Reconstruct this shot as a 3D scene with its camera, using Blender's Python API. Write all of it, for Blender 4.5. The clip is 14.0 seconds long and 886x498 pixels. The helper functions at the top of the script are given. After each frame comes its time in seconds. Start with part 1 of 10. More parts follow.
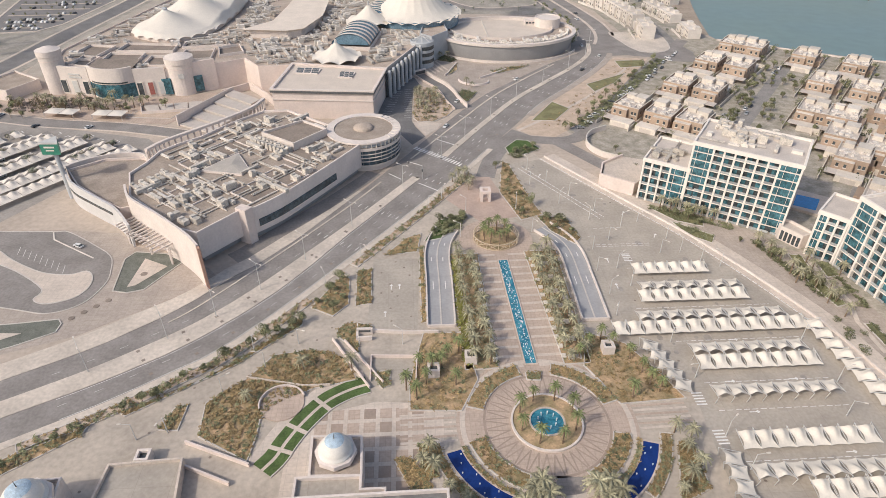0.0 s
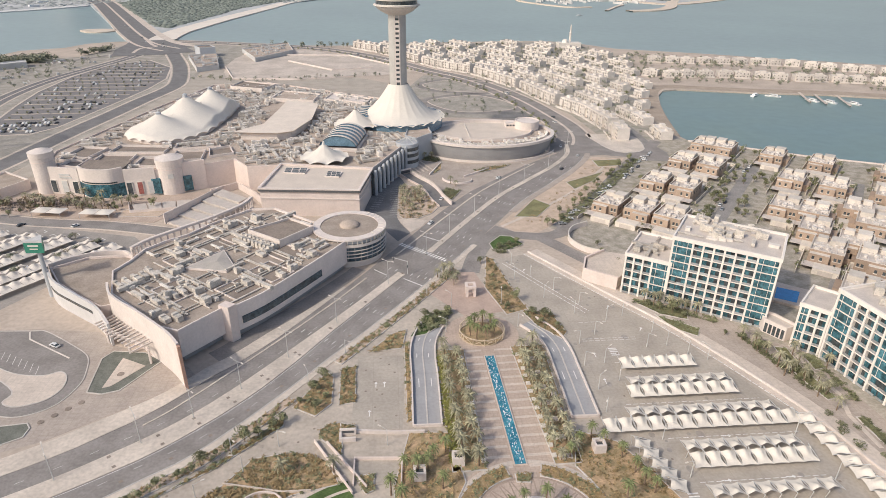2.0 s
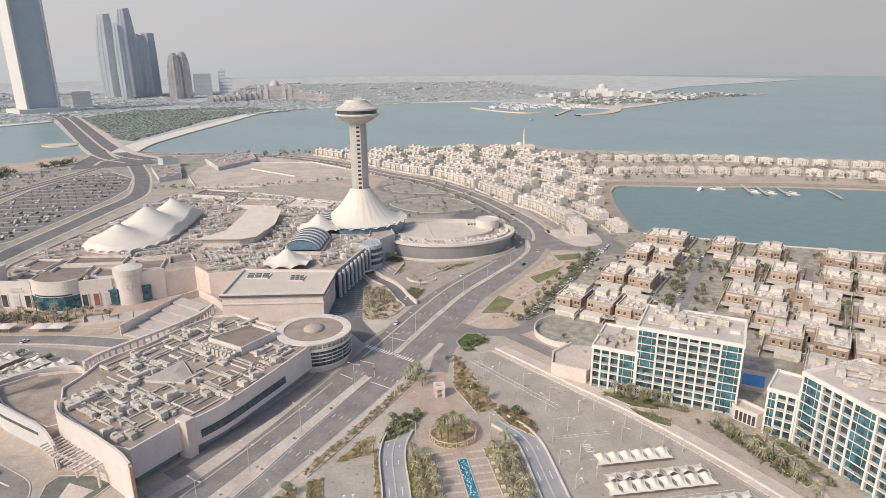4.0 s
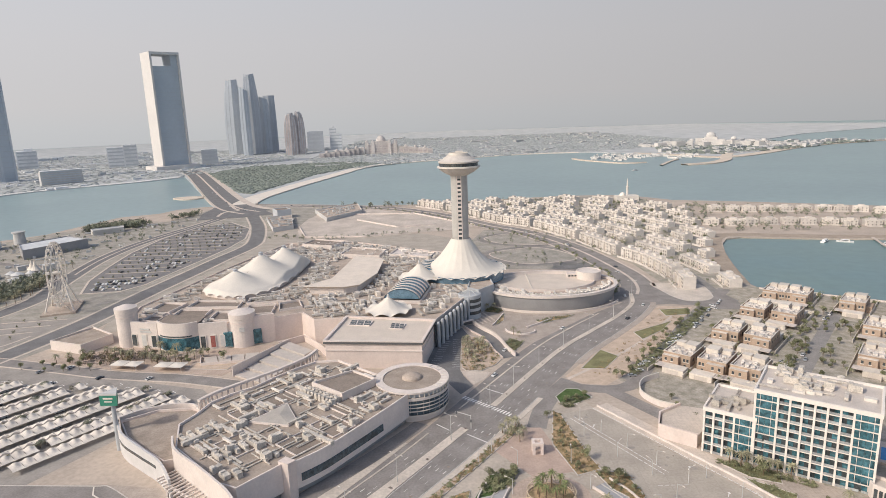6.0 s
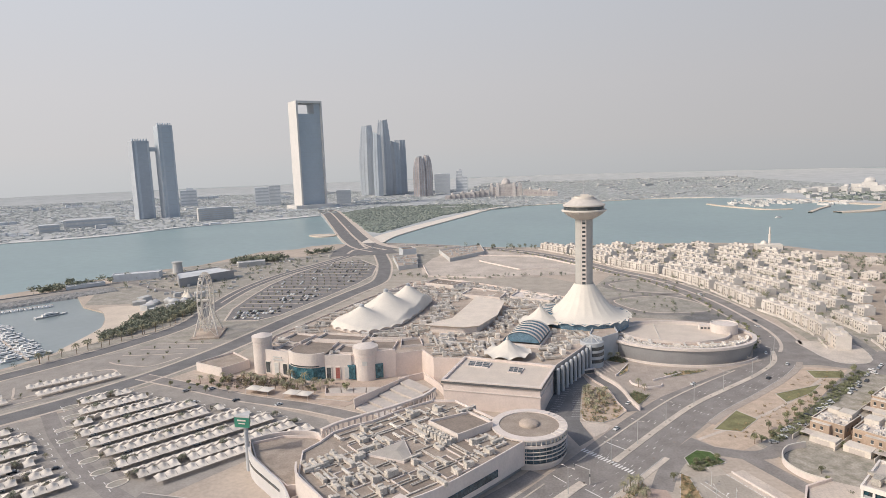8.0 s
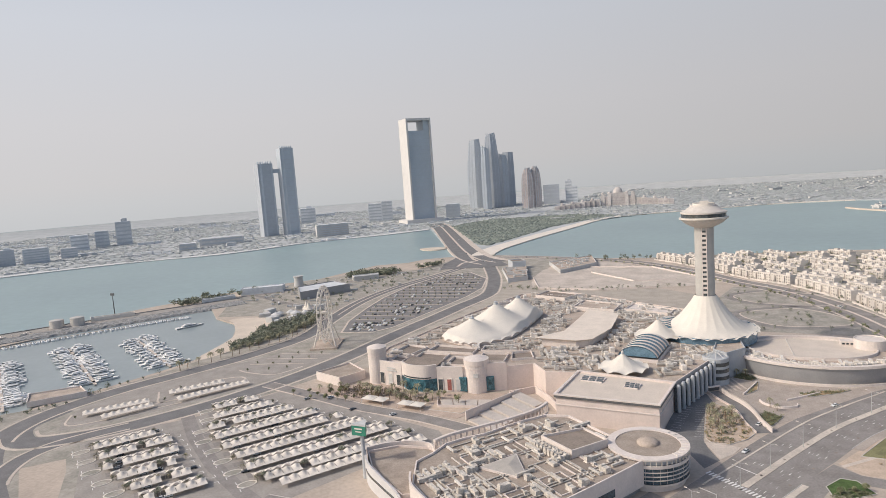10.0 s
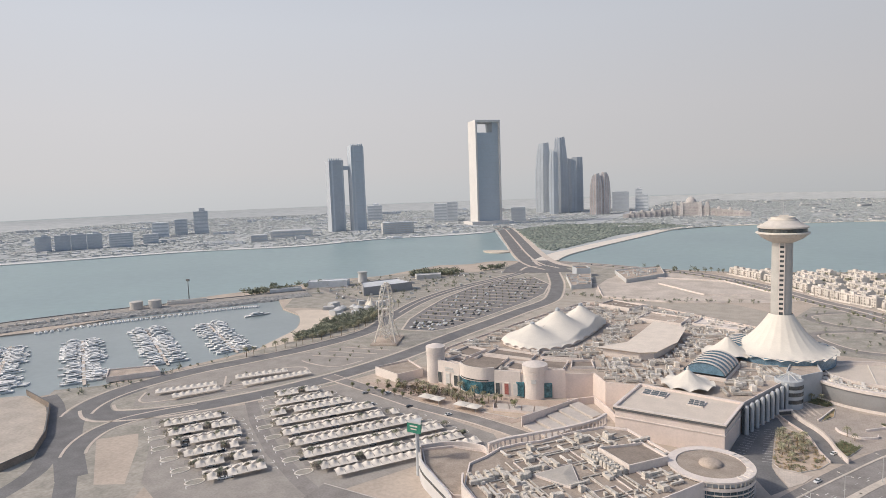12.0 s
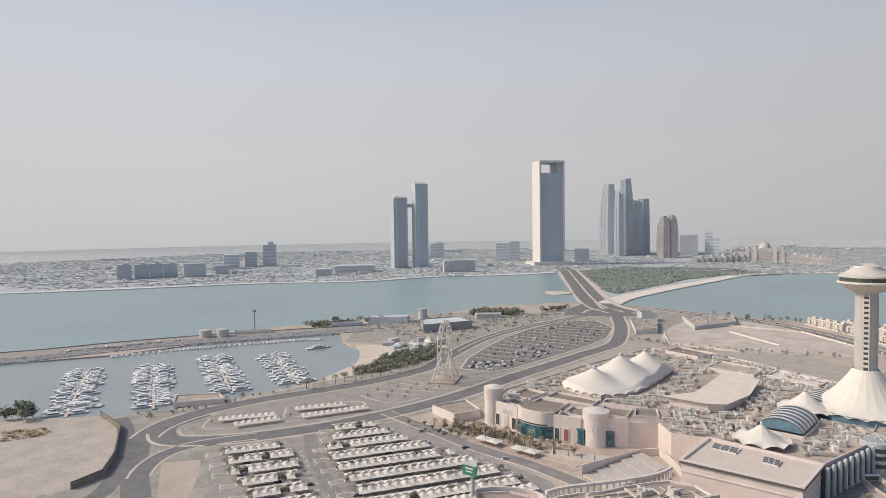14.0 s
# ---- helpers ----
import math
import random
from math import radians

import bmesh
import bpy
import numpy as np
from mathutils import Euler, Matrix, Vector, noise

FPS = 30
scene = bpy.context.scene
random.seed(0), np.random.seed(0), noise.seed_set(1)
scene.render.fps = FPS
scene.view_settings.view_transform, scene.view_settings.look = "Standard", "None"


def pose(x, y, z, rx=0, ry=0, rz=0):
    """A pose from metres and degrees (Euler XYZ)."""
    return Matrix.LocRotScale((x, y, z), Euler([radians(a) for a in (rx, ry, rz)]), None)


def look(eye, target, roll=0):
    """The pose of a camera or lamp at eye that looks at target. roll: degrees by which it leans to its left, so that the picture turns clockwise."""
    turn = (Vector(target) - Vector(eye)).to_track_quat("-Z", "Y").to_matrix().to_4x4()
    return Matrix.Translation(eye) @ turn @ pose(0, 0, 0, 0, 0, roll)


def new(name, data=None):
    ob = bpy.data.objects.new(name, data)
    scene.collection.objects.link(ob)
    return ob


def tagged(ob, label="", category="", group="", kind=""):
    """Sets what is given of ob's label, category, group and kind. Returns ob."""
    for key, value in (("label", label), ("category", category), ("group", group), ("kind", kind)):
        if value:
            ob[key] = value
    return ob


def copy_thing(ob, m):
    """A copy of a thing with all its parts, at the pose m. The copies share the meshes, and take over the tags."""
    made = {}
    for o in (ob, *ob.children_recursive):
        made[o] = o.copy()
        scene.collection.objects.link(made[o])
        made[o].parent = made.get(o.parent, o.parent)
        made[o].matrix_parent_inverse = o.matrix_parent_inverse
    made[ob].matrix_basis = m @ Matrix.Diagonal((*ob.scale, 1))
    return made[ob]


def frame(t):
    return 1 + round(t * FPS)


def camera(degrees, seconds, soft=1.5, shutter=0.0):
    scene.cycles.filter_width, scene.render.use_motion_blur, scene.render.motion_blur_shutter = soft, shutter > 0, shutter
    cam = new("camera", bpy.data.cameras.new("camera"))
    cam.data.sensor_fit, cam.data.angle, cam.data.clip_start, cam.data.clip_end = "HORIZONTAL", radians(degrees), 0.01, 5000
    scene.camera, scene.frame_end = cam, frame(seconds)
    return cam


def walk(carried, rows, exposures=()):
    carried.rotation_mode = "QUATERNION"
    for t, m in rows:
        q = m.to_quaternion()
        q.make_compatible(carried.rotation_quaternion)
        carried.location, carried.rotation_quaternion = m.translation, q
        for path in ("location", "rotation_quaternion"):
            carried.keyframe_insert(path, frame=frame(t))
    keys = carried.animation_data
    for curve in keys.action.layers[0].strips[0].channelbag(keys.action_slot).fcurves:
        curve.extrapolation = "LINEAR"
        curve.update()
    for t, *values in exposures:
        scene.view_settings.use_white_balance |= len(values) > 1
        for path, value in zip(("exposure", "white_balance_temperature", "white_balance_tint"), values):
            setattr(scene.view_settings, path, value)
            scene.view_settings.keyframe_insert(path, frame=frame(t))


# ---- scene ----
EXPOSURES = [(0.0, 0.03), (2.0, 0.04), (5.0, 0.0), (12.5, -0.02), (13.5, -0.09), (14.0, -0.09)]
# ---- camera: it stands still high over the plaza and turns ----
EYE = (0.0, 0.0, 143.0)
TURNS = [  # seconds, degrees right of +y, degrees down, degrees of lean
    (0.0, 3.48, 35.05, 0.19),
    (0.5, 4.85, 38.88, 1.04),
    (1.0, 4.56, 35.88, 0.00),
    (1.5, 3.50, 29.81, 0.14),
    (2.0, 4.98, 26.30, 0.49),
    (2.5, 8.29, 23.59, 1.13),
    (2.7, 9.80, 22.57, 1.15),
    (4.8, 6.62, 15.02, -2.13),
    (5.0, 5.52, 14.54, -2.03),
    (5.5, 2.56, 13.30, -1.91),
    (6.0, -0.87, 12.40, -2.04),
    (6.5, -3.38, 11.47, -2.18),
    (7.0, -6.44, 10.57, -2.11),
    (7.5, -9.12, 9.36, -1.94),
    (8.0, -12.05, 8.16, -2.01),
    (8.5, -15.70, 7.43, -2.88),
    (8.7, -16.94, 7.44, -3.35),
    (10.8, -24.17, 5.80, -2.70),
    (11.0, -24.81, 5.55, -2.25),
    (11.5, -27.28, 5.29, -2.64),
    (12.0, -27.90, 6.03, -2.02),
    (12.5, -28.81, 4.88, -0.38),
    (13.0, -30.95, 2.69, -0.43),
    (13.5, -31.66, 2.50, -0.30),
    (14.0, -33.45, 2.36, -0.80),
]


def aimed(right, down, lean):
    a, b = radians(right), radians(down)
    way = Vector((math.sin(a) * math.cos(b), math.cos(a) * math.cos(b), -math.sin(b)))
    return look(EYE, Vector(EYE) + 100 * way, lean)


cam = camera(70.77, 14.0, soft=0.6)
walk(cam, [(t, aimed(r, d, n)) for t, r, d, n in TURNS], EXPOSURES)

# ---- world and sun ----
SUN_HIGH = radians(40)
SUN_FROM = Vector((-0.84, -0.54, 0)).normalized()
world = bpy.data.worlds.new("hazy_sky")
scene.world = world
world.use_nodes = True
wn = world.node_tree
wn.nodes.clear()
sky = wn.nodes.new("ShaderNodeTexSky")
sky.sky_type = "NISHITA"
sky.sun_disc = False
sky.sun_elevation = SUN_HIGH
sky.sun_rotation = math.atan2(SUN_FROM.x, SUN_FROM.y)
sky.air_density, sky.dust_density, sky.ozone_density = 1.0, 3.2, 0.8
bg = wn.nodes.new("ShaderNodeBackground")
bg.inputs["Strength"].default_value = 0.15
wo = wn.nodes.new("ShaderNodeOutputWorld")
wn.links.new(sky.outputs[0], bg.inputs[0])
wn.links.new(bg.outputs[0], wo.inputs[0])

sun = new("sun", bpy.data.lights.new("sun", "SUN"))
sun.data.energy = 2.1
sun.data.angle = radians(2.0)
sun.data.color = (1.0, 0.92, 0.81)
sun.matrix_world = look((0, 0, 0), -(SUN_FROM * math.cos(SUN_HIGH) + Vector((0, 0, math.sin(SUN_HIGH)))))


# ---- materials ----
def M(name, rgb, rough=0.8, spread=0.12, size=6.0, fine=0.8, bump=0.15, metal=0.0, tint=None, each=0.0, spec=0.3, slab=0.0):
    """A surface with broad stains and fine grain at world size. tint: a second colour the stains lean to; each: change from piece to piece; slab: size of cast slabs with dark joints."""
    m = bpy.data.materials.new(name)
    m.use_nodes = True
    nt = m.node_tree
    b = nt.nodes["Principled BSDF"]
    b.inputs["Roughness"].default_value = rough
    b.inputs["Metallic"].default_value = metal
    b.inputs["Specular IOR Level"].default_value = spec
    geo = nt.nodes.new("ShaderNodeNewGeometry")
    broad, grain = nt.nodes.new("ShaderNodeTexNoise"), nt.nodes.new("ShaderNodeTexNoise")
    for n, s, d in ((broad, 1.0 / size, 5.0), (grain, 1.0 / fine, 4.0)):
        n.inputs["Scale"].default_value = s
        n.inputs["Detail"].default_value = d
        nt.links.new(geo.outputs["Position"], n.inputs["Vector"])
    mix = nt.nodes.new("ShaderNodeMixRGB")
    lo = tuple(c * (1 - spread) for c in rgb)
    hi = tuple(min(1, c * (1 + spread)) for c in rgb)
    if tint:
        lo = tint
    mix.inputs[1].default_value, mix.inputs[2].default_value = (*lo, 1), (*hi, 1)
    ramp = nt.nodes.new("ShaderNodeMapRange")
    ramp.inputs["From Min"].default_value, ramp.inputs["From Max"].default_value = 0.35, 0.65
    nt.links.new(broad.outputs["Fac"], ramp.inputs["Value"])
    nt.links.new(ramp.outputs[0], mix.inputs[0])
    val = nt.nodes.new("ShaderNodeHueSaturation")
    span = nt.nodes.new("ShaderNodeMapRange")
    span.inputs["From Min"].default_value, span.inputs["From Max"].default_value = 0.3, 0.7
    span.inputs["To Min"].default_value, span.inputs["To Max"].default_value = 1 - spread, 1 + spread
    nt.links.new(grain.outputs["Fac"], span.inputs["Value"])
    if each:
        info = nt.nodes.new("ShaderNodeObjectInfo")
        more = nt.nodes.new("ShaderNodeMath")
        more.operation = "MULTIPLY_ADD"
        more.inputs[1].default_value, more.inputs[2].default_value = 2 * each, 1 - each
        nt.links.new(info.outputs["Random"], more.inputs[0])
        both = nt.nodes.new("ShaderNodeMath")
        both.operation = "MULTIPLY"
        nt.links.new(span.outputs[0], both.inputs[0])
        nt.links.new(more.outputs[0], both.inputs[1])
        nt.links.new(both.outputs[0], val.inputs["Value"])
    else:
        nt.links.new(span.outputs[0], val.inputs["Value"])
    tone = mix.outputs[0]
    if slab:
        joint = nt.nodes.new("ShaderNodeTexBrick")
        joint.offset = 0.0
        joint.inputs["Scale"].default_value = 1.0
        joint.inputs["Brick Width"].default_value = joint.inputs["Row Height"].default_value = slab
        joint.inputs["Mortar Size"].default_value = 0.06
        joint.inputs["Mortar Smooth"].default_value = 0.3
        joint.inputs["Color1"].default_value = (1, 1, 1, 1)
        joint.inputs["Color2"].default_value = (0.97, 0.97, 0.97, 1)
        joint.inputs["Mortar"].default_value = (0.82, 0.82, 0.82, 1)
        nt.links.new(geo.outputs["Position"], joint.inputs["Vector"])
        laid = nt.nodes.new("ShaderNodeMixRGB")
        laid.blend_type = "MULTIPLY"
        laid.inputs[0].default_value = 1.0
        nt.links.new(tone, laid.inputs[1])
        nt.links.new(joint.outputs["Color"], laid.inputs[2])
        tone = laid.outputs[0]
    nt.links.new(tone, val.inputs["Color"])
    nt.links.new(val.outputs[0], b.inputs["Base Color"])
    if bump:
        bp = nt.nodes.new("ShaderNodeBump")
        bp.inputs["Strength"].default_value = bump
        bp.inputs["Distance"].default_value = 0.1
        nt.links.new(grain.outputs["Fac"], bp.inputs["Height"])
        nt.links.new(bp.outputs[0], b.inputs["Normal"])
    return m


SAND = M("pale_sandy_ground", (0.47, 0.395, 0.33), 0.95, 0.10, 25, 2)
CONC = M("grey_concrete_paving", (0.46, 0.40, 0.338), 0.9, 0.12, 14, 1.5)
PLAZA = M("pinkish_stone_paving", (0.49, 0.39, 0.322), 0.85, 0.09, 10, 1.0, slab=1.5)
PALE = M("pale_stone_paving", (0.59, 0.51, 0.44), 0.85, 0.09, 10, 1.0, slab=2.5)
MEDIANPAVE = M("grey_median_paving", (0.575, 0.505, 0.435), 0.9, 0.12, 12, 1.2)
ASPH = M("worn_asphalt", (0.268, 0.245, 0.228), 0.9, 0.13, 10, 1.0)
DARKASPH = M("dark_road_asphalt", (0.19, 0.184, 0.182), 0.9, 0.12, 10, 1.0)
LOTA = M("sun_bleached_lot_asphalt", (0.425, 0.377, 0.322), 0.9, 0.09, 12, 1.0, slab=9.0)
LINE = M("white_road_paint", (0.75, 0.73, 0.70), 0.7, 0.10, 3, 0.5)
KERB = M("kerb_stone", (0.55, 0.51, 0.47), 0.85, 0.08, 4, 0.6)
DRY = M("dry_planting_bed", (0.43, 0.30, 0.185), 0.95, 0.2, 4, 0.7, 0.6, tint=(0.27, 0.22, 0.12))
GRASS = M("watered_lawn", (0.085, 0.13, 0.045), 0.95, 0.2, 4, 0.5, 0.5)
DULLGRASS = M("thin_lawn", (0.22, 0.21, 0.11), 0.95, 0.18, 6, 0.6, 0.4)
LEAF = M("dusty_foliage", (0.21, 0.215, 0.12), 0.8, 0.3, 1.5, 0.4, 0.0, each=0.25)
PALMLEAF = M("palm_fronds", (0.33, 0.31, 0.205), 0.75, 0.3, 1.2, 0.4, 0.0, each=0.2)
# Dusty green, greyed further to paint distance haze on the trees.
HAZELEAF = M("dusty_coast_foliage", (0.255, 0.265, 0.195), 0.85, 0.25, 3, 0.8, 0.0)
DUSTY = M("dusty_grey_verge", (0.36, 0.325, 0.285), 0.95, 0.14, 12, 2, tint=(0.29, 0.275, 0.235))
CARASPH = M("dark_car_park_asphalt", (0.215, 0.205, 0.20), 0.9, 0.08, 14, 1.5)
DRYLEAF = M("dry_shrub_leaves", (0.35, 0.255, 0.13), 0.85, 0.3, 1.2, 0.4, 0.0, each=0.2)
BARK = M("palm_bark", (0.22, 0.16, 0.11), 0.9, 0.25, 0.8, 0.2, 0.5)
PINK = M("pinkish_render_wall", (0.70, 0.60, 0.545), 0.85, 0.05, 9, 1.0)
CREAM = M("cream_render_wall", (0.685, 0.61, 0.56), 0.85, 0.05, 8, 1.0)
ROOF = M("dusty_flat_roof", (0.44, 0.365, 0.305), 0.95, 0.13, 9, 1.0)
WINGROOF = M("brown_dusty_wing_roof", (0.36, 0.30, 0.25), 0.95, 0.14, 7, 0.8)
DARKROOF = M("brown_roof_felt", (0.265, 0.22, 0.185), 0.95, 0.12, 8, 1.0)
DUCT = M("roof_duct_metal", (0.68, 0.63, 0.57), 0.6, 0.12, 3, 0.5, each=0.2)
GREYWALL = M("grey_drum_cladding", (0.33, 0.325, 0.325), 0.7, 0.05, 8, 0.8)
FABRIC = M("white_tent_fabric", (0.705, 0.65, 0.575), 0.75, 0.03, 8, 1.0, 0.05)
SHADECLOTH = M("cream_shade_cloth", (0.72, 0.655, 0.565), 0.8, 0.05, 4, 0.6, 0.05, each=0.05)
WHITE = M("white_paint", (0.70, 0.645, 0.58), 0.75, 0.05, 5, 0.6, each=0.06)
BROWN = M("brown_villa_render", (0.395, 0.30, 0.23), 0.9, 0.09, 5, 0.6, each=0.14)
STEEL = M("painted_steel", (0.55, 0.54, 0.52), 0.5, 0.06, 2, 0.4, 0.0)
DARKSTEEL = M("dark_metal", (0.12, 0.12, 0.12), 0.5, 0.1, 2, 0.4, 0.0)
GLASS = M("teal_window_glass", (0.055, 0.14, 0.17), 0.08, 0.45, 3.0, 1.2, 0.0, spec=0.6)
# Base lifted slightly to put haze into the darkest panes.
DARKGLASS = M("dark_window_glass", (0.07, 0.08, 0.085), 0.12, 0.3, 3, 1.0, 0.0, spec=0.6)
BLUEGLASS = M("blue_vault_glass", (0.14, 0.23, 0.30), 0.12, 0.15, 4, 1.0, 0.0, spec=0.6)
# Distance haze is painted into this blue-grey glass tone.
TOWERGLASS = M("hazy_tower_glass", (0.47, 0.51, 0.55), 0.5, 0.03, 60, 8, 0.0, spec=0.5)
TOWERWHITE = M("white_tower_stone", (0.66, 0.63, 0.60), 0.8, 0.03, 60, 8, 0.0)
POOLTILE = M("deep_blue_pool_tiles", (0.010, 0.035, 0.17), 0.25, 0.12, 4, 0.5, 0.1, spec=0.5)
POOLWATER = M("turquoise_pool_water", (0.07, 0.24, 0.30), 0.15, 0.25, 3, 0.6, 0.3, tint=(0.03, 0.17, 0.25), spec=0.5)
SEA = M("sea_water", (0.228, 0.298, 0.308), 0.4, 0.06, 220, 14, 0.04, tint=(0.265, 0.35, 0.352), spec=0.5)
LAGOON = M("lagoon_water", (0.12, 0.205, 0.222), 0.3, 0.08, 90, 10, 0.04, tint=(0.14, 0.225, 0.225), spec=0.5)
BASIN = M("marina_water", (0.26, 0.30, 0.305), 0.3, 0.05, 60, 5, 0.05, spec=0.5)
BEACH = M("beach_sand", (0.62, 0.53, 0.44), 0.95, 0.07, 20, 2)
# Distance haze is painted into CITY, PARKLAWN and FARGREEN as lifted grey.
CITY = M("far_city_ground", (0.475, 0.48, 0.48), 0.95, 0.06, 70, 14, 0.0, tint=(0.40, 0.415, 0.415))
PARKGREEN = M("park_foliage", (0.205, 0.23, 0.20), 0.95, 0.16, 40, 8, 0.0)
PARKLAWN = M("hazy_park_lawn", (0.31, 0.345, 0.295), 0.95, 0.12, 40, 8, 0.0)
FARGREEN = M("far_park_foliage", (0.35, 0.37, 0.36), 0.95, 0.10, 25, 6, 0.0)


# ---- mesh building ----
class Shape:
    """Collects the faces of one mesh."""

    def __init__(self):
        self.v, self.f, self.smooth = [], [], False

    def add(self, verts, faces):
        n = len(self.v)
        self.v += [tuple(p) for p in verts]
        self.f += [tuple(i + n for i in face) for face in faces]
        return self

    def box(self, x, y, z, sx, sy, sz, turn=0.0):
        """A block on z, centred on x, y, turned by degrees."""
        c, s = math.cos(radians(turn)), math.sin(radians(turn))
        pts = [(x + c * a * sx / 2 - s * b * sy / 2, y + s * a * sx / 2 + c * b * sy / 2, z + h * sz)
               for h in (0, 1) for a, b in ((-1, -1), (1, -1), (1, 1), (-1, 1))]
        return self.add(pts, [(3, 2, 1, 0), (4, 5, 6, 7), (0, 1, 5, 4), (1, 2, 6, 5), (2, 3, 7, 6), (3, 0, 4, 7)])

    def prism(self, pts, z0, z1, flare=0.0):
        pts = ccw(pts)
        n = len(pts)
        top = pts if not flare else grown(pts, flare)
        verts = [(p[0], p[1], z0) for p in pts] + [(p[0], p[1], z1) for p in top]
        faces = [tuple(range(n - 1, -1, -1)), tuple(range(n, 2 * n))]
        faces += [(i, (i + 1) % n, n + (i + 1) % n, n + i) for i in range(n)]
        return self.add(verts, faces)

    def sheet(self, pts, z):
        pts = ccw(pts)
        return self.add([(p[0], p[1], z) for p in pts], [tuple(range(len(pts)))])

    def wall(self, pts, z0, z1, thick, closed=False):
        """A standing wall along a line of points, mitred at its corners."""
        p = [Vector(q[:2]) for q in pts]
        p = [q for i, q in enumerate(p) if i == 0 or (q - p[i - 1]).length > 1e-4]
        n = len(p)
        left, right = [], []
        for i in range(n):
            u = (p[i] - p[i - 1]).normalized() if i or closed else (p[1] - p[0]).normalized()
            w = (p[(i + 1) % n] - p[i]).normalized() if i < n - 1 or closed else u
            m = Vector((-u.y, u.x)) + Vector((-w.y, w.x))
            m = m.normalized() if m.length > 1e-3 else Vector((-u.y, u.x))
            k = thick / 2 / max(0.35, m.dot(Vector((-u.y, u.x))))
            left.append(p[i] + m * k)
            right.append(p[i] - m * k)
        v = [(q.x, q.y, z) for z in (z0, z1) for side in (left, right) for q in side]
        f = []
        for i in range(n if closed else n - 1):
            j = (i + 1) % n
            a, b, c, d = i, n + i, 2 * n + i, 3 * n + i
            e, g, h, k = j, n + j, 2 * n + j, 3 * n + j
            f += [(c, d, k, h), (b, g, k, d), (e, a, c, h), (a, e, g, b)]
        if not closed:
            f += [(0, n, 3 * n, 2 * n), (n - 1, 3 * n - 1, 4 * n - 1, 2 * n - 1)]
        return self.add(v, f)

    def turned(self, x, y, profile, n=24, a0=0.0, a1=360.0, sx=1.0, sy=1.0):
        """A profile of (radius, z) turned about the upright at x, y."""
        full = abs(a1 - a0) >= 359.9
        m = n if full else n + 1
        verts = []
        for r, z in profile:
            for i in range(m):
                a = radians(a0 + (a1 - a0) * i / n)
                verts.append((x + r * sx * math.cos(a), y + r * sy * math.sin(a), z))
        faces = []
        for k in range(len(profile) - 1):
            for i in range(n):
                j = (i + 1) % m
                faces.append((k * m + i, k * m + j, (k + 1) * m + j, (k + 1) * m + i))
        if full and profile[-1][0] < 0.25 * max(p[0] for p in profile):
            faces.append(tuple((len(profile) - 1) * m + i for i in range(m)))
        return self.add(verts, faces)

    def tube(self, a, b, r0, r1=None, n=6):
        a, b = Vector(a), Vector(b)
        r1 = r0 if r1 is None else r1
        q = (b - a).to_track_quat("Z", "Y")
        verts = []
        for p, r in ((a, r0), (b, r1)):
            verts += [p + q @ Vector((r * math.cos(2 * math.pi * i / n), r * math.sin(2 * math.pi * i / n), 0)) for i in range(n)]
        faces = [(i, (i + 1) % n, n + (i + 1) % n, n + i) for i in range(n)]
        faces += [tuple(range(n - 1, -1, -1)), tuple(range(n, 2 * n))]
        return self.add(verts, faces)

    def mesh(self, name, material):
        me = bpy.data.meshes.new(name)
        me.from_pydata(self.v, [], self.f)
        me.materials.append(material)
        if self.smooth:
            me.polygons.foreach_set("use_smooth", [True] * len(me.polygons))
        me.update()
        return me


def ccw(pts):
    pts = [tuple(p[:2]) for p in pts]
    area = sum(pts[i][0] * pts[(i + 1) % len(pts)][1] - pts[(i + 1) % len(pts)][0] * pts[i][1] for i in range(len(pts)))
    return pts if area > 0 else pts[::-1]


def grown(pts, d):
    """The outline moved outwards by d."""
    pts = ccw(pts)
    out, n = [], len(pts)
    for i in range(n):
        a, p, b = Vector(pts[i - 1]), Vector(pts[i]), Vector(pts[(i + 1) % n])
        u, w = (p - a).normalized(), (b - p).normalized()
        m = Vector((u.y, -u.x)) + Vector((w.y, -w.x))
        m = m.normalized() if m.length > 1e-6 else Vector((u.y, -u.x))
        k = max(0.4, m.dot(Vector((u.y, -u.x))))
        q = p + m * d / k
        out.append((q.x, q.y))
    return out


def smooth(pts, n=6, closed=False):
    """A Catmull-Rom line through the points."""
    p = [Vector(q) for q in pts]
    out, m = [], len(p)
    for i in range(m if closed else m - 1):
        if closed:
            a, b, c, d = p[i - 1], p[i], p[(i + 1) % m], p[(i + 2) % m]
        else:
            a, b, c, d = p[max(0, i - 1)], p[i], p[i + 1], p[min(m - 1, i + 2)]
        for k in range(n):
            t = k / n
            q = 0.5 * (2 * b + (c - a) * t + (2 * a - 5 * b + 4 * c - d) * t * t + (3 * b - a - 3 * c + d) * t ** 3)
            out.append(tuple(q))
    if not closed:
        out.append(tuple(p[-1]))
    return out


def beside(line, off):
    """The line moved sideways; off > 0 is to the right of its way."""
    out, n = [], len(line)
    for i in range(n):
        a, b = Vector(line[max(0, i - 1)][:2]), Vector(line[min(n - 1, i + 1)][:2])
        d = (b - a).normalized()
        o = off(i / (n - 1)) if callable(off) else off
        out.append((line[i][0] + d.y * o, line[i][1] - d.x * o))
    return out


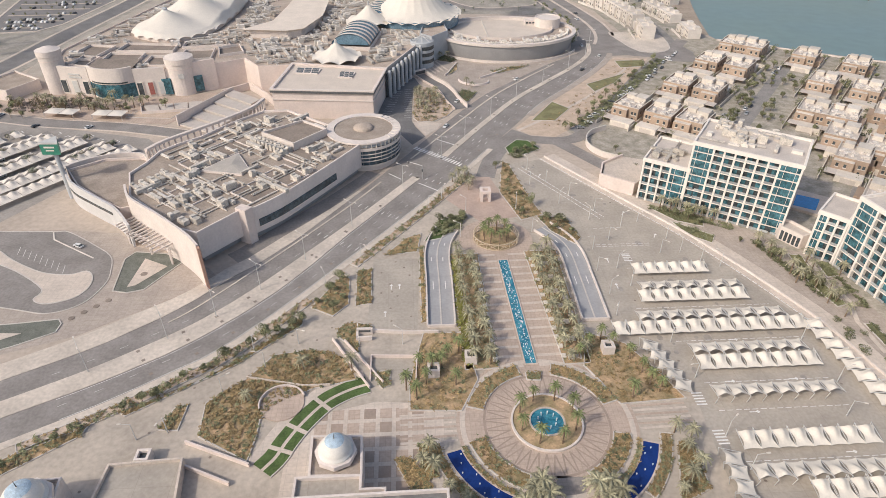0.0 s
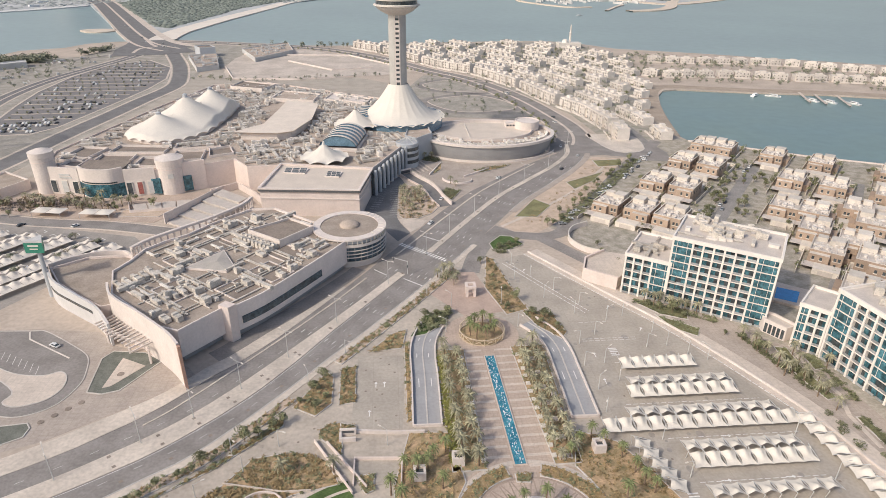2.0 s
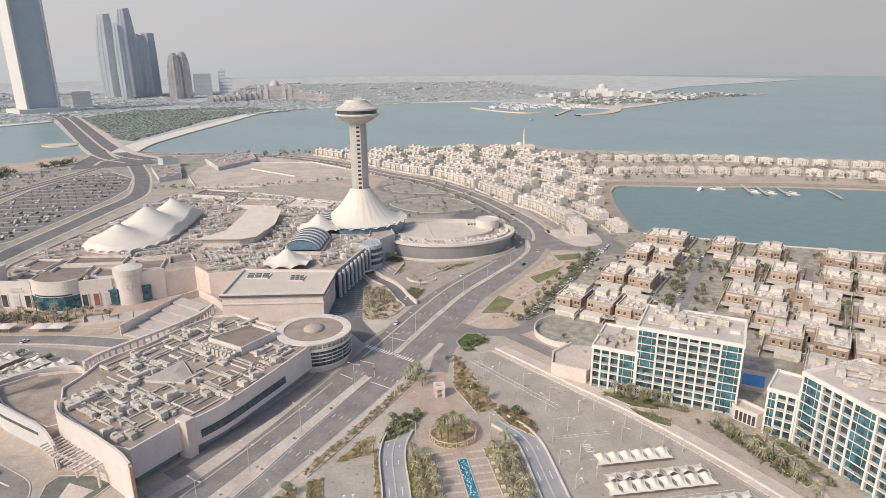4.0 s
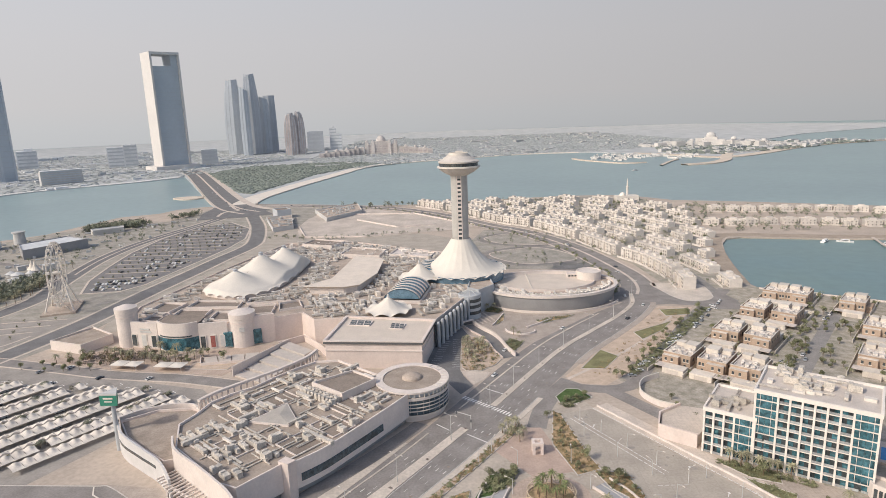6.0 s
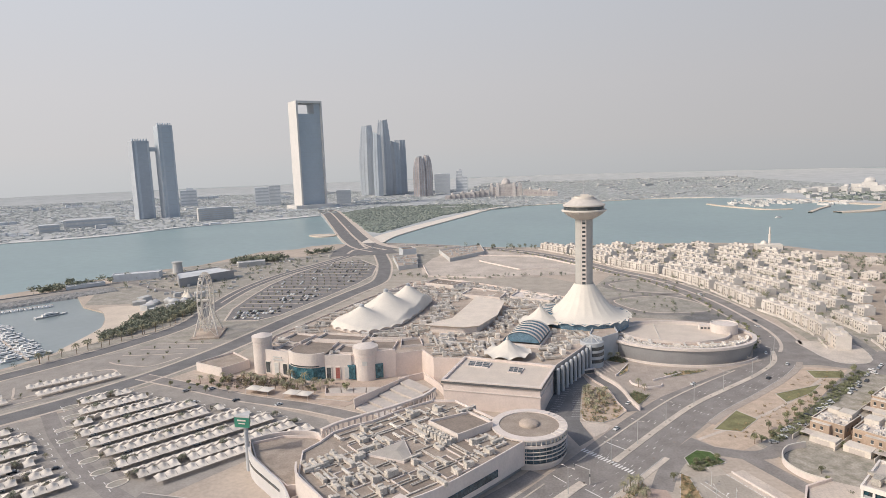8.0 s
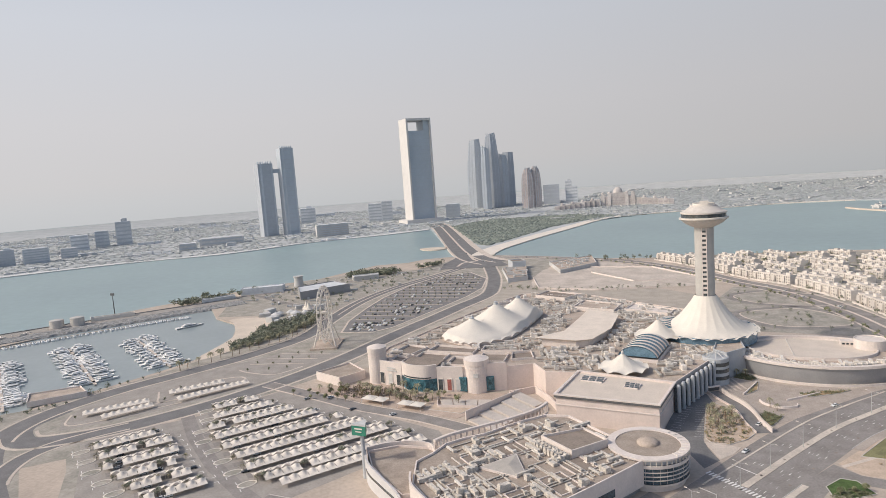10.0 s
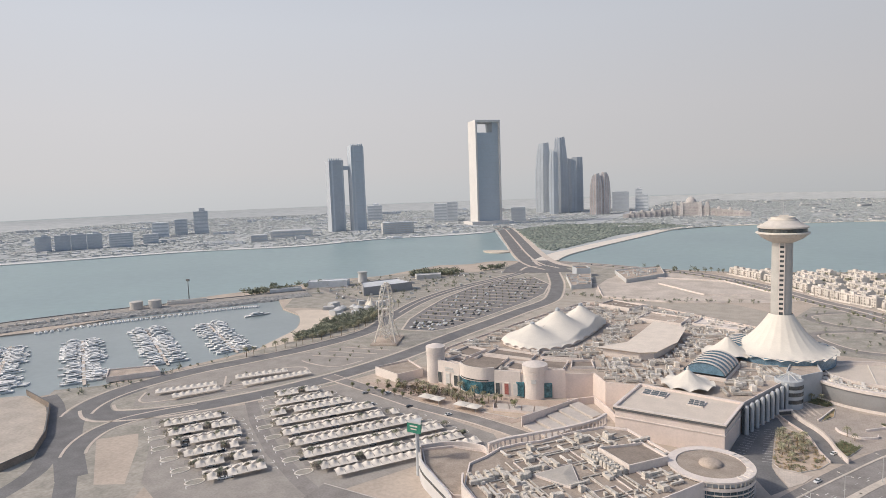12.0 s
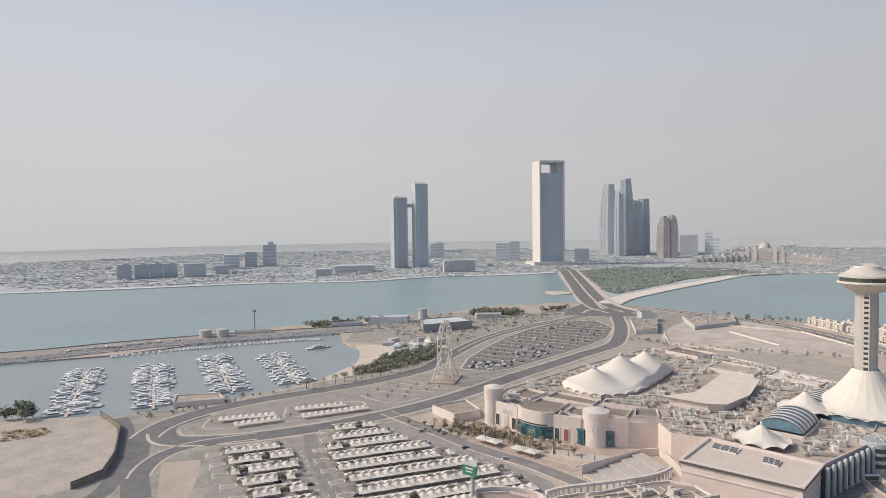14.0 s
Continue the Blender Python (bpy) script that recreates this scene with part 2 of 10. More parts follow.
def ribbon(line, left, right, z, z0=None, shape=None):
    """A strip along a line between two offsets; with z0 it has a thickness."""
    s = shape or Shape()
    a, b = beside(line, left), beside(line, right)
    n = len(a)
    v = [(p[0], p[1], z) for p in a] + [(p[0], p[1], z) for p in b]
    f = [(n + i, n + i + 1, i + 1, i) for i in range(n - 1)]
    s.add(v, f)
    if z0 is not None:
        for e, flip in ((a, False), (b, True)):
            vv = [(p[0], p[1], z0) for p in e] + [(p[0], p[1], z) for p in e]
            s.add(vv, [(i, i + 1, n + i + 1, n + i) if flip else (i + 1, i, n + i, n + i + 1) for i in range(n - 1)])
    return s


def dashes(line, off, z, dash, gap, width, shape=None):
    """Painted dashes along a line."""
    s = shape or Shape()
    pts = beside(line, off)
    run, on = 0.0, True
    step = 0.0
    for i in range(len(pts) - 1):
        a, b = Vector(pts[i]), Vector(pts[i + 1])
        length = (b - a).length
        if length < 1e-6:
            continue
        d = (b - a) / length
        w = Vector((d.y, -d.x)) * width / 2
        t = 0.0
        while t < length:
            phase = run % (dash + gap)
            if phase < dash:
                e = min(length - t, dash - phase)
                p, q = a + d * t, a + d * (t + e)
                s.add([(*(p - w), z), (*(p + w), z), (*(q + w), z), (*(q - w), z)], [(0, 1, 2, 3)])
            else:
                e = min(length - t, dash + gap - phase)
            e = max(e, 0.01)
            t += e
            run += e
    return s


def part(name, shape, material, parent, label=""):
    ob = new(name, shape if isinstance(shape, bpy.types.Mesh) else shape.mesh(name, material))
    ob.parent = parent
    return tagged(ob, label)


def thing(name, x, y, z, label, category, group="", turn=0.0):
    ob = new(name)
    ob.matrix_world = pose(x, y, z, 0, 0, turn)
    ob.empty_display_size = 0.5
    return tagged(ob, label, category, group)


def solid(name, shape, material, label, category, group=""):
    """A thing whose body is one mesh; smaller parts go under it."""
    return tagged(new(name, shape.mesh(name, material)), label, category, group)


def setting(name, shape, material, label, category="ground"):
    ob = new(name, shape.mesh(name, material))
    return tagged(ob, label, category, kind="structure")


def stuff(name, shape, material, label, category):
    ob = new(name, shape.mesh(name, material))
    return tagged(ob, label, category, kind="stuff")

# ---- sea, land, backdrop ----
setting("water", Shape().sheet([(4900 * math.cos(radians(a)), 4900 * math.sin(radians(a))) for a in range(0, 360, 6)], -1.6), SEA,
        "calm green-blue sea reaching the hazy horizon", "water")
WEST = [(-330, 1050), (-419, 1039), (-451, 1018), (-465, 980), (-515, 953), (-533, 877), (-545, 820), (-580, 785), (-638, 688), (-690, 574), (-702, 493), (-755, 379),
        (-796, 308), (-900, 150), (-868, 135), (-756, 292), (-693, 379), (-668, 469), (-615, 557), (-571, 612), (-516, 560), (-465, 535),
        (-430, 485), (-406, 429), (-416, 376), (-430, 327), (-445, 286), (-468, 246), (-488, 223), (-532, 204), (-700, 130), (-1300, -60)]
EAST = [(1000, 300), (480, 345), (363, 401), (308, 428), (272, 452), (239, 471), (236, 490), (248, 535), (263, 587), (279, 632), (294, 657),
        (311, 662), (386, 642), (463, 627), (517, 609), (640, 560), (1000, 420), (1000, 640), (687, 782), (549, 845), (448, 898),
        (338, 945), (290, 1010), (254, 1026), (178, 1030), (81, 1017), (-64, 989), (-178, 995), (-300, 1035)]
ISLAND = WEST + [(-1300, -500), (1000, -500)] + EAST
setting("ground", Shape().prism(ISLAND, -3.0, 0.0), SAND, "pale sandy ground of the peninsula")
SHORE = [(-2600, 100), (-1592, 621), (-1511, 702), (-1441, 792), (-1380, 897), (-1289, 989), (-1194, 1085), (-1039, 1196), (-939, 1391),
         (-787, 1548), (-705, 1655), (-381, 1000), (-330, 1040), (-341, 1082), (-342, 1154), (-331, 1233), (-315, 1332), (-291, 1452), (-266, 1576), (-236, 1722), (-170, 1832),
         (-48, 1902), (76, 1975), (253, 2040), (420, 2040), (600, 1900), (728, 1690), (877, 1775), (1145, 2005), (1500, 2150)]
MAINLAND = SHORE + [(1330, 2150), (1100, 2300), (1500, 2700), (2600, 3300), (1700, 4500), (0, 4820), (-1900, 4420), (-3400, 3400), (-4500, 1700), (-4780, 500), (-4800, -300)]
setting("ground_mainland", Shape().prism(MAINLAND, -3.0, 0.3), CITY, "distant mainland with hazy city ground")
LAG = [(480, 345), (363, 401), (308, 428), (272, 452), (239, 471), (236, 490), (248, 535), (263, 587), (279, 632), (294, 657), (311, 662), (386, 642),
       (463, 627), (517, 609), (640, 560), (1000, 420), (1000, 300)]
setting("water_lagoon", Shape().sheet(LAG, -1.4), LAGOON, "still dark green lagoon between the villas", "water")
BAS = [(-868, 135), (-756, 292), (-693, 379), (-668, 469), (-615, 557), (-571, 612), (-516, 560), (-465, 535), (-430, 485), (-406, 429), (-416, 376),
       (-430, 327), (-445, 286), (-468, 246), (-488, 223), (-532, 204), (-700, 130)]
setting("water_marina", Shape().sheet(BAS, -1.4), BASIN, "grey-green sheltered marina basin", "water")


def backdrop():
    """A glowing ring painted as the haze of the far distance: it fades upwards into the sky."""
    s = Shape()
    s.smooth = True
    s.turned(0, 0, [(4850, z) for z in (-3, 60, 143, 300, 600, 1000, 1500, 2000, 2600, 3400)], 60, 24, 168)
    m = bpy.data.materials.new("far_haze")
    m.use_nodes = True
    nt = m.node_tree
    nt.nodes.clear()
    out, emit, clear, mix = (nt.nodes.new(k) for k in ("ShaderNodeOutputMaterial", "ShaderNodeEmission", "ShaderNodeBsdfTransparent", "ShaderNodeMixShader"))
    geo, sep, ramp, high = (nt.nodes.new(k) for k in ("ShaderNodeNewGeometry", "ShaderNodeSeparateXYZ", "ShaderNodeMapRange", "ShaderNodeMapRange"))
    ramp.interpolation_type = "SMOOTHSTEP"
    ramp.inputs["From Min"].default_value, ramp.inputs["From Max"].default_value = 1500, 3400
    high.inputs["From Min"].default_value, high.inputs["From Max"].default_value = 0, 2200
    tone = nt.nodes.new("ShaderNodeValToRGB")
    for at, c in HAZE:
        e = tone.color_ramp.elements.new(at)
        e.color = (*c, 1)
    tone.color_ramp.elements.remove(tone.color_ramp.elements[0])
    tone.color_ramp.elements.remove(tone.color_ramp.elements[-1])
    # Glow rises towards -x, painting the brighter sunward sky.
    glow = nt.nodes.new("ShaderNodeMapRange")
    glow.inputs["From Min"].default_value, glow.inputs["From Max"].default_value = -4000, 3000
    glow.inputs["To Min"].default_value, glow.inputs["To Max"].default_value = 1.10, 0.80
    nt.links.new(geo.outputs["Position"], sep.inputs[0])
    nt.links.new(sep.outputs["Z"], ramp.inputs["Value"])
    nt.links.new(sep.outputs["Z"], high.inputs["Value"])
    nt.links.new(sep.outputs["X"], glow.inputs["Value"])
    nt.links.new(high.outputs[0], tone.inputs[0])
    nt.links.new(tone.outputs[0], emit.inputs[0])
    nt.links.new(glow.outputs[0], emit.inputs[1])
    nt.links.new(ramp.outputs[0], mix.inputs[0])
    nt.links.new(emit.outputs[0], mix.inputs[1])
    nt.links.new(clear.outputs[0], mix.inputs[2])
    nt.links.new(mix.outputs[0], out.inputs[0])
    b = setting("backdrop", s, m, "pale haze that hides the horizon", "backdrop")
    # Casts no shadow, so the ring doesn't darken the far land.
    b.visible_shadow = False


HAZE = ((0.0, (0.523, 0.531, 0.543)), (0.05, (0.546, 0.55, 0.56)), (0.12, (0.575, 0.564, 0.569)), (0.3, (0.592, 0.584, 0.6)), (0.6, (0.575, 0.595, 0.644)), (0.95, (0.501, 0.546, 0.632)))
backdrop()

# ---- roads ----
BOULEVARD = smooth([(-420, 40), (-260, 76), (-160, 113), (-110, 138), (-84, 155), (-68, 167), (-53.5, 183.5), (-37, 205), (-16.5, 233.5), (9.5, 272), (25.5, 297.5), (44.5, 328),
                    (66, 360), (90, 388), (115, 417), (132, 444), (138, 472)], 8)


def kerbline(table):
    """The boulevard's line moved sideways by an offset that changes along it."""
    def at(u):
        k = u * 16
        for (a, p), (b, q) in zip(table, table[1:]):
            if k <= b:
                return p + (q - p) * max(0.0, k - a) / (b - a)
        return table[-1][1]
    return beside(BOULEVARD, at)


def strip(a, b, z, z0=None):
    """A paved strip between two lines of as many points."""
    s = Shape()
    n = len(a)
    s.add([(*p, z) for p in a] + [(*p, z) for p in b], [(n + i, n + i + 1, i + 1, i) for i in range(n - 1)])
    if z0 is not None:
        s.add([(*p, z0) for p in a] + [(*p, z) for p in a], [(i + 1, i, n + i, n + i + 1) for i in range(n - 1)])
        s.add([(*p, z0) for p in b] + [(*p, z) for p in b], [(i, i + 1, n + i + 1, n + i) for i in range(n - 1)])
        s.add([(*a[0], z0), (*b[0], z0), (*b[0], z), (*a[0], z)], [(0, 1, 2, 3)])
        s.add([(*a[-1], z0), (*b[-1], z0), (*b[-1], z), (*a[-1], z)], [(3, 2, 1, 0)])
    return s


MEDIAN_L = kerbline([(0, -1.0), (4, -1.2), (5, -2.6), (6, -2.6), (7, -3.0), (8.5, -2.9), (9.4, -1.7), (16, -1.5)])
MEDIAN_R = kerbline([(0, 4.0), (4, 7.0), (5, 5.2), (6, 5.4), (6.8, 4.2), (7.5, 2.3), (8.6, 1.5), (9.4, 1.7), (16, 1.5)])
LANE_L = kerbline([(0, -7), (4.2, -7.6), (5.2, -10), (6, -10.7), (8, -11.2), (9, -12.8), (11, -12.6), (13, -13.2), (16, -11.5)])
DIVIDE_L = kerbline([(0, -7.5), (4.2, -8.1), (5.2, -10.6), (6, -11.4), (8, -12), (9, -13.6), (11, -13.6), (13, -14.4), (16, -11.6)])
SERVICE_L = kerbline([(0, -10), (3.5, -10.8), (4.1, -11.8), (4.6, -13.2), (5.4, -14.5), (5.9, -14.5), (6.3, -13.2), (7, -13), (7.5, -13.8), (8.3, -15.2), (9, -17), (11, -19), (13, -19), (14, -16), (16, -12)])
MALLSIDE = kerbline([(0, -17), (5.9, -20.6), (6.3, -19.2), (7, -18.8), (7.4, -17.9), (8.1, -16.6), (8.5, -16.4), (9, -18), (16, -13)])
RIGHT = kerbline([(0, 16), (4.4, 16), (5.2, 14.2), (7, 13.5), (8, 14.2), (9, 15.2), (11, 16.5), (13, 15.4), (14, 13.6), (16, 12)])
setting("road", strip(SERVICE_L, RIGHT, 0.04), ASPH, "wide grey asphalt boulevard with several lanes", "road")
BEND = smooth([(136, 452), (147, 480), (150, 512), (144.5, 553), (131, 617), (112, 673), (84, 732), (46, 782), (8, 842), (-40, 905), (-110, 965), (-230, 1012), (-330, 1040)], 8)
setting("road_bend", ribbon(BEND, -12.5, 12.5, 0.05), ASPH, "asphalt road curving past the oval building", "road")
setting("median_bend", ribbon(BEND[4:], -1.2, 1.2, 0.22, 0.0), PALE, "pale kerbed median of the curving road", "median")
for side in (-1, 1):
    setting("pavement_bend", ribbon(BEND[10:], 13.6 * side - 1.0, 13.6 * side + 1.0, 0.16, 0.0), PALE, "pale footway along the curving road", "pavement")
CAUSEWAY = smooth([(-300, 965), (-350, 1015), (-414, 1130), (-530, 1370), (-690, 1700), (-770, 1830)], 6)
setting("road_causeway", ribbon(CAUSEWAY, -26, 26, 0.34, -2), DARKASPH, "asphalt causeway to the mainland", "road")
setting("road_head", Shape().prism([(-399, 1056), (-391, 1010), (-387, 957), (-372, 900), (-345, 905), (-307, 913), (-270, 935), (-300, 985), (-345, 1075), (-372, 1110)], 0.0, 0.36), DARKASPH, "wide asphalt junction at the causeway's head", "road")
setting("median_head", ribbon(smooth([(-352, 925), (-356, 965), (-340, 985), (-352, 1005), (-384, 1070)], 6), -2.2, 2.2, 0.55, 0.3), PALE, "winding pale median of the junction", "median")
COAST = smooth([(-314, 179), (-377, 216), (-409, 246), (-419, 284), (-409, 333), (-388, 379), (-366, 431), (-352, 495), (-364, 560), (-378, 640), (-380, 704), (-374, 760), (-362, 813),
                (-346, 882), (-338, 940), (-335, 1015)], 6)
setting("road_coast", ribbon(COAST, -7.5, 7.5, 0.045), DARKASPH, "asphalt coast road beside the beach", "road")
WESTROAD = smooth([(-413, 292), (-411, 262), (-396, 247), (-377, 245), (-345, 270), (-317, 310), (-300, 345), (-285, 385), (-272, 440), (-264, 500), (-257, 545), (-250, 586), (-243, 634), (-232, 698),
                   (-238, 745), (-262, 830), (-300, 930), (-318, 990)], 6)
setting("road_west", ribbon(WESTROAD, -8, 8, 0.05), DARKASPH, "asphalt road between the parking lots", "road")
SOUTHROAD = smooth([(-290, 160), (-322, 182), (-348, 203), (-361, 224), (-361, 243), (-351, 262), (-338, 279)], 6)
setting("road_south", ribbon(SOUTHROAD, -5, 5, 0.048), DARKASPH, "asphalt slip road beside the shaded lots", "road")
LEFTROAD = smooth([(-460, 252), (-429, 239), (-392, 216), (-352, 188), (-334, 166), (-320, 120)], 6)
setting("road_left", ribbon(LEFTROAD, -5.5, 5.5, 0.055), DARKASPH, "asphalt road past the fenced plot", "road")
for line, off, w in ((COAST, -9.3, 1.8), (COAST, 9.3, 1.8), (WESTROAD, -10, 2.2), (WESTROAD, 10, 2.2), (SOUTHROAD, 6.2, 1.6), (SOUTHROAD, -6.2, 1.6)):
    setting("pavement_verge", ribbon(line[10:], off - w / 2, off + w / 2, 0.14, 0.0), PALE, "pale kerbed verge along the road", "pavement")
setting("median_west", ribbon(COAST[50:], -0.9, 0.9, 0.16, 0.0), PALE, "pale median of the coast road", "median")

setting("road_junction", Shape().sheet([(126, 438), (142, 437), (158, 438), (175, 432), (184, 424), (204, 420), (208, 440), (206, 462), (196, 462), (188, 446), (175, 443), (167, 454), (163, 470), (158, 500), (146, 510), (132, 480)], 0.078), ASPH, "asphalt junction between the oval hall and the villas", "road")

setting("villa_apron", Shape().prism(smooth([(160.5, 494), (163.5, 470), (165.5, 458), (170.5, 446), (178, 443), (188, 444.5), (195, 452), (198.5, 468), (198, 486), (180, 492)], 4, True), 0.0, 0.16), MEDIANPAVE, "pale paved corner apron before the terrace", "paving")
setting("kerb_apron", Shape().wall([(163.5, 470), (165.5, 458), (170.5, 446), (178, 443), (188, 444.5), (195, 452), (198.5, 468)], 0.0, 0.3, 0.6), KERB, "pale kerb round the corner apron", "kerb")
# loops and plots north of the tower
for pts in ([(33, 703), (79, 729), (135, 696), (140, 661), (94, 653), (49, 667)], [(35, 626), (87, 648), (120, 615), (121, 581), (72, 569), (44, 590)]):
    ring = smooth(pts, 6, True)
    setting("road_loop", ribbon(ring + ring[:1], -4, 4, 0.045), ASPH, "grey asphalt loop road behind the tower", "road")
    setting("pavement_loop", ribbon(ring + ring[:1], 4.2, 5.6, 0.14, 0.0), PALE, "pale kerb round the loop road", "pavement")
PLOTGREY = M("grey_sandy_plot", (0.52, 0.455, 0.40), 0.95, 0.12, 22, 3, tint=(0.46, 0.40, 0.345))
PLOT = [(-201, 811), (-198, 908), (-146, 962), (-54, 891), (30, 785), (-39, 748), (-105, 731), (-177, 739)]
setting("sand_plot", Shape().prism(smooth(PLOT, 3, True), 0.0, 0.06), PLOTGREY, "empty sandy plot behind the mall", "ground")
def markings():
    s = Shape()
    for off, i, j in ((6.2, 24, 129), (9.9, 24, 129), (-5.0, 24, 70), (-5.6, 74, 129)):
        dashes(BOULEVARD[i:j], off, 0.06, 2.5, 7.5, 0.10, s)
    for line, i, j in ((RIGHT, 24, 82), (MEDIAN_R, 24, 66), (MEDIAN_L, 24, 66), (RIGHT, 92, 124)):
        s.add(*edge_line(line[i:j], 0.45 if line is not RIGHT else -0.5))
    return s


def edge_line(line, off):
    a, b = beside(line, off), beside(line, off + 0.16)
    n = len(a)
    return [(*p, 0.06) for p in a] + [(*p, 0.06) for p in b], [(n + i, n + i + 1, i + 1, i) for i in range(n - 1)]


setting("road_marking", markings(), LINE, "broken white lane lines on the boulevard", "marking")
for i, j, n in ((0, 71, 1), (76, 127, 2)):
    setting("median_%d" % n, strip(MEDIAN_L[i:j], MEDIAN_R[i:j], 0.2, 0.0), MEDIANPAVE, "pale paved median with kerbs", "median")
for i, j, n in ((34, 69, 1), (73, 112, 2)):
    setting("divider_%d" % n, strip(DIVIDE_L[i:j], LANE_L[i:j], 0.2, 0.0), MEDIANPAVE, "narrow pale divider of the service lane", "median")
setting("pavement", strip(RIGHT[:82], beside(RIGHT, 2.6)[:82], 0.16, 0.0), MEDIANPAVE, "pale paved footway beside the boulevard", "pavement")
setting("pavement_mall", strip(MALLSIDE[:67], SERVICE_L[:67], 0.16, 0.0), MEDIANPAVE, "pale paved footway along the mall", "pavement")
setting("road_drop_off", strip(beside(MALLSIDE, -8.0)[49:70], beside(MALLSIDE, -0.2)[49:70], 0.05), ASPH, "shaded asphalt drop-off lane under the mall wall", "road")

PLOTSAND = M("dull_plot_sand", (0.46, 0.405, 0.35), 0.95, 0.10, 14, 2)
setting("ground_west", Shape().prism([(-260, 170), (-330, 120), (-440, 230), (-470, 262), (-438, 290), (-422, 330), (-410, 376), (-400, 429), (-394, 440), (-370, 470), (-360, 520), (-370, 600), (-386, 690), (-370, 813), (-350, 930), (-328, 1000),
                                      (-288, 915), (-248, 840), (-224, 780), (-220, 745), (-216, 698), (-228, 600), (-241, 520), (-252, 450), (-260, 400), (-298, 310), (-328, 290)], 0.0, 0.015), DUSTY, "dusty grey verges between the western roads")
# dusty and paved grounds between the roads
for name, pts, m, lab in (("ground_coast", [(-424, 470), (-400, 440), (-372, 470), (-362, 520), (-372, 600), (-388, 690), (-372, 813), (-352, 930), (-392, 1000), (-412, 898), (-503, 875), (-556, 797), (-598, 706), (-565, 640), (-520, 566), (-470, 575), (-428, 535)], DUSTY, "dusty grey coastal ground with roads and lots"),
                          ("ground_service", [(-222, 420), (-197, 540), (-172, 632), (-120, 642), (-60, 602), (0, 562), (30, 560), (20, 690), (-39, 744), (-177, 735), (-206, 811), (-224, 745), (-220, 698), (-232, 600), (-245, 520), (-256, 450), (-250, 410)], LOTA, "bleached asphalt service ground behind the mall"),
                          ("ground_loops", [(32, 558), (136, 545), (152, 640), (130, 700), (88, 745), (40, 752), (22, 690)], DUSTY, "dusty ground round the loop roads"),
                          ("ground_head", [(-290, 915), (-325, 1020), (-200, 992), (-142, 966), (-200, 910), (-205, 815), (-226, 780), (-250, 840)], DUSTY, "dusty ground at the head of the causeway")):
    setting(name, Shape().prism(pts, 0.0, 0.025), m, lab, "ground")

# ---- the mall ----
TANROOF = M("pale_tan_roof", (0.62, 0.54, 0.465), 0.9, 0.05, 8, 1.0)
# PINK made paler: the wing wall's missing light is put into colour.
PALEPINK = M("pale_pink_render", (0.75, 0.665, 0.615), 0.85, 0.05, 9, 1.0)
# Lifted base puts some haze into the band's dark tone.
BANDGLASS = M("band_glass", (0.05, 0.08, 0.10), 0.15, 0.3, 4, 1.0, 0.0, spec=0.6)
GREYFIN = M("pale_blue_grey_cladding", (0.46, 0.475, 0.49), 0.6, 0.05, 4, 0.6)


def roofed(name, pts, z, wall, roof, label, category="building", parapet=1.1, z0=0.0, flare=0.0):
    """A block with walls, a parapet and a flat roof."""
    t = thing(name, 0, 0, 0, label, category)
    pts = ccw(pts)
    part("wall", Shape().prism(pts, z0, z - parapet, flare), wall, t)
    top = grown(pts, flare) if flare else pts
    inner = grown(top, -0.6)
    s = Shape()
    n = len(top)
    v = [(p[0], p[1], z - parapet) for p in top] + [(p[0], p[1], z) for p in top] + [(p[0], p[1], z) for p in inner] + [(p[0], p[1], z - parapet) for p in inner]
    for k in range(3):
        s.f += [(k * n + i, k * n + (i + 1) % n, (k + 1) * n + (i + 1) % n, (k + 1) * n + i) for i in range(n)]
    s.v += v
    part("parapet", s, wall, t)
    part("roof", Shape().sheet(inner, z - parapet + 0.02), roof, t, "dusty flat roof")
    return t


STREETWALL = smooth([(-63.4, 213.2), (-53.5, 223.2), (-43, 238.2), (-31.5, 255.8), (-22.5, 270.3)], 6)
NEAR = [(-79.6, 197.6), (-66.4, 213.4)] + STREETWALL + [(-24, 288), (-39, 293), (-63, 314), (-75, 313), (-85, 303), (-91.5, 295), (-99.5, 283), (-108, 276), (-114.6, 267.6), (-117, 256.6), (-121, 246.7), (-114, 227), (-105, 218.5), (-97, 210.5), (-88, 201.5)]
near_block = roofed("mall_wing", NEAR, 15, PALEPINK, WINGROOF, "pinkish mall wing with a curved overhanging street wall", z0=3.2)
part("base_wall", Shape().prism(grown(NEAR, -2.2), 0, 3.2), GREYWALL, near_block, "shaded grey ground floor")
part("slit_window", Shape().wall(beside(STREETWALL[2:18], 0.12), 5.8, 9.0, 0.35), BANDGLASS, near_block, "long dark slit window")
part("corner_pier", Shape().prism([(-68.8, 213.2), (-64.4, 210.8), (-62.0, 213.6), (-66.6, 216.4)], 0.0, 15.9), PINK, near_block)
MAIN = [(-215, 384), (-190, 378), (-165, 374), (-138, 378), (-118, 386), (-101, 396), (-90, 380), (-69, 382), (-13, 370), (8, 420), (18, 440), (30, 500), (0, 560),
        (-60, 600), (-120, 640), (-170, 630), (-195, 540), (-222, 420)]
roofed("mall_hall", MAIN, 16, PINK, ROOF, "large pinkish mall hall with a cluttered flat roof")
box_block = roofed("mall_store", [(-75, 339), (-19, 333), (-12.5, 369.5), (-69, 381.5)], 17, PINK, TANROOF, "boxy pinkish department store with a plain flat roof")


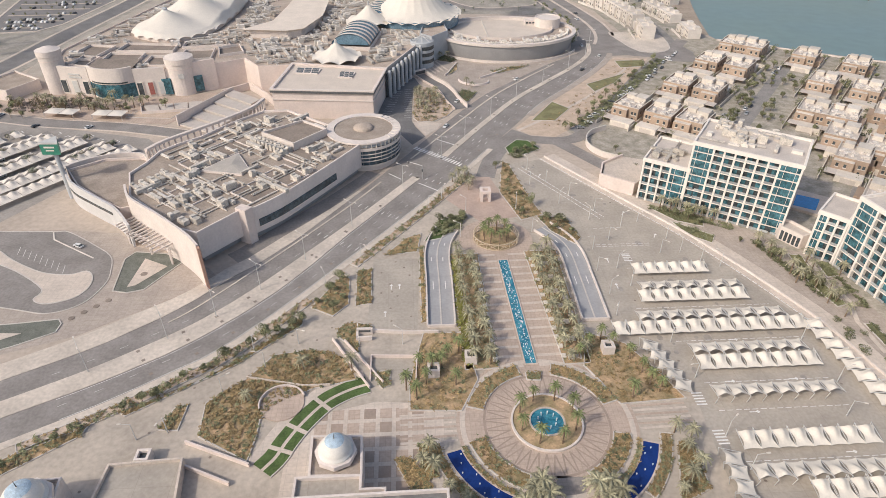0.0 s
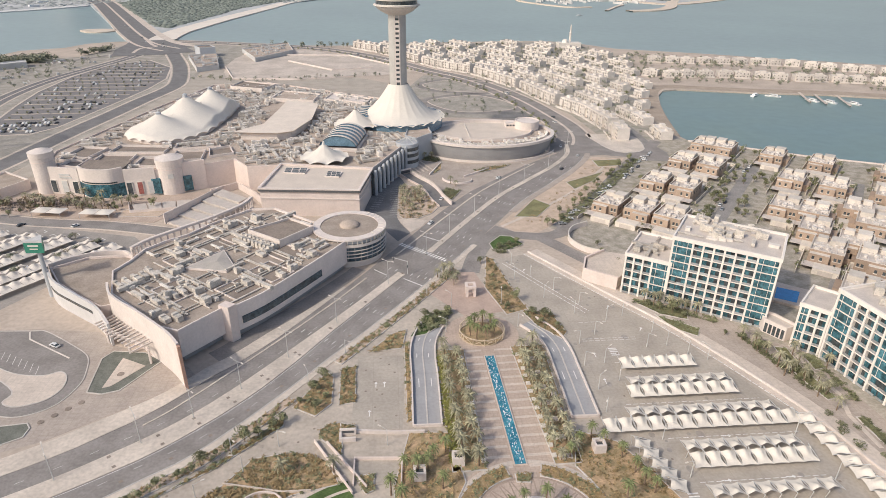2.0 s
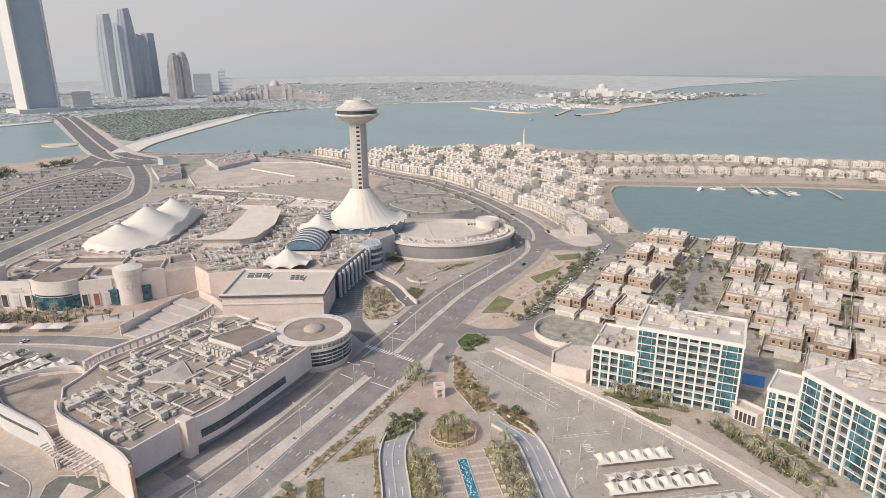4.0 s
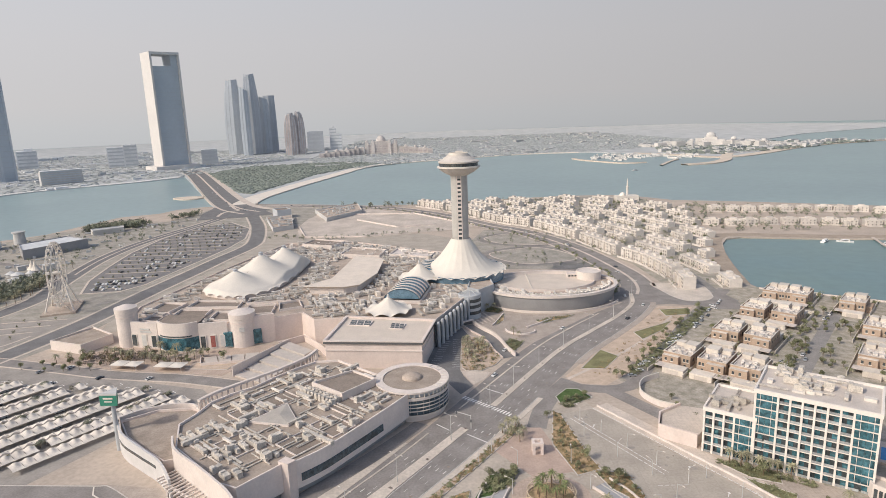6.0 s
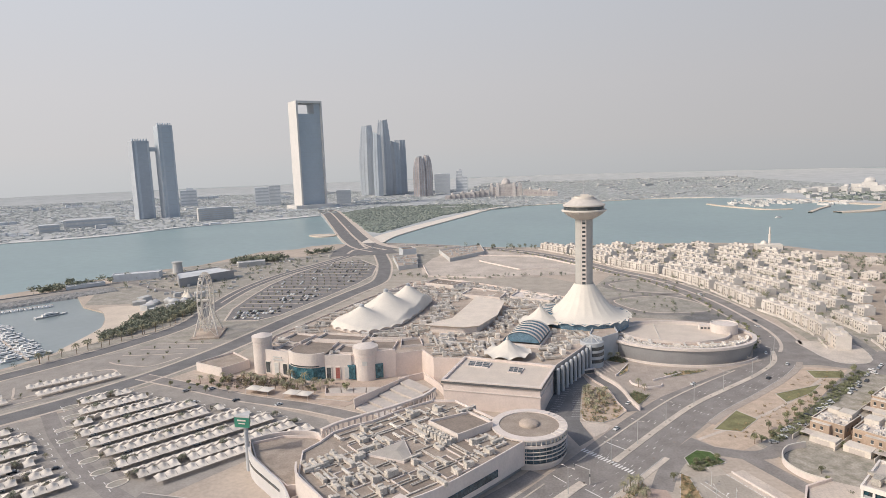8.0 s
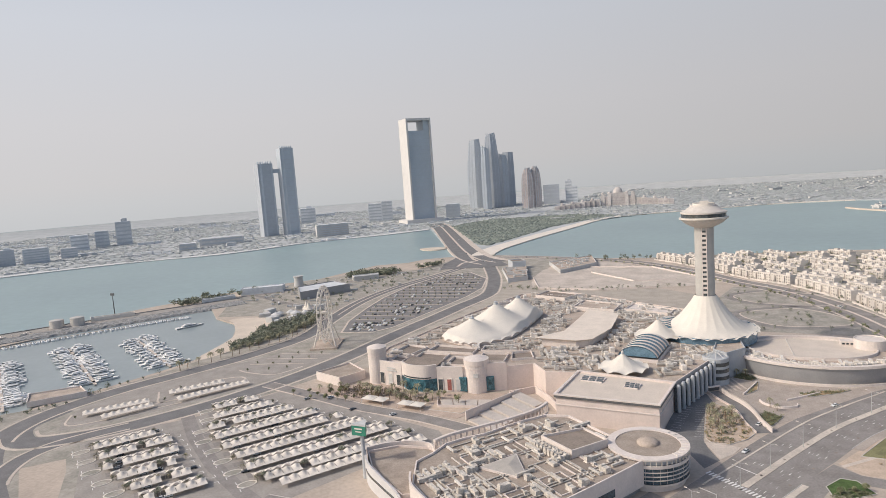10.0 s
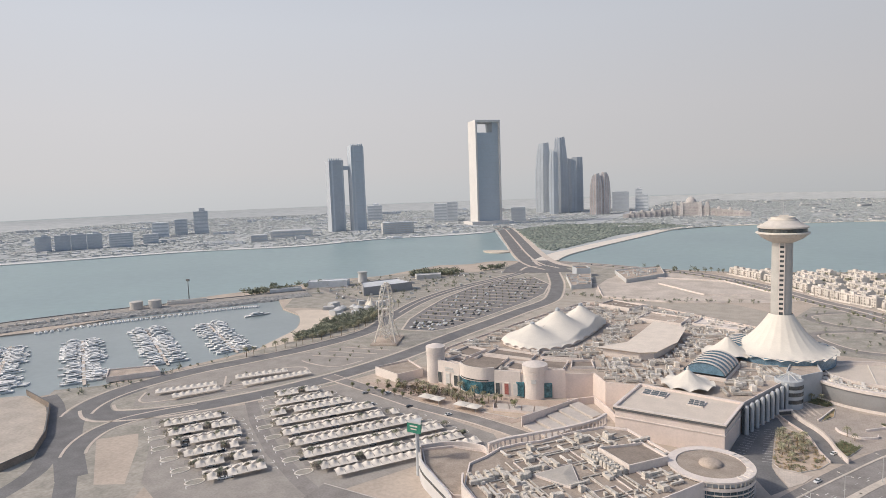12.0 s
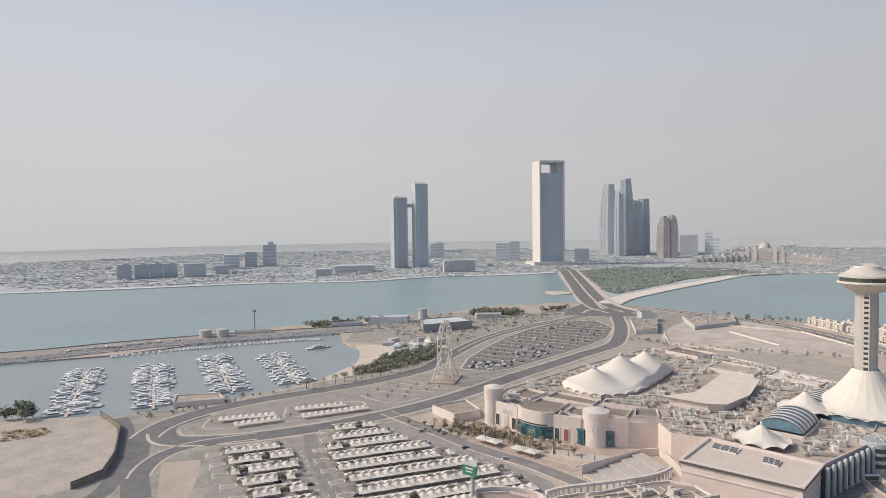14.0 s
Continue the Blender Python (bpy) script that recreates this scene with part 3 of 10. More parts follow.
def drum():
    t = thing("mall_drum", -22, 287.5, 0, "round cream corner drum of the mall with glass bands", "building")
    r = 18.0
    part("wall", Shape().turned(0, 0, [(r - 1.6, 0), (r - 1.6, 3), (r, 3), (r, 3.8)], 48), CREAM, t)
    part("glass_band", Shape().turned(0, 0, [(r - 0.4, 3.8), (r - 0.4, 11.2)], 48), BANDGLASS, t, "dark blue horizontal glass")
    for z in (5.6, 7.4, 9.2):
        part("ledge_ring", Shape().turned(0, 0, [(r - 0.4, z), (r + 0.15, z), (r + 0.15, z + 0.3), (r - 0.4, z + 0.3)], 48), CREAM, t)
    for k in range(36):
        a = radians(10 * k)
        part("mullion", Shape().box((r - 0.3) * math.cos(a), (r - 0.3) * math.sin(a), 3.8, 0.25, 0.16, 7.4, 10 * k), GREYWALL, t)
    part("fascia", Shape().turned(0, 0, [(r - 0.4, 11.2), (r + 0.2, 11.2), (r + 0.2, 12.6), (r - 0.2, 12.6)], 48), CREAM, t)
    part("clerestory", Shape().turned(0, 0, [(r - 0.7, 12.6), (r - 0.7, 14.4)], 48), GREYFIN, t, "pale grey clerestory strip")
    for k in range(48):
        a = radians(7.5 * k)
        part("louvre", Shape().box((r - 0.5) * math.cos(a), (r - 0.5) * math.sin(a), 12.6, 1.4, 0.25, 2.2, 7.5 * k), WHITE, t)
    part("roof_rim", Shape().turned(0, 0, [(r - 0.2, 14.4), (r + 0.3, 14.6), (r + 0.3, 15.4), (r - 3.6, 15.5), (r - 3.6, 15.0)], 48), CREAM, t)
    for k in range(9):
        a = radians(-40 + 12 * k)
        part("rim_rib", Shape().box((r - 2.0) * math.cos(a), (r - 2.0) * math.sin(a), 15.45, 3.2, 0.35, 0.3, -40 + 12 * k), WHITE, t)
    part("roof", Shape().turned(0, 0, [(r - 3.6, 15.1), (4.9, 15.15)], 40), WINGROOF, t)
    dome = Shape()
    dome.smooth = True
    part("roof_dome", dome.turned(0, 0, [(4.9, 15.1), (4.9, 15.9), (4.3, 16.5), (2.6, 17.2), (0.1, 17.5)], 28), ROOF, t, "low dusty roof dome")


drum()


def oval():
    t = thing("oval_hall", 73, 464.5, 0, "oval grey-clad hall with a sandy roof yard", "building")
    rx, ry = 52, 37
    a = Shape()
    a.smooth = True
    part("wall", a.turned(0, 0, [(0.93, 0), (0.985, 9.6), (0.985, 10.2), (0.95, 10.2)], 80, sx=rx, sy=ry), GREYWALL, t)
    part("parapet", Shape().turned(0, 0, [(0.985, 9.8), (1.01, 10.2), (1.01, 12.0), (0.955, 12.1), (0.955, 10.2)], 80, sx=rx, sy=ry), CREAM, t)
    part("roof", Shape().turned(0, 0, [(0.955, 10.4), (0.01, 10.45)], 72, sx=rx, sy=ry), ROOF, t, "dusty roof strip with plant")
    part("court_wall", Shape().turned(-2, 5, [(0.74, 10.4), (0.74, 12.3), (0.725, 12.3), (0.725, 10.6)], 72, sx=rx, sy=ry * 0.92), CREAM, t)
    part("inner_court", Shape().turned(-2, 5, [(0.725, 11.0), (0.01, 11.05)], 72, sx=rx, sy=ry * 0.92), TANROOF, t, "pale sandy inner court")
    part("upper_room", Shape().turned(34, 13, [(9.5, 10.4), (9.5, 17.2), (8.9, 17.2), (8.9, 16.6), (0.1, 16.6)], 32), CREAM, t)
    part("side_room", Shape().box(24, 17, 10.4, 13, 6, 4.0), CREAM, t)
    for k in range(5):
        part("room_window", Shape().box(19 + 2.4 * k, 13.9, 12.2, 1.6, 0.3, 1.1), DARKGLASS, t)
    part("roof_track", Shape().box(-14, 6, 11.05, 0.5, 46, 0.5), WHITE, t)


oval()


def tent(name, x, y, r, z0, z1, rtop, n, label, scallop=1.5, hollow=1.9):
    t = thing(name, x, y, 0, label, "tent roof")
    s = Shape()
    s.smooth = True
    rows = 10
    m = n * 8
    for k in range(rows + 1):
        u = k / rows
        for i in range(m):
            a = 2 * math.pi * i / m
            ph = (i % 8) / 8
            wave = abs(math.sin(math.pi * ph))
            rr = rtop + (r - rtop) * (1 - u)
            z = z0 + (z1 - z0) * u ** hollow
            edge = (1 - u) ** 3
            rr *= 1 - 0.022 * wave * (1 - u)
            z += edge * scallop * wave - 0.5 * wave * u * (1 - u) * 2
            s.v.append((rr * math.cos(a), rr * math.sin(a), z))
    for k in range(rows):
        for i in range(m):
            j = (i + 1) % m
            s.f.append((k * m + i, k * m + j, (k + 1) * m + j, (k + 1) * m + i))
    part("membrane", s, FABRIC, t)
    return t


big = tent("tower_tent", 7, 490, 36.5, 18.6, 44, 7.4, 24, "white ribbed tent roof round the tower's foot", 1.2)
part("glass_drum", Shape().turned(0, 0, [(34.2, 12), (34.2, 19.6)], 48), BLUEGLASS, big, "blue glass wall under the tent edge")


HEADSTONE = M("pale_tower_head", (0.58, 0.53, 0.48), 0.85, 0.06, 4, 0.6)


def tower():
    t = thing("observation_tower", 7, 490, 0, "pale concrete observation tower with a saucer-shaped head", "tower")
    s = Shape()
    part("shaft", s.turned(0, 0, [(6.6, 10), (6.6, 96)], 36), M("tower_concrete", (0.47, 0.45, 0.42), 0.85, 0.05, 6, 0.8), t)
    part("window_slot", Shape().box(-0.2, -6.55, 44, 2.6, 0.5, 48), DARKGLASS, t, "dark glazed slot up the shaft")
    for sg in (-1, 1):
        part("slot_edge", Shape().box(-0.2 + sg * 1.55, -6.6, 44, 0.6, 0.9, 50), CREAM, t)
    for k in range(14):
        part("slot_bar", Shape().box(-0.2, -6.75, 46 + 3.3 * k, 2.6, 0.4, 1.7), CREAM, t)
    part("lower_bowl", Shape().turned(0, 0, [(6.7, 94), (10, 95.5), (14, 98), (16.2, 100.8)], 48), HEADSTONE, t)
    part("window_band", Shape().turned(0, 0, [(15.4, 100.8), (15.2, 104.2)], 48), DARKGLASS, t)
    part("rim", Shape().turned(0, 0, [(16.2, 100.2), (16.9, 100.4), (16.9, 101.3), (15.4, 101.6)], 48), WHITE, t)
    part("cap", Shape().turned(0, 0, [(15.2, 104.1), (15.9, 104.3), (15.9, 105.3), (13, 106.6), (9.2, 109.2), (8.8, 110.2), (0.1, 110.6)], 48), HEADSTONE, t)
    for k in range(24):
        a = radians(15 * k)
        part("bracket", Shape().tube((11.5 * math.cos(a), 11.5 * math.sin(a), 96.4), (16.4 * math.cos(a), 16.4 * math.sin(a), 100.4), 0.25, 0.25, 4), STEEL, t)
    part("roof_ring", Shape().turned(0, 0, [(7.6, 110.2), (7.6, 111.6), (7.2, 111.6), (7.2, 110.4)], 32), WHITE, t)
    part("plant_room", Shape().box(0.5, 0, 110.4, 6, 5, 2.6), WHITE, t)
    part("mast", Shape().tube((0, 0, 110), (0, 0, 122), 0.35, 0.1), STEEL, t)


tower()


# ---- planting and small repeated things ----
rnd = random.Random(7)


def inside(p, poly):
    x, y, hit, n = p[0], p[1], False, len(poly)
    for i in range(n):
        (x0, y0), (x1, y1) = poly[i][:2], poly[(i + 1) % n][:2]
        if (y0 > y) != (y1 > y) and x < (x1 - x0) * (y - y0) / (y1 - y0) + x0:
            hit = not hit
    return hit


def scattered(poly, count, gap=0.0):
    xs, ys = [p[0] for p in poly], [p[1] for p in poly]
    out, tries = [], 0
    while len(out) < count and tries < count * 60:
        tries += 1
        p = (rnd.uniform(min(xs), max(xs)), rnd.uniform(min(ys), max(ys)))
        if inside(p, poly) and all((p[0] - q[0]) ** 2 + (p[1] - q[1]) ** 2 > gap * gap for q in (out if gap else ())):
            out.append(p)
    return out


def leafy(shape, x, y, z, r, h, n, size):
    """Leaf blades spread over an uneven crown."""
    lobes = [(rnd.uniform(-0.5, 0.5) * r, rnd.uniform(-0.5, 0.5) * r, rnd.uniform(0.25, 0.75) * h, rnd.uniform(0.45, 0.75)) for _ in range(5)]
    for _ in range(n):
        lx, ly, lz, k = rnd.choice(lobes)
        d = Vector((rnd.gauss(0, 1), rnd.gauss(0, 1), rnd.gauss(0, 1))).normalized()
        q = rnd.uniform(0.75, 1.05) * k
        c = Vector((x + lx + d.x * r * q, y + ly + d.y * r * q, z + lz + d.z * h * 0.5 * q))
        a = Vector((rnd.gauss(0, 1), rnd.gauss(0, 1), rnd.gauss(0, 0.6))).normalized()
        b = a.cross(d + Vector((0.01, 0, 0))).normalized()
        s = size * rnd.uniform(0.6, 1.3)
        shape.add([c - a * s, c + b * s * 0.45, c + a * s, c - b * s * 0.45], [(0, 1, 2, 3)])


def scrub(name, poly, count, material, label, r=0.55, z=0.1, blades=9):
    """Low planting over a bed, too many to count."""
    s = Shape()
    for x, y in scattered(poly, count):
        k = rnd.uniform(0.6, 1.5)
        for _ in range(blades):
            a = rnd.uniform(0, 2 * math.pi)
            u = Vector((math.cos(a), math.sin(a), rnd.uniform(-0.1, 0.5)))
            w = Vector((-math.sin(a), math.cos(a), 0)) * 0.28 * k * r
            p = Vector((x + rnd.gauss(0, 0.35) * r * k, y + rnd.gauss(0, 0.35) * r * k, z + rnd.uniform(0.1, 0.8) * r * k))
            s.add([p - w, p + w, p + u * r * k * 0.9], [(0, 1, 2)])
    return stuff(name, s, material, label, "planting")


def thicket(name, poly, count, r, h, material, label, blades=60):
    """Bushy crowns of leaf blades on short stems, too many to count."""
    s = Shape()
    for x, y in scattered(poly, count):
        k = rnd.uniform(0.6, 1.35)
        leafy(s, x, y, h * 0.2 * k, r * k, h * 0.8 * k, blades, r * 0.3)
        s.tube((x, y, 0), (x, y, h * 0.5 * k), 0.2, 0.12, 4)
    stuff(name, s, material, label, "trees")


def palm_proto(tall, spread, label, frond=PALMLEAF, fronds=21):
    t = thing("palm_tree", 0, 0, 0, label, "palm tree", "palm trees")
    tr = Shape()
    lean = (rnd.uniform(-0.25, 0.25), rnd.uniform(-0.25, 0.25))
    for k in range(5):
        u, w = k / 5, (k + 1) / 5
        tr.tube((lean[0] * u * u, lean[1] * u * u, tall * u), (lean[0] * w * w, lean[1] * w * w, tall * w), 0.24 - 0.07 * u, 0.26 - 0.07 * w, 7)
    part("trunk", tr, BARK, t)
    cr = Shape()
    top = Vector((lean[0], lean[1], tall))
    for i in range(fronds):
        a = 2.4 * i + rnd.uniform(-0.2, 0.2)
        up = 0.95 - 1.25 * (i / fronds)
        d = Vector((math.cos(a), math.sin(a), 0))
        side = Vector((-math.sin(a), math.cos(a), 0))
        prev = None
        for k in range(9):
            u = k / 8
            p = top + d * spread * u * (1 - 0.12 * u) + Vector((0, 0, spread * (up * u - 0.85 * u * u)))
            if prev is not None:
                ln = spread * 0.21 * (1 - 0.55 * u)
                for sg in (1, -1):
                    tip = p + side * sg * ln + d * ln * 0.55 - Vector((0, 0, ln * 0.45))
                    cr.add([prev, p, tip], [(0, 1, 2)])
                    cr.add([(prev + p) / 2, p, p + side * sg * ln * 0.8 + d * ln * 0.8 - Vector((0, 0, ln * 0.2))], [(0, 1, 2)])
            prev = p
    part("crown", cr, frond, t)
    return t


def tree_proto(tall, r, label, leaves=420, material=LEAF):
    t = thing("tree", 0, 0, 0, label, "tree", "street trees")
    tr = Shape().tube((0, 0, 0), (0.05, 0, tall * 0.45), 0.16, 0.11, 7)
    for k in range(5):
        a = 1.26 * k
        tr.tube((0.05, 0, tall * (0.3 + 0.04 * k)), (math.cos(a) * r * 0.6, math.sin(a) * r * 0.6, tall * (0.6 + 0.05 * k)), 0.07, 0.03, 5)
    part("trunk", tr, BARK, t)
    cr = Shape()
    leafy(cr, 0, 0, tall * 0.32, r, tall * 0.68, leaves, 0.34)
    part("crown", cr, material, t)
    return t


def shrub_proto(r, h, label, material=LEAF):
    t = thing("shrub", 0, 0, 0, label, "shrub", "shrubs")
    st = Shape()
    for k in range(4):
        st.tube((0, 0, 0), (math.cos(1.6 * k) * r * 0.4, math.sin(1.6 * k) * r * 0.4, h * 0.5), 0.04, 0.02, 4)
    part("stems", st, BARK, t)
    cr = Shape()
    leafy(cr, 0, 0, 0.05, r, h, 170, 0.26)
    part("foliage", cr, material, t)
    return t


def spread_out(protos, spots, sizes=(0.85, 1.15), z=0.0):
    """Stands copies of the prototypes on the spots; each prototype takes the first spot of its own."""
    used = set()
    for i, s in enumerate(spots):
        p = protos[i % len(protos)]
        k = rnd.uniform(*sizes)
        m = pose(s[0], s[1], s[2] if len(s) > 2 else z, 0, 0, rnd.uniform(0, 360)) @ Matrix.Scale(k, 4)
        if p.name not in used:
            used.add(p.name)
            p.matrix_basis = m
        else:
            made = copy_thing(p, m)
            made.scale = (k, k, k)


def in_rows(proto, poses):
    proto.matrix_basis = poses[0]
    for m in poses[1:]:
        copy_thing(proto, m)


# ---- plaza with fountain, garden beds and pools ----
FX, FY = 37.0, 115.6


def pl(u, v):
    """Plaza coordinates: u across, v away from the fountain."""
    return (FX + 0.9997 * u - 0.0234 * v, FY + 0.0234 * u + 0.9997 * v)


def arc(r, a0, a1, n=18, cx=FX, cy=FY):
    return [(cx + r * math.cos(radians(a0 + (a1 - a0) * i / n)), cy + r * math.sin(radians(a0 + (a1 - a0) * i / n))) for i in range(n + 1)]


def ring_piece(r0, r1, a0, a1, n=18):
    return arc(r0, a0, a1, n) + arc(r1, a1, a0, n)


def bed(name, poly, soil, label, z=0.28, kerb=KERB):
    """A raised bed: kerb wall round it and soil inside."""
    t = thing(name, 0, 0, 0, label, "garden bed")
    s = Shape()
    s.wall(ccw(poly), 0.0, z + 0.14, 0.32, True)
    part("kerb", s, kerb, t)
    part("soil", Shape().prism(grown(poly, -0.1), 0.0, z), soil, t)
    return t


FORE = [(-130, 60), (-130, 108), (-114, 118), (-88, 132), (-59, 154), (-43, 171), (-24, 194), (-2, 222), (22, 260), (48, 300), (58, 303), (66, 280), (114, 203), (135, 157), (150, 115),
        (150, 60)]
setting("paving", Shape().sheet(FORE, 0.02), CONC, "pale grey concrete paving of the forecourt", "paving")
RLOT = [(48, 274), (65, 279), (112, 202), (133, 157), (143, 115), (143, 62), (84, 62), (81, 95), (83, 120), (80, 134), (70, 148), (68, 157), (68, 207), (54, 240), (50, 254)]
setting("parking_lot", Shape().sheet(RLOT, 0.04), LOTA, "bleached grey asphalt parking lot with shaded rows", "parking lot")
setting("parking_lot_small", Shape().sheet([(-15, 198), (3, 197), (1, 157), (-16, 158)], 0.04), LOTA, "bleached asphalt pocket parking lot", "parking lot")
setting("promenade", Shape().prism([pl(-11.5, 20), pl(11.5, 20), pl(9, 85), pl(-9, 85)], 0.0, 0.1), PLAZA, "pinkish stone promenade beside the long pool", "paving")
setting("court", Shape().prism(arc(26, 0, 354, 59), 0.0, 0.06), PLAZA, "round pinkish stone court about the fountain", "paving")
setting("court_north", Shape().prism(arc(15, 0, 350, 35, *pl(-0.5, 94)), 0.0, 0.07), PLAZA, "round paved court with a palm pergola", "paving")
setting("corner_paving", Shape().prism([(12, 248), (26, 263), (38, 262), (46, 226), (30, 222)], 0.0, 0.08), M("brick_red_paving", (0.47, 0.36, 0.30), 0.85, 0.08, 5, 0.8),
        "reddish block paving at the street corner", "paving")


def star_paving():
    """Wedges of pale stone that radiate from the fountain."""
    t = tagged(new("star_paving"), "pale stone wedges radiating from the fountain planter", "paving", kind="structure")
    for i in range(32):
        a = 360 / 32 * i
        for sg, top in ((1, 0.076), (-1, 0.081)):
            p, q = arc(11.0, a, a, 1)[0], arc(17.4, a + sg * 4.6, a, 1)[0]
            part("wedge", Shape().wall([p, q], 0.05, top, 0.42), DULLPAVE, t)
    part("inner_ring", Shape().prism(ring_piece(17.6, 18.3, 0, 359.5, 64), 0.05, 0.085), DULLPAVE, t)


DULLPAVE = M("greyish_stone_paving", (0.36, 0.285, 0.235), 0.85, 0.08, 6, 0.8)
star_paving()
setting("ring_path", Shape().prism(ring_piece(23.5, 25.0, 0, 359.5, 72), 0.0, 0.13), PALE, "pale ring path round the court", "paving")


def bands():
    t = tagged(new("paving_bands"), "darker stone bands across the promenade", "paving", kind="structure")
    for i in range(15):
        v = 22 + 4.3 * i
        for sg in (-1, 1):
            a, b = (2.5, 10.6) if sg > 0 else (-10.6, -2.5)
            s = Shape().prism([pl(a, v), pl(b, v), pl(b, v + 1.1), pl(a, v + 1.1)], 0.1, 0.115)
            part("band", s, PALE, t)
    for i in range(9):
        for sg in (-1, 1):
            u0, u1 = (26, 42) if sg > 0 else (-42, -26)
            v = -4.5 + i * 1.6
            part("band", Shape().prism([pl(u0, v), pl(u1, v), pl(u1, v + 0.8), pl(u0, v + 0.8)], 0.06, 0.08), PLAZA if i % 2 else PALE, t)
    return t


bands()


def fountain():
    t = thing("fountain", FX, FY, 0, "round turquoise fountain basin inside a planted ring", "fountain")
    part("basin_wall", Shape().turned(0, 0, [(5.2, 0), (5.2, 0.7), (4.7, 0.7), (4.7, 0.2)], 40), PALE, t)
    part("water", Shape().turned(0, 0, [(4.7, 0.45), (0.05, 0.45)], 40), POOLWATER, t, "turquoise water")
    part("planter_wall", Shape().turned(0, 0, [(10.4, 0), (10.4, 0.75), (9.8, 0.75), (9.8, 0.3)], 48), CREAM, t)
    part("planter_soil", Shape().turned(0, 0, [(9.8, 0.45), (5.2, 0.5)], 48), DRY, t, "dry brown planting")
    for i in range(9):
        a = 0.7 * i
        part("jet", Shape().tube((2.6 * math.cos(a), 2.6 * math.sin(a), 0.45), (2.7 * math.cos(a), 2.7 * math.sin(a), 1.7), 0.10, 0.22, 6), FOAM, t)


FOAM = M("white_water_foam", (0.72, 0.76, 0.78), 0.6, 0.1, 1, 0.3, 0.2)
fountain()


def long_pool():
    x, y = pl(0, 0)
    t = thing("long_pool", 0, 0, 0, "long narrow turquoise pool with small jets", "pool")
    part("rim", Shape().wall(ccw([pl(-1.9, 23), pl(1.9, 23), pl(1.9, 79), pl(-1.9, 79)]), 0.0, 0.35, 0.35, True), PALE, t)
    part("water", Shape().prism([pl(-1.8, 23), pl(1.8, 23), pl(1.8, 79), pl(-1.8, 79)], 0.0, 0.22), POOLWATER, t)
    for i in range(16):
        v = 24.5 + 3.5 * i
        u = 0.9 * math.sin(i * 1.7)
        a = pl(u, v)
        part("jet", Shape().tube((*a, 0.2), (a[0] + 0.1, a[1], 1.0), 0.08, 0.2, 6), FOAM, t)
    ripples = Shape()
    for i in range(150):
        a = pl(rnd.gauss(0, 0.75), 23.6 + 55 * i / 150 + rnd.uniform(-0.4, 0.4))
        w, q = rnd.uniform(0.08, 0.26), rnd.uniform(0, 3)
        ripples.add([(a[0] + w * math.cos(q + k * 1.26) * rnd.uniform(0.5, 1.7), a[1] + w * math.sin(q + k * 1.26) * rnd.uniform(0.6, 2.6), 0.235) for k in range(5)], [(0, 1, 2, 3, 4)])
    tagged(part("foam_flecks", ripples, FOAM, t), kind="stuff")
    return t


long_pool()
for a0, a1, side in ((197, 242, "left"), (-62, -17, "right")):
    t = thing("curved_pool", 0, 0, 0, "curved pool lined with deep blue tiles", "pool", "curved pools")
    part("rim", Shape().wall(ring_piece(26.3, 31.0, a0, a1), 0.0, 0.45, 0.5, True), PALE, t)
    part("water", Shape().prism(ring_piece(26.4, 30.9, a0, a1), 0.0, 0.25), POOLTILE, t, "deep blue water")
    for k in range(8):
        q = arc(28.6 + 1.3 * (k % 3 - 1), a0 + 4 + 5.2 * k, a0 + 5 + 5.2 * k, 1)[0]
        part("jet", Shape().tube((*q, 0.25), (*q, 0.8), 0.1, 0.2, 5), FOAM, t)

BEDS = []
for a0, a1 in ((104, 163), (17, 76), (194, 246), (-66, -14)):
    BEDS.append(ring_piece(18.6, 23.4, a0, a1))
for r0, r1, a0, a1 in ((25.2, 26.0, 197, 242), (25.2, 26.0, -62, -17), (31.5, 34.4, -48, -10), (31.5, 34.2, 190, 226)):
    BEDS.append(ring_piece(r0, r1, a0, a1))
BEDS.append([(-2, 122), (-2, 133), (3, 155), (16, 154), (19, 133), (13, 121)])
BEDS.append([(60, 121), (56, 131), (53, 137), (57, 152), (69, 146), (76, 132), (80, 122)])
BEDS.append([pl(-44, -9), pl(-39, -9), pl(-33, -20), pl(-38, -22)])
BEDS.append([(0, 110), (5, 108), (5, 99), (1, 99)])
BEDS.append([(72, 107), (76, 106), (75, 92), (66, 88)])
for i, b in enumerate(BEDS):
    bed("garden_bed", b, DRY, "raised bed of dry brown planting with a pale kerb")
    scrub("bed_planting", b, 260 if i > 7 else 130, DRYLEAF, "dry golden low planting in the bed", 0.5, 0.28)
    scrub("bed_greens", b, 40, LEAF, "sparse green plants in the bed", 0.6, 0.28)
LGARDEN = [(-61, 116), (-62, 128), (-52, 137), (-45, 147), (-33, 149), (-23, 145), (-18, 135), (-31, 132), (-41, 127), (-45, 121), (-45, 115), (-46, 107)]
bed("garden_bed", LGARDEN, DRY, "large irregular bed of dry brown planting")
scrub("bed_planting", LGARDEN, 700, DRYLEAF, "dry golden planting over the large bed", 0.6, 0.28)
scrub("bed_greens", LGARDEN, 260, LEAF, "green plants among dry planting", 0.6, 0.28)
CRES = smooth([(-41.5, 104), (-38.5, 108), (-36.4, 112.8), (-32.5, 119.6), (-26.6, 126.8), (-20.1, 130.9), (-14.7, 132.9)], 6)
lawn = thing("crescent_lawn", 0, 0, 0, "curved green lawn cut by a pale path", "lawn")
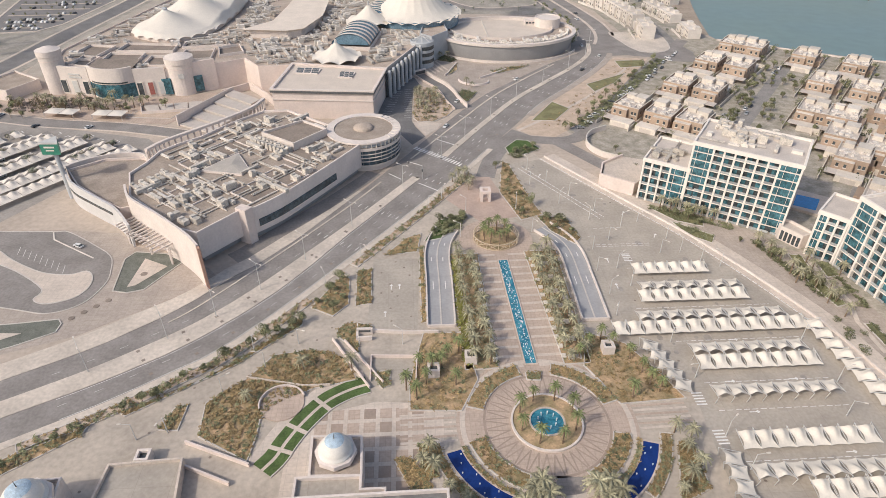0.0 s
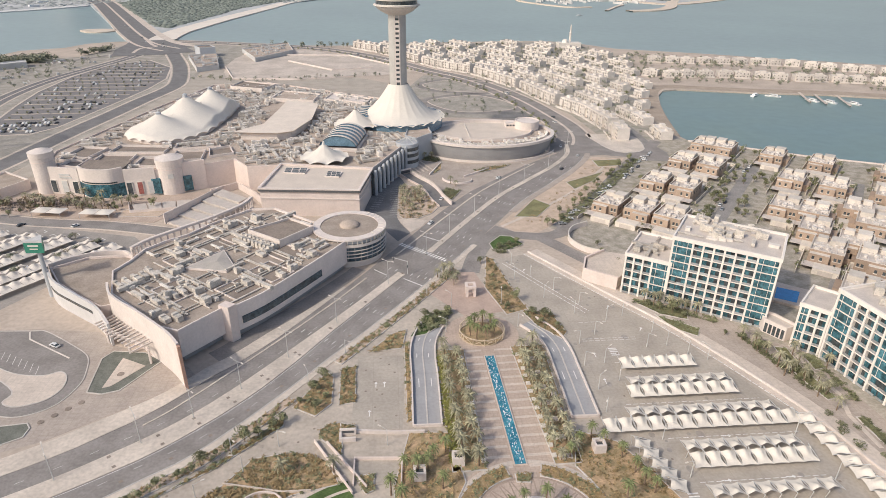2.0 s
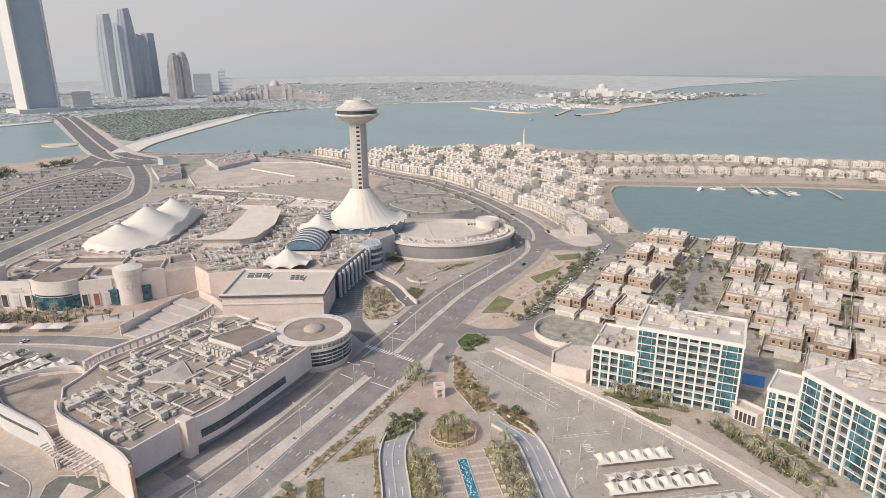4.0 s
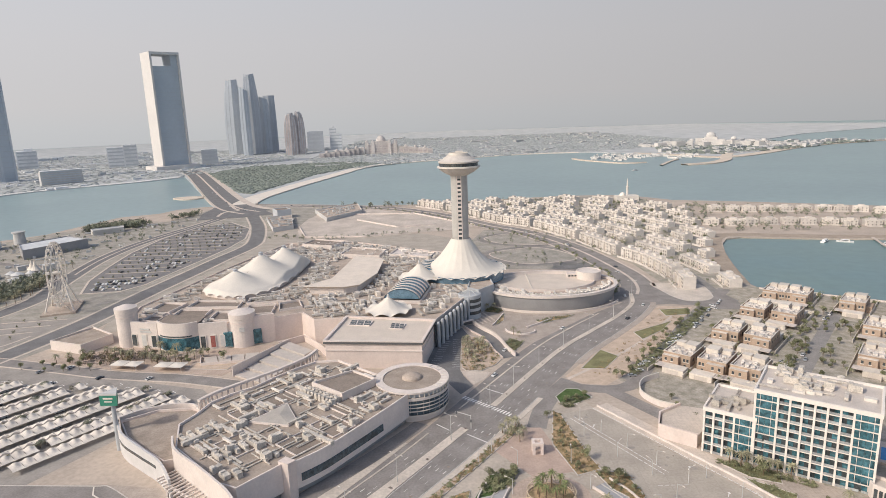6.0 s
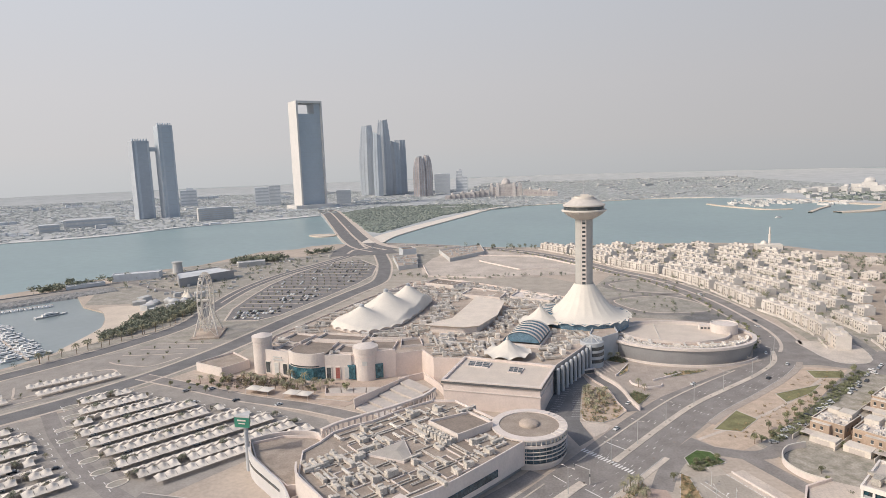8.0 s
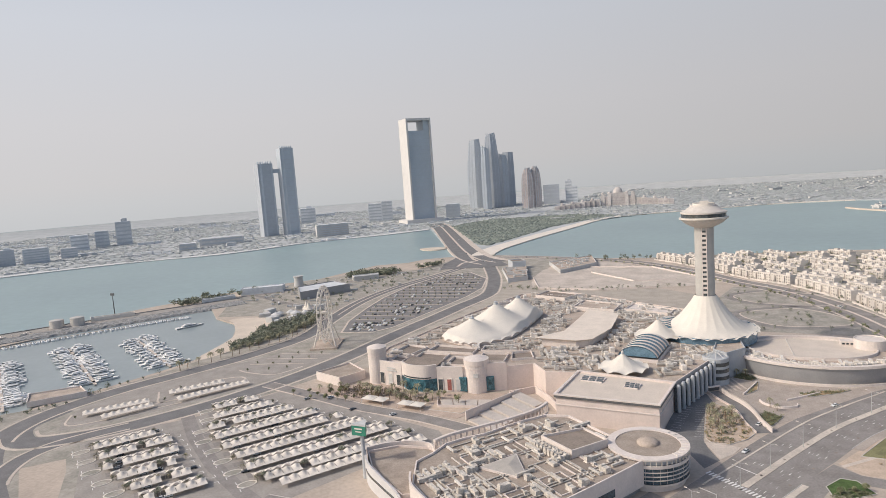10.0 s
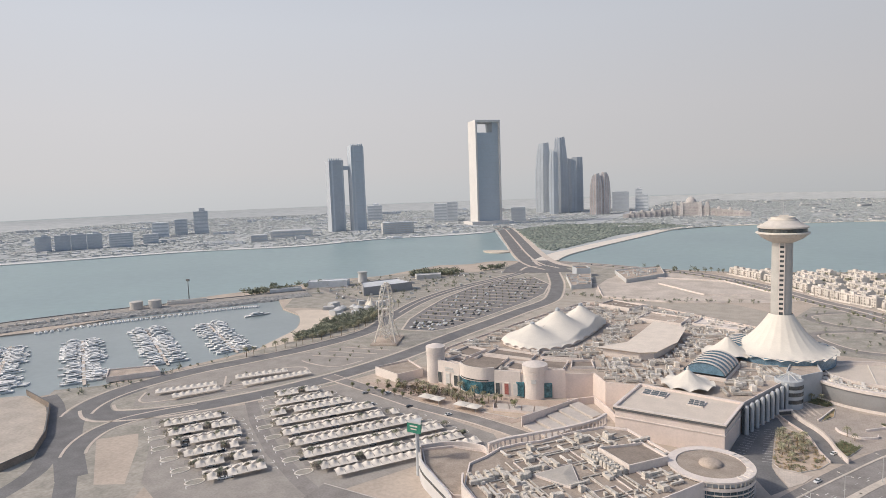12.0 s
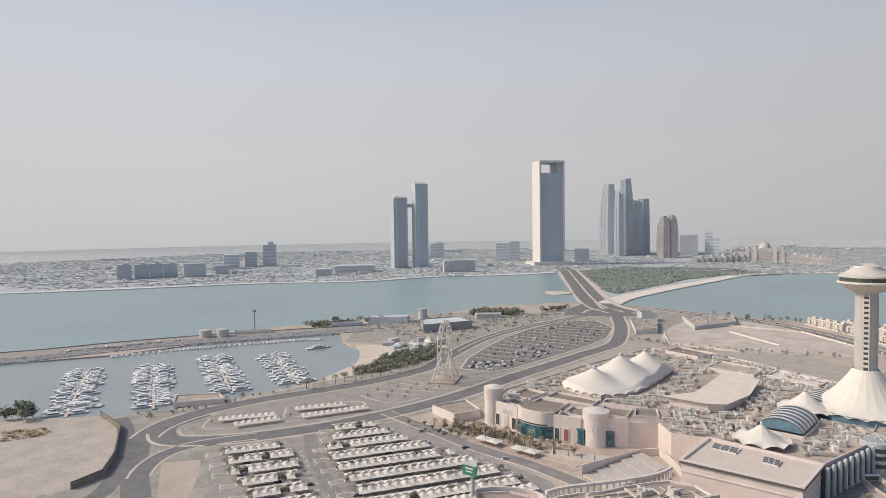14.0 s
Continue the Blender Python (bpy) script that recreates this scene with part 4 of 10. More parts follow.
part("grass", ribbon(CRES, -3.4, -0.5, 0.25, 0.0), GRASS, lawn)
part("grass", ribbon(CRES, 0.5, 3.4, 0.25, 0.0), GRASS, lawn)
part("path", ribbon(CRES, -0.5, 0.5, 0.2, 0.0), PALE, lawn)
part("border", ribbon(CRES, -6.2, -3.4, 0.22, 0.0), PALE, lawn)
for i in (9, 16, 23):
    p, q = beside(CRES, -3.4)[i], beside(CRES, 3.4)[i]
    part("cross_path", Shape().wall([p, q], 0.0, 0.27, 1.3), PALE, lawn)
part("kerb", Shape().wall(beside(CRES, 3.5), 0.0, 0.4, 0.3), KERB, lawn)


def court_grid():
    t = tagged(new("paving_grid"), "square paved court with darker stone squares", "paving", kind="structure")
    part("slab", Shape().prism([(-36, 96), (-14, 94), (6, 94), (8, 124), (-12, 126), (-28, 122), (-36, 112)], 0.0, 0.05), PALE, t)
    for i in range(9):
        for j in range(6):
            x, y = -32 + i * 4.6, 97 + j * 4.9
            if x < -28 + (y - 97) * -0.2 or (x > 2):
                continue
            part("tile_field", Shape().box(x, y, 0.05, 3.4, 3.6, 0.014), PLAZA if (i + j) % 3 else DULLPAVE, t)


court_grid()


# ramps down to the basement
def ramp(x0, x1, y0, y1, bend, name):
    t = thing(name, 0, 0, 0, "sunken concrete ramp with painted arrows between walls", "ramp", "ramps")
    line = smooth([((x0 + x1) / 2 - 0.5, y0), ((x0 + x1) / 2, (y0 + y1) / 2), ((x0 + x1) / 2, y1 - 10), ((x0 + x1) / 2 + bend * 0.3, y1), ((x0 + x1) / 2 + bend, y1 + 9)], 5)
    w = (x1 - x0) / 2
    part("deck", ribbon(line, -w, w, 0.06), RAMP, t, "bluish grey ramp deck")
    part("wall", Shape().wall(beside(line, -w - 0.25), 0.0, 1.1, 0.5), CREAM, t)
    part("wall", Shape().wall(beside(line, w + 0.25), 0.0, 1.1, 0.5), CREAM, t)
    part("end_wall", Shape().wall([beside(line, -w)[0], beside(line, w)[0]], 0.0, 1.1, 0.5), CREAM, t)
    part("centre_kerb", ribbon(line, -0.25, 0.25, 0.2, 0.06), KERB, t)
    for k in (4, 9, 14):
        for off in (-w / 2, w / 2):
            p, q = beside(line, off)[k], beside(line, off)[k + 1]
            part("arrow", Shape().wall([p, q], 0.065, 0.075, 0.3), LINE, t)


RAMP = M("ramp_concrete", (0.36, 0.355, 0.36), 0.8, 0.06, 8, 1.0)
ramp(5.2, 14.2, 157.5, 208, 5, "ramp_west")
ramp(58.4, 67.2, 158, 208, -8, "ramp_east")

# palm strips
STRIPS = [[pl(-21, 22), pl(-10.5, 22), pl(-9.3, 84), pl(-20, 84)], [pl(10.5, 22), pl(19, 22), pl(22, 84), pl(9.3, 84)]]
for b in STRIPS:
    bed("palm_bed", b, DRY, "long bed under a grove of date palms")
    scrub("bed_planting", b, 170, DRYLEAF, "dry low planting under the palms", 0.5, 0.28)
    scrub("bed_greens", b, 160, LEAF, "green low planting under the palms", 0.6, 0.28)
scrub("palm_hedge", [pl(-21, 24), pl(-18, 24), pl(-17.4, 80), pl(-20, 80)], 330, M("yellow_green_hedge", (0.24, 0.235, 0.07), 0.85, 0.25, 1.5, 0.4, 0.0), "yellow-green hedge beside the palm rows", 0.8, 0.28)
for k in range(13):
    for u in (10.9, -10.9):
        p = pl(u + rnd.uniform(-0.15, 0.15), 25.5 + 4.4 * k)
        solid("stone_seat", Shape().box(*p, 0.3, 1.5, 1.5, 0.55).box(*p, 0.1, 1.2, 1.2, 0.25), WHITE, "square pale stone seat beside the palms", "seat", "stone seats")
PALMS = [palm_proto(5.4, 2.8, "date palm with a dusty green feathery crown"), palm_proto(6.2, 3.0, "tall date palm with a drooping dusty crown"),
         palm_proto(4.6, 2.6, "young date palm with a full dusty crown")]
spots = []
for k in range(14):
    v = 24 + 4.4 * k
    for u in (-17.6, -12.6, 12.2, 17.2):
        spots.append(pl(u + rnd.uniform(-0.7, 0.7), v + rnd.uniform(-0.8, 0.8) + (2 if abs(u) > 15 else 0)))
slim = []
for k in range(8):
    a = radians(45 * k + 20)
    slim.append((FX + 8.2 * math.cos(a), FY + 8.2 * math.sin(a), 0.4))
for k in range(9):
    a = radians(40 * k)
    c = pl(-0.5, 94)
    slim.append((c[0] + 5.2 * math.cos(a), c[1] + 5.0 * math.sin(a), 0.3))
slim += [(0, 126), (3, 132), (10, 142), (14, 145), (8, 138), (1, 138), (12, 131), (52, 140), (56, 144), (61, 148), (64, 145), (68, 139), (70, 133), (71, 128), (73, 125), (64, 123), (-3, 130), (5, 137)]
spots += [(1, 103), (3, 107), (4, 100), (8, 95), (12, 91), (17, 87), (73, 103), (74, 98), (70, 94), (67, 91), (76, 108), (72, 110), 
          (-50, 128), (-35, 140), (-20, 140), (20, 258), (23, 262), (26, 260), (29, 255), (24, 255), (27, 250),
          (6, 352), (10, 356), (14, 360), (9, 364), (6, 368), (7, 346), (12, 349), (13, 368), (17, 366), (8, 374), (16, 352), (6, 360), (11, 340), (19, 358), (38, 384), (41, 379), (24, 437), (29, 436)]
spread_out(PALMS, spots, (0.8, 1.05))
spread_out([palm_proto(6.6, 2.2, "slim tall palm with a tight green crown", M("green_palm_fronds", (0.20, 0.225, 0.10), 0.75, 0.3, 1.2, 0.4, 0.0, each=0.15), 24)], slim, (0.85, 1.1))
for b, n in (([(-26, 158), (-23, 161), (-19, 161), (-14, 159), (-14, 157.5), (-19, 156), (-18, 146), (-20, 148), (-23, 152), (-25, 154)], 60), ([(-13, 137), (-11, 138), (-8, 138), (-8, 132), (-10, 131), (-11, 132)], 40), ([(34, 135), (39, 135), (38, 131.5), (34, 132)], 20)):
    bed("small_bed", b, DRY, "small brown planting bed beside the paved lanes")
    scrub("bed_greens", b, n, LEAF, "green low planting in a small bed", 0.6, 0.28)
    scrub("bed_planting", b, n, DRYLEAF, "dry low planting in a small bed", 0.5, 0.28)
setting("plaza_lane", Shape().prism([(36.1, 98), (43.6, 97.2), (42.2, 89.7), (41.3, 72), (31.6, 72), (34.8, 89.8)], 0.0, 0.085), M("grey_lane_slabs", (0.32, 0.285, 0.262), 0.88, 0.10, 5, 0.8, slab=1.2), "grey slab lane between the domed pavilions", "paving")
spread_out([palm_proto(5.6, 4.2, "large date palm with a full pale crown")], [(26.2, 88.2), (28.8, 91.5), (31.2, 93.5), (32.4, 89.6), (45.2, 92.0), (48.4, 92.8), (50.8, 90.0), (46.6, 88.6)], (0.9, 1.1))
for k in range(14):
    for u in (13.2, 15.6, 18.2):
        if (k + int(u)) % 2:
            q = pl(u + 0.04 * k, 24.6 + 4.2 * k)
            solid("tree_planter", Shape().box(*q, 0.28, 1.9, 1.9, 0.6), PALE, "low square pale stone planter under the palms", "planter", "palm planters")
gate = thing("lane_wall", 0, 0, 0, "cream wall with a portal over the sunken lanes", "wall")
part("wall", Shape().wall([(-14, 156.4), (-3, 155), (8, 154.5)], 0, 1.3, 0.6), CREAM, gate)
part("portal", Shape().box(-16.6, 155.6, 0, 5.2, 0.7, 2.6).box(-16.6, 152.6, 0, 5.2, 0.7, 1.6).box(-19.0, 154.0, 0, 0.6, 2.6, 1.6), CREAM, gate)
# Dark plate set in place of the shade inside the portal.
part("opening", Shape().box(-16.6, 155.2, 1.2, 3.8, 0.2, 0.8), DARKSTEEL, gate)
terrace = thing("round_terrace", -39.5, 126.5, 0, "round pinkish terrace with a low curved wall", "terrace")
part("floor", Shape().turned(0, 0, [(6.4, 0.2), (6.4, 0.5), (0.05, 0.5)], 40), PLAZA, terrace)
part("curved_wall", Shape().turned(0, 0, [(6.8, 0.2), (6.8, 1.3), (6.4, 1.3), (6.4, 0.4)], 30, 20, 200), PINK, terrace)


def pergola():
    c = pl(-0.5, 94)
    t = thing("pergola", c[0], c[1], 0, "round timber ring pergola about a palm clump", "pergola")
    wood = M("pale_timber", (0.60, 0.49, 0.36), 0.8, 0.12, 1.0, 0.3)
    for r, z in ((9.2, 0.2), (9.2, 2.7)):
        part("ring_beam", Shape().turned(0, 0, [(r - 0.14, z), (r + 0.14, z), (r + 0.14, z + 0.24), (r - 0.14, z + 0.24), (r - 0.14, z)], 24, sy=0.95), wood, t)
    part("bed", Shape().turned(0, 0, [(8.6, 0.1), (8.6, 0.35), (0.1, 0.4)], 24, sy=0.95), DRY, t)
    for k in range(12):
        a = radians(30 * k)
        x, y = 9.2 * math.cos(a), 9.2 * 0.95 * math.sin(a)
        part("post", Shape().tube((x, y, 0), (x * 0.97, y * 0.97, 3.0), 0.15), wood, t)
        b = radians(30 * k + 30)
        part("brace", Shape().tube((x, y, 0.2), (9.2 * math.cos(b), 8.74 * math.sin(b), 2.8), 0.11, 0.11, 4), wood, t)
        part("brace", Shape().tube((x, y, 2.8), (9.2 * math.cos(b), 8.74 * math.sin(b), 0.2), 0.11, 0.11, 4), wood, t)


pergola()


# ---- domed pavilions and the building below the camera ----
def dome_on(t, x, y, z, r):
    s = Shape()
    s.smooth = True
    prof = [(r * 1.12, z), (r * 1.12, z + 0.5), (r, z + 0.6)] + [(r * math.cos(radians(a)), z + 0.6 + r * 0.95 * math.sin(radians(a))) for a in range(10, 90, 10)] + [(0.05, z + 0.6 + r * 0.97)]
    part("dome", s.turned(x, y, prof, 28), DOMEW, t, "white dome")
    part("dome_crown", Shape().turned(x, y, [(r * math.cos(radians(a)) * 1.006, z + 0.64 + r * 0.955 * math.sin(radians(a))) for a in range(52, 90, 9)] + [(0.04, z + 0.68 + r * 0.96)], 14), DOMEB, t, "pale blue crown")
    part("drum", Shape().turned(x, y, [(r * 1.35, z - 1.6), (r * 1.35, z - 0.2), (r * 1.12, z)], 8), CREAM, t)
    part("finial", Shape().tube((x, y, z + 0.6 + r * 0.9), (x, y, z + 2.6 + r), 0.16, 0.03), DARKSTEEL, t)


DOMEW = M("white_dome_render", (0.72, 0.68, 0.62), 0.7, 0.05, 2, 0.4)
DOMEB = M("pale_blue_mosaic", (0.42, 0.52, 0.60), 0.5, 0.15, 1, 0.2)


def pavilion(name, pts, z, dome, label):
    t = roofed(name, pts, z, CREAM, ROOF, label, "pavilion", 0.9)
    if dome:
        dome_on(t, *dome)
    return t


pavilion("domed_pavilion", [(-28, 108), (-14.5, 107.5), (-14, 95), (-27.5, 95.5)], 8.5, (-21, 102, 10, 4.0), "cream square pavilion with a white and blue dome")
pavilion("domed_pavilion", [(21, 81), (31, 82.5), (31, 73), (21, 72)], 7.5, (25.6, 77, 9, 3.3), "cream gate pavilion with a white and blue dome")
pavilion("domed_pavilion", [(44, 83), (53, 83), (53, 73), (44, 73)], 7.5, (48, 78, 9, 3.3), "cream gate pavilion with a white and blue dome")
pavilion("domed_pavilion", [(-99, 98), (-88, 99), (-86, 84), (-97, 82)], 8.5, (-93, 92, 10, 4.6), "cream corner pavilion with a white dome")
roofed("arcade", [(11, 80.5), (21, 80.5), (21, 70), (11, 70)], 6.5, CREAM, ROOF, "low cream arcade with a flat grey roof")
roofed("arcade", [(53.5, 82), (64, 82), (63, 70), (53.5, 70)], 6.5, CREAM, ROOF, "low cream arcade with a flat grey roof")
terrace = roofed("terrace_building", [(66.5, 84), (79, 84), (80, 68), (67, 68)], 8, CREAM, M("terracotta_terrace_tiles", (0.36, 0.22, 0.15), 0.85, 0.12, 3, 0.5),
                 "cream building with a terracotta terrace roof")
part("wall", Shape().wall([(72, 82), (76, 76), (76, 69)], 7.0, 8.6, 0.5), CREAM, terrace)
part("wall", Shape().wall([(72, 82), (69, 79), (70, 72)], 7.0, 8.6, 0.5), CREAM, terrace)
PODIUMROOF = M("dark_grey_roof_membrane", (0.20, 0.195, 0.19), 0.9, 0.12, 6, 1.0)
podium = roofed("hotel_podium", [(-48, 88), (7, 88.5), (7, 60), (-48, 60)], 11.5, CREAM, PODIUMROOF, "cream podium with rows of roof plant")
roofed("podium_wing", [(-30.5, 95), (-14, 94.8), (-14, 91), (-8, 91), (-8, 88.6), (-30.5, 88.2)], 9.5, CREAM, LOTA, "lower cream wing with a grey flat roof")
roofed("side_block", [(-57, 87), (-51, 88), (-49, 72), (-56, 72)], 9, CREAM, ROOF, "small cream block with a boxed roof well")
roofed("low_hall", [(-81, 106), (-62, 107), (-59, 84), (-82, 84)], 3.5, PALE, LOTA, "low hall with a plain grey flat roof")
roofed("wing_wall", [(-98, 82), (-84, 84), (-82, 66), (-98, 66)], 8, PINK, PALE, "pinkish low wing with a pale flat roof")


CONDGREY = M("grey_condenser_casing", (0.36, 0.35, 0.34), 0.6, 0.1, 2, 0.4, each=0.2)


def condenser():
    t = solid("condenser_unit", Shape().box(0, 0, 0.1, 1.3, 0.8, 0.9), CONDGREY, "boxy grey rooftop condenser unit", "air conditioner", "podium condensers")
    part("fan_grille", Shape().turned(0, 0, [(0.35, 1.0), (0.35, 1.07), (0.05, 1.08)], 10), DARKSTEEL, t)
    return t


in_rows(condenser(), [pose(-45 + 2.75 * i + rnd.uniform(-0.2, 0.2), y, 10.42, 0, 0, rnd.choice((0, 90))) for y in (85.5, 82.6, 79.7, 76.8) for i in range(18)])
rails = thing("pipe_rack", 0, 0, 0, "long grey pipe racks between the condensers", "pipework")
for y in (84, 81.1, 78.2, 75.3):
    part("pipe", Shape().box(-21, y, 10.5, 50, 0.9, 0.5), CONDGREY, rails)
for x in (-34, -12):
    part("pipe", Shape().box(x, 80.5, 11.0, 1.0, 12, 0.5), CONDGREY, rails)
kiosk = thing("gate_kiosk", 33.5, 241, 0, "pink square gate kiosk with an open roof", "kiosk")
for x in (-1.7, 1.7):
    for y in (-1.7, 1.7):
        part("pier", Shape().box(x, y, 0, 1.1, 1.1, 4.2), PINK, kiosk)
part("roof_frame", Shape().wall([(-1.8, -1.8), (1.8, -1.8), (1.8, 1.8), (-1.8, 1.8)], 4.2, 5.4, 1.1, True), PINK, kiosk)
for x, y in ((-73, 108.5), (5.5, 136), (17.5, 141), (62, 143)):
    k = thing("vent_shaft", x, y, 0, "small cream square ventilation shaft", "kiosk", "ventilation shafts")
    part("wall", Shape().wall([(-1.5, -1.5), (1.5, -1.5), (1.5, 1.5), (-1.5, 1.5)], 0, 3.4, 0.7, True), CREAM, k)
    part("grille", Shape().box(0, 0, 2.2, 2.4, 2.4, 0.2), DARKGLASS, k)

# ---- mall: near wing details ----
fin = thing("entrance_fin", 0, 0, 0, "tall curved cream fin wall at the mall entrance", "wall")
FINLINE = smooth([(-75.2, 184.2), (-80.5, 191.5), (-87.5, 199), (-97, 208.5), (-106, 216.5), (-113.5, 224.5), (-118, 234)], 5)
for k in range(len(FINLINE) - 1):
    u = k / (len(FINLINE) - 2)
    part("wall_panel", Shape().wall(FINLINE[k:k + 2], 0, 18.6 - 2.2 * u, 0.9), CREAM, fin)
part("edge_strip", Shape().wall([(-75.0, 183.9), (-74.2, 182.4)], 0, 18.2, 1.0), M("terracotta_edge", (0.46, 0.29, 0.22), 0.85, 0.08, 3, 0.5), fin, "terracotta end face")
roofed("entrance_wing", [(-155, 262), (-145, 247.5), (-132.5, 236.5), (-119, 226), (-115, 227.5), (-121.6, 246.5), (-117.6, 257), (-115.4, 268), (-126, 273), (-142, 272)], 9.6, PINK, WINGROOF, "low entrance wing roof between two fin walls")
fin2 = thing("entrance_fin", 0, 0, 0, "long curved pale fin wall with a small slit window", "wall")
FIN2 = smooth([(-157, 262), (-146, 246), (-133, 235), (-120, 224.5), (-110.5, 212)], 5)
for k in range(len(FIN2) - 1):
    part("wall_panel", Shape().wall(FIN2[k:k + 2], 0, 12.5 - 2.6 * k / len(FIN2), 0.9), M("pale_grey_render", (0.58, 0.56, 0.55), 0.85, 0.05, 5, 0.6) if k == 0 else bpy.data.materials["pale_grey_render"], fin2)
part("slit_window", Shape().wall(beside(FIN2[4:15], 0.5), 6.2, 7.4, 0.3), DARKGLASS, fin2)
trellis = thing("entrance_trellis", 0, 0, 0, "slatted concrete trellis roof over the entrance steps", "trellis")
for k in range(13):
    p = Vector(FINLINE[12 + k]) if 12 + k < len(FINLINE) else Vector(FINLINE[-1])
    q = p + Vector((-5.5, -6.5))
    part("slat", Shape().wall([tuple(p), tuple(q)], 7.2, 7.8, 0.5), CREAM, trellis)
part("beam", Shape().wall(smooth([(-92, 199), (-102, 206), (-113, 214)], 5), 6.4, 7.3, 0.6), CREAM, trellis)
for p in ((-92, 199), (-102, 206), (-113, 214)):
    part("post", Shape().box(*p, 0, 0.7, 0.7, 6.6), CREAM, trellis)

E1, E2 = Vector((0.757, -0.653)), Vector((0.653, 0.757))
ROOFANG = math.degrees(math.atan2(E1.y, E1.x))


GREYDUCT = M("weathered_grey_duct", (0.53, 0.485, 0.43), 0.7, 0.15, 2, 0.5, each=0.2)


def rooftop_unit(label, sx, sy, sz, group, metal=DUCT):
    s = Shape().box(0, 0, 0.2, sx, sy, sz).box(0, 0, 0, sx * 1.15, sy * 1.15, 0.2)
    t = solid("rooftop_unit", s, metal, label, "air conditioner", group)
    if sx < 2.5:
        return t
    part("hood", Shape().prism([(-sx * 0.5, -sy * 0.5), (-sx * 0.15, -sy * 0.5), (-sx * 0.15, sy * 0.5), (-sx * 0.5, sy * 0.5)], sz + 0.2, sz + 0.75, -0.12), metal, t)
    return t


def duct_proto(label, length, group, metal=DUCT):
    t = solid("roof_duct", Shape().box(0, 0, 0.5, length, 0.9, 0.8).box(-length * 0.35, 0, 0, 0.25, 1.1, 0.5).box(length * 0.1, 0, 0, 0.25, 1.1, 0.5), metal, label, "duct", group)
    part("elbow", Shape().box(length / 2 - 0.2, 0.9, 0.0, 1.0, 1.9, 1.3), metal, t)
    return t


def pipes(name, lines, z, label):
    t = thing(name, 0, 0, 0, label, "pipework")
    for a, b, w in lines:
        part("pipe_run", Shape().wall([a, b], z, z + 0.4, w), GREYDUCT, t)
    return t


def wing(u, v):
    p = Vector((-78, 248)) + E1 * u + E2 * v
    return (p.x, p.y)


runs = []
for v in (-34, -30, -28.4, -22, -13.5, -11.8, -4, 3.5, 5.2, 17, 25, 27, 35, 43):
    a = -44 + rnd.uniform(0, 8)
    while a < 36:
        b = a + rnd.uniform(10, 26)
        if inside(wing(a, v), grown(NEAR, -2.5)) and inside(wing(b, v), grown(NEAR, -2.5)):
            runs.append((wing(a, v), wing(b, v), rnd.choice((0.4, 0.5, 0.7, 1.0))))
        a = b + rnd.uniform(0, 5)
for u in (-36, -31, -26, -24, -12, -9.8, 2, 3.8, 20, 22, 30, 32):
    a = -38 + rnd.uniform(0, 8)
    while a < 44:
        b = a + rnd.uniform(9, 24)
        if inside(wing(u, a), grown(NEAR, -2.5)) and inside(wing(u, b), grown(NEAR, -2.5)):
            runs.append((wing(u, a), wing(u, b), rnd.choice((0.4, 0.5, 0.8))))
        a = b + rnd.uniform(0, 6)
pipes("roof_pipes", runs, 14.12, "network of pale roof pipes on low stands")
patches = thing("roof_patches", 0, 0, 0, "darker felt patches on the mall roof", "roofing")
for a, b, c, d in ((-36, -26, -14, -12), (-24, -10, -10, 2), (-4, -28, 12, -14), (16, -12, 30, 2), (-26, 6, -12, 20), (4, 22, 20, 34), (14, 6, 30, 18), (-12, -34, 4, -30), (-40, -8, -28, 4)):
    q = [wing(a, b), wing(c, b), wing(c, d), wing(a, d)]
    if not all(inside(p, grown(NEAR, -1.5)) for p in q):
        continue
    part("felt", Shape().prism(q, 13.95, 14.0), DARKROOF, patches)
    part("kerb", Shape().wall(ccw(q), 13.95, 14.5, 0.45, True), CREAM, patches)
sky_light = thing("pyramid_skylight", -80, 251, 13.9, "low glazed triangular skylight on the roof", "skylight")
tri = [(-10, -3), (2, 12.5), (9.5, -2.5), (7.5, -7.5)]
part("curb", Shape().wall(tri, 0, 1.0, 0.7, True), CREAM, sky_light)
s = Shape()
s.add([(*p, 1.0) for p in tri] + [(2, 0, 2.0)], [(0, 1, 4), (1, 2, 4), (2, 3, 4), (3, 0, 4)])
part("glazing", s, M("dusty_skylight_glass", (0.44, 0.40, 0.355), 0.5, 0.08, 4, 0.6, 0.0), sky_light, "dusty pale glazing")
raised = roofed("roof_hall", [(-70, 280), (-53, 266.5), (-39, 282.5), (-52, 293.5)], 17.8, CREAM, DARKROOF, "raised cream roof hall with a brown flat roof", z0=13.9)
spots_u, spots_d, spots_s = [], [], []
taken = []


def free(p, r):
    if any((p[0] - q[0]) ** 2 + (p[1] - q[1]) ** 2 < (r + q[2]) ** 2 for q in taken):
        return False
    taken.append((*p, r))
    return True


